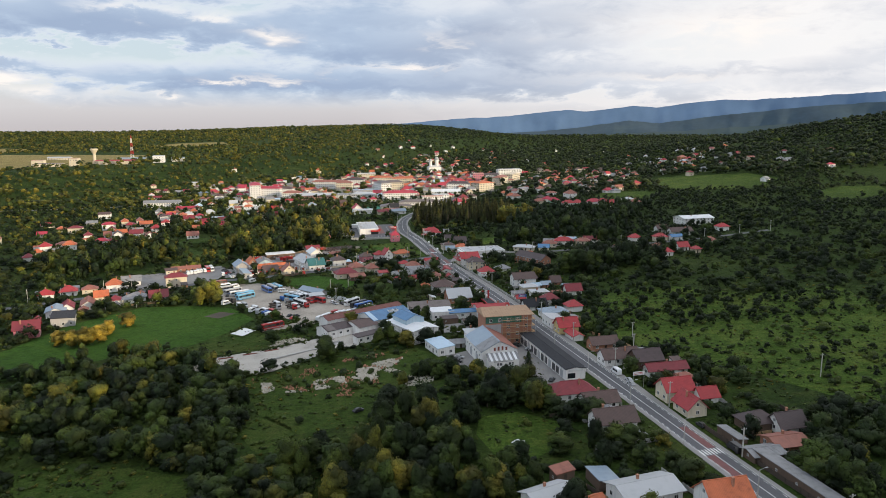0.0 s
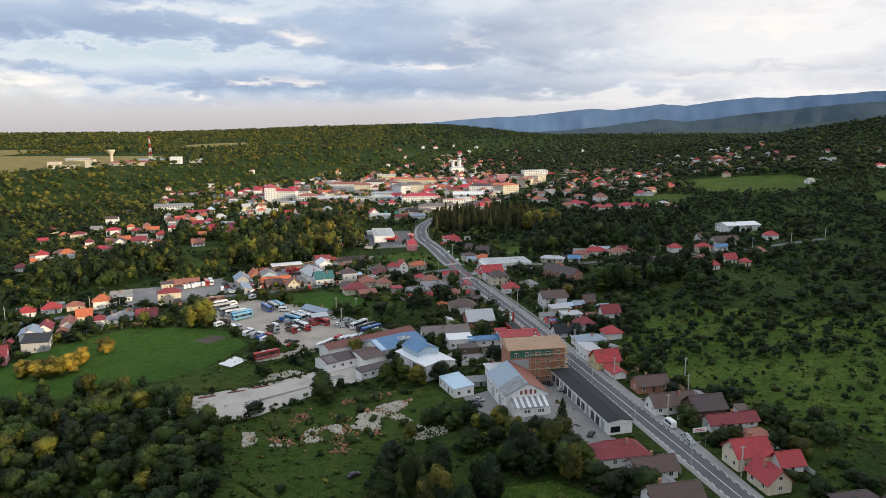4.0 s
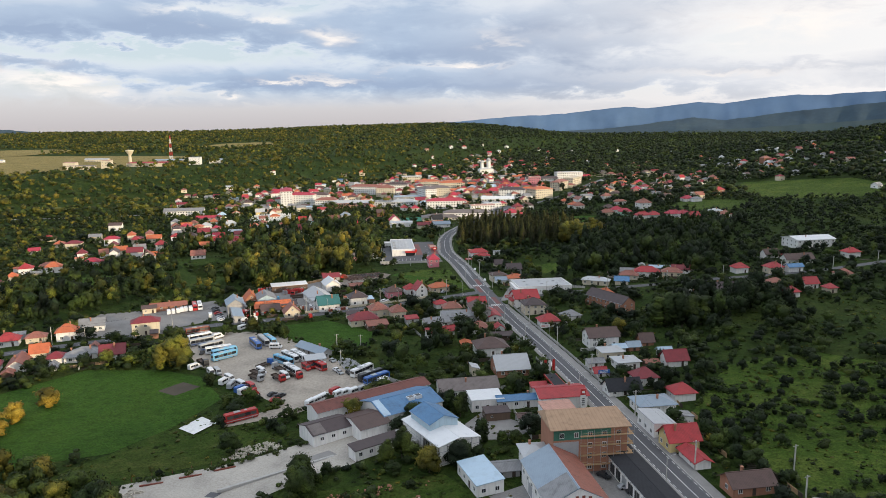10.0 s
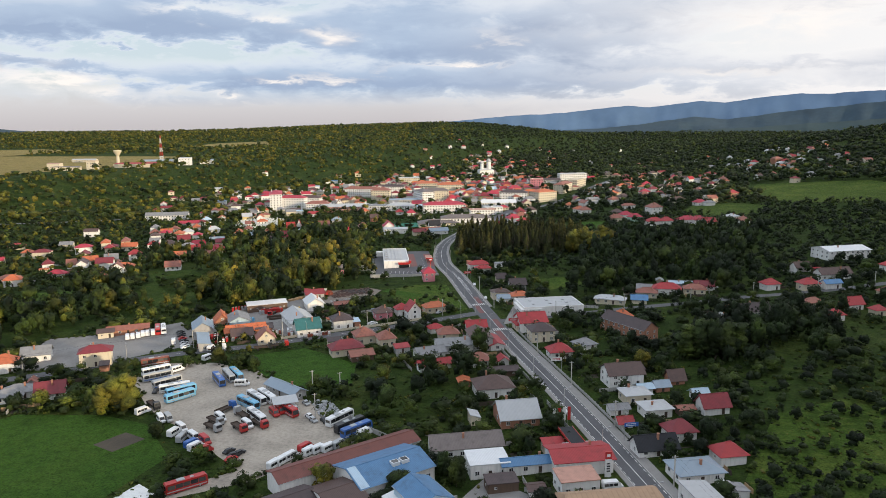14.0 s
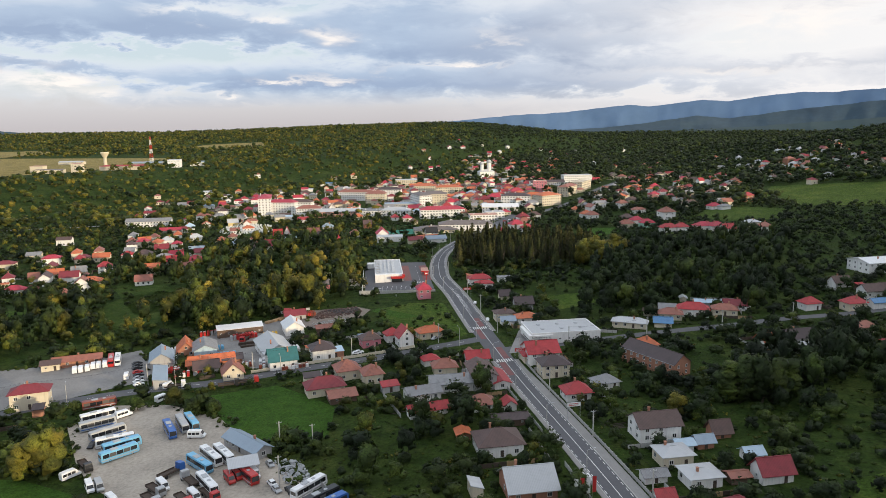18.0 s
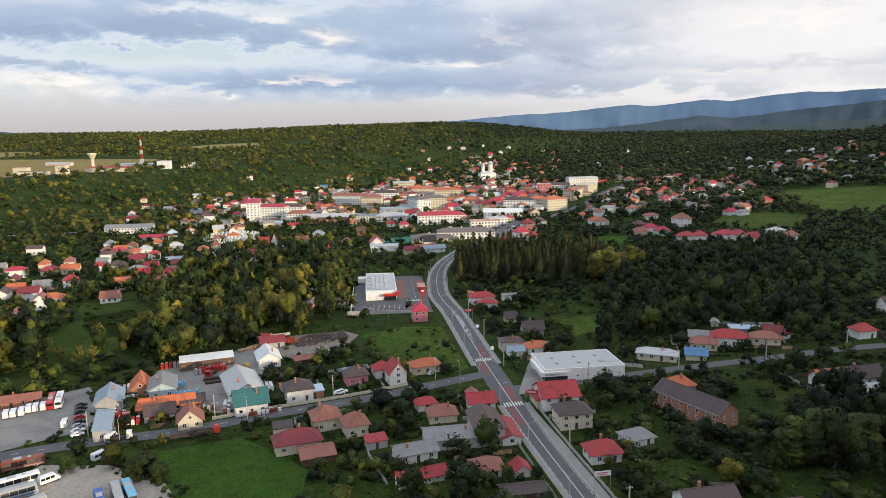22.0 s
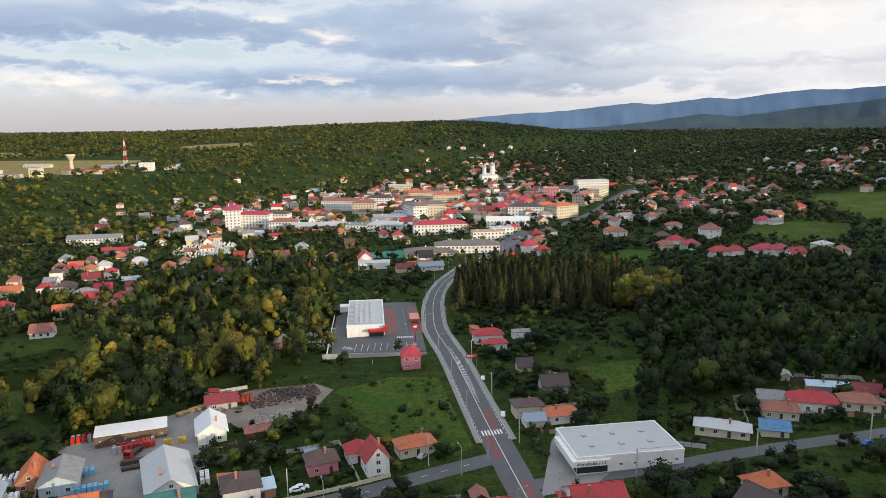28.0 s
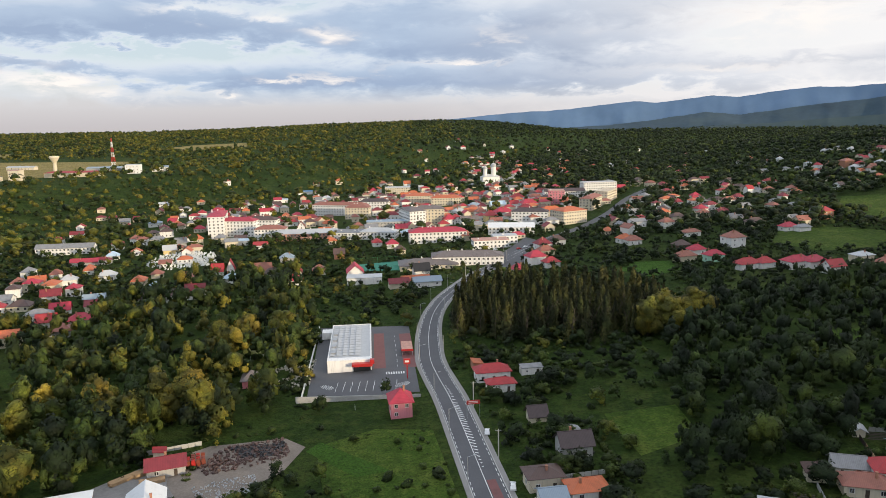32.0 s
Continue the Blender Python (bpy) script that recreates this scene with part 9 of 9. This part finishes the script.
# ---------------------------------------------------------------- trees that stand out
def special_trees():
    rng = random.Random(21)
    # Low sun on these crowns is put into light and gold leaf colours.
    lone_tree(FULL, -105.9, 417.3, 15.5, 1.1, "leaf_light", 1, "tall yellow-green tree at the edge of the coach yard")
    lone_tree(FULL, -112.7, 414.7, 12.5, 1.0, "leaf_light", 2, "tall yellow-green tree at the edge of the coach yard")
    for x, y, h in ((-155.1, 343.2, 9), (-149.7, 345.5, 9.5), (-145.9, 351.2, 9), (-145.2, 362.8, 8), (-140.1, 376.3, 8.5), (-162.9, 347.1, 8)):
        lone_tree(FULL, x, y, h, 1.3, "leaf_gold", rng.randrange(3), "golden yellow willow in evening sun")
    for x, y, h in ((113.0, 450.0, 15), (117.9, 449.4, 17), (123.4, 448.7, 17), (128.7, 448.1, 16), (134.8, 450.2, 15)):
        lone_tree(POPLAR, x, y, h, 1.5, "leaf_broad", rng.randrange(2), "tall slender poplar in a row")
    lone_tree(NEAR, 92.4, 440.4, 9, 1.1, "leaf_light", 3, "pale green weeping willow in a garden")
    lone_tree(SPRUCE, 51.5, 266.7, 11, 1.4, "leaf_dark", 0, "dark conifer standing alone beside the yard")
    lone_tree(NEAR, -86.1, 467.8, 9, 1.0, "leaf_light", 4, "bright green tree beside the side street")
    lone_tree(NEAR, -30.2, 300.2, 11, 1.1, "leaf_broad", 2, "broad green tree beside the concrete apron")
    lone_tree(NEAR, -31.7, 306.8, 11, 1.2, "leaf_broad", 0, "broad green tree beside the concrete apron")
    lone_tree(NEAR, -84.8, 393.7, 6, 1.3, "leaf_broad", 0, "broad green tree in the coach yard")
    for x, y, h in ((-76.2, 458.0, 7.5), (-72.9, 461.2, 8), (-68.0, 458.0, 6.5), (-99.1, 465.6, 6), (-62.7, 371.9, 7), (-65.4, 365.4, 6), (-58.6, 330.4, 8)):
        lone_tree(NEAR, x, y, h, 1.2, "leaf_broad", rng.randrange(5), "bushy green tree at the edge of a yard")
    # Sunlit gold of the stream wood and grove edge, again as leaf colour.
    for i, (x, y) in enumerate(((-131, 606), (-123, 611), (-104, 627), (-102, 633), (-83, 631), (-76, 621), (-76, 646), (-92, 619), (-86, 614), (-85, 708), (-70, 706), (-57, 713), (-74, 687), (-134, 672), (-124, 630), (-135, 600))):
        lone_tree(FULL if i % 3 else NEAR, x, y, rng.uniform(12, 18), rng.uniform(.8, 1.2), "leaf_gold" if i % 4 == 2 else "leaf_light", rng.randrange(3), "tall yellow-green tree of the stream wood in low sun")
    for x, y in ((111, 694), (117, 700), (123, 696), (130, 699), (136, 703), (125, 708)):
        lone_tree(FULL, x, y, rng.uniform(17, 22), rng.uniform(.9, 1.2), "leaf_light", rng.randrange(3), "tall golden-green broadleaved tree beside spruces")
    # spruce grove beside the bend
    poly = np.array([(25, 704), (37, 695), (62, 695), (86, 684), (108, 692), (131, 724), (118, 762), (75, 783), (36, 784), (27, 745)])
    pts = []
    tries = 0
    while len(pts) < 150 and tries < 9000:
        tries += 1
        x, y = rng.uniform(25, 131), rng.uniform(684, 784)
        if inside(poly, np.array([x]), np.array([y]))[0] and all((x - a) ** 2 + (y - b) ** 2 > 22 for a, b in pts):
            pts.append((x, y))
    pts.sort(key=lambda p: p[1])
    deep = [p for p in pts if p[1] > 722]
    o = np.array(deep)
    scatter("spruces", SPRUCE_MID, o[:, 0], o[:, 1], np.array([rng.uniform(16, 23) for _ in deep]), np.full(len(o), 1.0), M("leaf_spruce"), "dense stand of tall dark spruces", "spruces", .5)
    for x, y in pts:
        if y > 722:
            continue
        k = rng.randrange(3)
        lone_tree(SPRUCE, x, y, rng.uniform(16, 23), rng.uniform(.8, 1.1), "leaf_spruce", k, "tall dark spruce with bare lower trunk")
    # orchard
    for _ in range(1700):
        x, y = rng.uniform(85, 360), rng.uniform(160, 430)
        if noise.noise((x * .03, y * .03, 2.0)) < rng.uniform(-.4, .5):
            continue
        if any(inside(p, np.array([x]), np.array([y]))[0] for p in KEEP_CLEAR[7:8]):
            ORCHARD.append((x, y, rng.uniform(1.4, 4.2)))
    for _ in range(900):
        x, y = rng.uniform(95, 360), rng.uniform(320, 470)
        if noise.noise((x * .025, y * .025, 5.0)) > rng.uniform(-.45, .25) and inside(KEEP_CLEAR[7], np.array([x]), np.array([y]))[0]:
            ORCHARD.append((x, y, rng.uniform(2.6, 7.0)))


KEEP_CLEAR.append(np.array([(-12, 606), (16, 606), (14, 637), (-12, 634)]))    # open ground round the pink house
ORCHARD = []
special_trees()


def gardens():
    """Outbuildings, fences, beds and hedges of the plots behind the houses."""
    rnd = random.Random(12)
    beds, panels, hx, hy = Geo(), Geo(), [], []
    made = 0
    roofs = ("rust", "grey", "brown", "ltgrey", "dkbrown", "red", "bluegrey", "rust", "grey", "orange")
    for x, y, a, L, W in list(PLOTS):
        if y > 760 or (-75 < x < 28 and 250 < y < 352):
            continue
        ca, sa = math.cos(radians(a)), math.sin(radians(a))

        def at(u, w):
            return x + u * ca - w * sa, y + u * sa + w * ca
        hl, hw = L / 2 + rnd.uniform(3, 8), W / 2 + rnd.uniform(4, 12)
        for _ in range(3):
            u, w = rnd.uniform(-1, 1) * hl, rnd.uniform(-1, 1) * hw
            l, d = rnd.uniform(3.2, 7), rnd.uniform(2.6, 4.4)
            px, py = at(u, w)
            if made < 62 and clear_of(np.array([px]), np.array([py]), max(l, d) * .5, True)[0]:
                house(px, py, a + rnd.choice((0, 90)), l, d, rnd.uniform(2.1, 2.8), rnd.uniform(.5, 1.2), rnd.choice("gf"), rnd.choice(roofs), rnd.choice(("brown", "brick", "white", "grey", "cream")), True)
                made += 1
        for _ in range(2):
            u, w = rnd.uniform(-1, 1) * hl, rnd.uniform(-1, 1) * hw
            for k in range(rnd.randint(3, 7)):
                px, py = at(u, w + k * 1.1)
                if clear_of(np.array([px]), np.array([py]), 1.0, True)[0]:
                    stripe(beds, px, py, radians(a), rnd.uniform(4, 8), .7, .12)
        for (u0, w0), (u1, w1) in (((-hl, -hw), (hl, -hw)), ((hl, -hw), (hl, hw)), ((hl, hw), (-hl, hw)), ((-hl, hw), (-hl, -hw))):
            n = int(math.hypot(u1 - u0, w1 - w0) / 2.0)
            style = rnd.random()
            for k in range(n):
                q0, q1 = at(u0 + (u1 - u0) * k / n, w0 + (w1 - w0) * k / n), at(u0 + (u1 - u0) * (k + .94) / n, w0 + (w1 - w0) * (k + .94) / n)
                if style > .85:
                    break
                if not clear_of(np.array([q0[0], q1[0]]), np.array([q0[1], q1[1]]), -.6, True).all():
                    continue
                if style < .45:
                    hx.append(q0[0])
                    hy.append(q0[1])
                elif style < .85:
                    z = min(ground(*q0), ground(*q1))
                    dx, dy = (q1[1] - q0[1]) * .03, -(q1[0] - q0[0]) * .03
                    v = [(q0[0] - dx, q0[1] - dy, z), (q1[0] - dx, q1[1] - dy, z), (q1[0] + dx, q1[1] + dy, z), (q0[0] + dx, q0[1] + dy, z)]
                    panels.add(v + [(p[0], p[1], p[2] + 1.5) for p in v], BOXF, rnd.choice((0, 0, 1)) if style < .65 else 2)
    tagged(beds.make("garden_beds", M("earth")), "narrow dark soil rows of kitchen gardens", "garden beds", "", "stuff")
    tagged(panels.make("garden_fences", [M("dark_wood"), M("timber"), M("kerb")]), "board and concrete fences between the gardens", "fences", "", "stuff")
    n = len(hx)
    scatter("hedges", BUSH, np.array(hx), np.array(hy), RNG.uniform(1.4, 2.6, n), RNG.uniform(.9, 1.3, n), M("leaf_broad"), "clipped green hedges round the gardens", "hedges", .2)


gardens()


def scrub():
    """Small trees and tufts on the open meadows."""
    n = 16000
    x, y = RNG.uniform(-280, 360, n), RNG.uniform(90, 720, n)
    ok = np.zeros(n, bool)
    for i in (4, 7, 8, 9, 10, 11, 12):
        ok |= inside(KEEP_CLEAR[i], x, y)
    ok &= clear_of(x, y, 0.5, False) & (noise2(x, y, 0.035, 1.0) + .5 * noise2(x, y, .1, 4.0) > RNG.uniform(-.55, .5, n))
    x, y = x[ok], y[ok]
    h = RNG.uniform(.5, 1.0, len(x)) * RNG.choice([1, 1, 1.6, 2.6, 4.0], len(x))
    scatter("scrub", BUSH, x, y, h, RNG.uniform(.9, 1.5, len(x)), M("leaf_broad"), "low scrub and tufts scattered over rough meadow", "scrub", .15)
    # tall weeds and tussocks on the open ground near the flight
    n = 44000
    x, y = RNG.uniform(-260, 330, n), 95 + 420 * RNG.uniform(0, 1, n) ** 1.5
    k = in_view(x, y) & clear_of(x, y, .3, False) & ~inside(KEEP_CLEAR[3], x, y) & (noise2(x, y, .05, 2.0) + .6 * noise2(x, y, .17, 7.0) > RNG.uniform(-.5, .45, n))
    for i in (0, 1, 2, 5, 6):
        k &= ~inside(KEEP_CLEAR[i], x, y)
    x, y = x[k], y[k]
    half = np.arange(len(x)) % 3 == 0
    for m_, mat in ((half, "leaf_light"), (~half, "leaf_broad")):
        scatter("weeds", WEED, x[m_], y[m_], RNG.uniform(.35, 1.3, m_.sum()), RNG.uniform(1.0, 2.2, m_.sum()), M(mat), "tall weeds and tussocks on rough ground", "weeds", .1)
    # ragged growth along the edges of the yards
    ex, ey = [], []
    for i in (0, 1, 2, 5):
        poly = KEEP_CLEAR[i]
        for (ax, ay), (bx, by) in zip(poly, np.roll(poly, -1, 0)):
            m = int(math.hypot(bx - ax, by - ay) / 1.1)
            u = RNG.uniform(0, 1, m)
            keep = noise2(ax + (bx - ax) * u, ay + (by - ay) * u, .09, 3.0) > -.12
            ex += list((ax + (bx - ax) * u + RNG.normal(0, 1.5, m))[keep])
            ey += list((ay + (by - ay) * u + RNG.normal(0, 1.5, m))[keep])
    ex, ey = np.array(ex), np.array(ey)
    ok = clear_of(ex, ey, -.9, False)
    ex, ey = ex[ok], ey[ok]
    scatter("yard_weeds", BUSH, ex, ey, RNG.uniform(.6, 2.2, len(ex)), RNG.uniform(1.0, 1.7, len(ex)), M("leaf_broad"), "ragged bushes and weeds along the edges of yards", "bushes", .1)
    o = np.array(ORCHARD)
    scatter("orchard_trees", MID, o[:, 0], o[:, 1], o[:, 2], np.full(len(o), 1.25), M("leaf_dark"), "small old fruit trees scattered over the meadow", "fruit trees", .5)


fill_houses(300, 20, 1170, 360, 260, 3, lambda x, y: y > 960 and abs(x - 10) < 420 and all((x - q.x) ** 2 + (y - q.y) ** 2 > 260 for q in MAIN))
fill_houses(60, 130, 1750, 150, 500, 5, lambda x, y: 1480 < y < 2700)
fill_houses(60, 560, 1350, 260, 300, 6, lambda x, y: y > 900 and x < y * .68)
fill_houses(40, -260, 780, 120, 160, 8, lambda x, y: y > 640 and x > -.6 * y)
scrub()
greenery()
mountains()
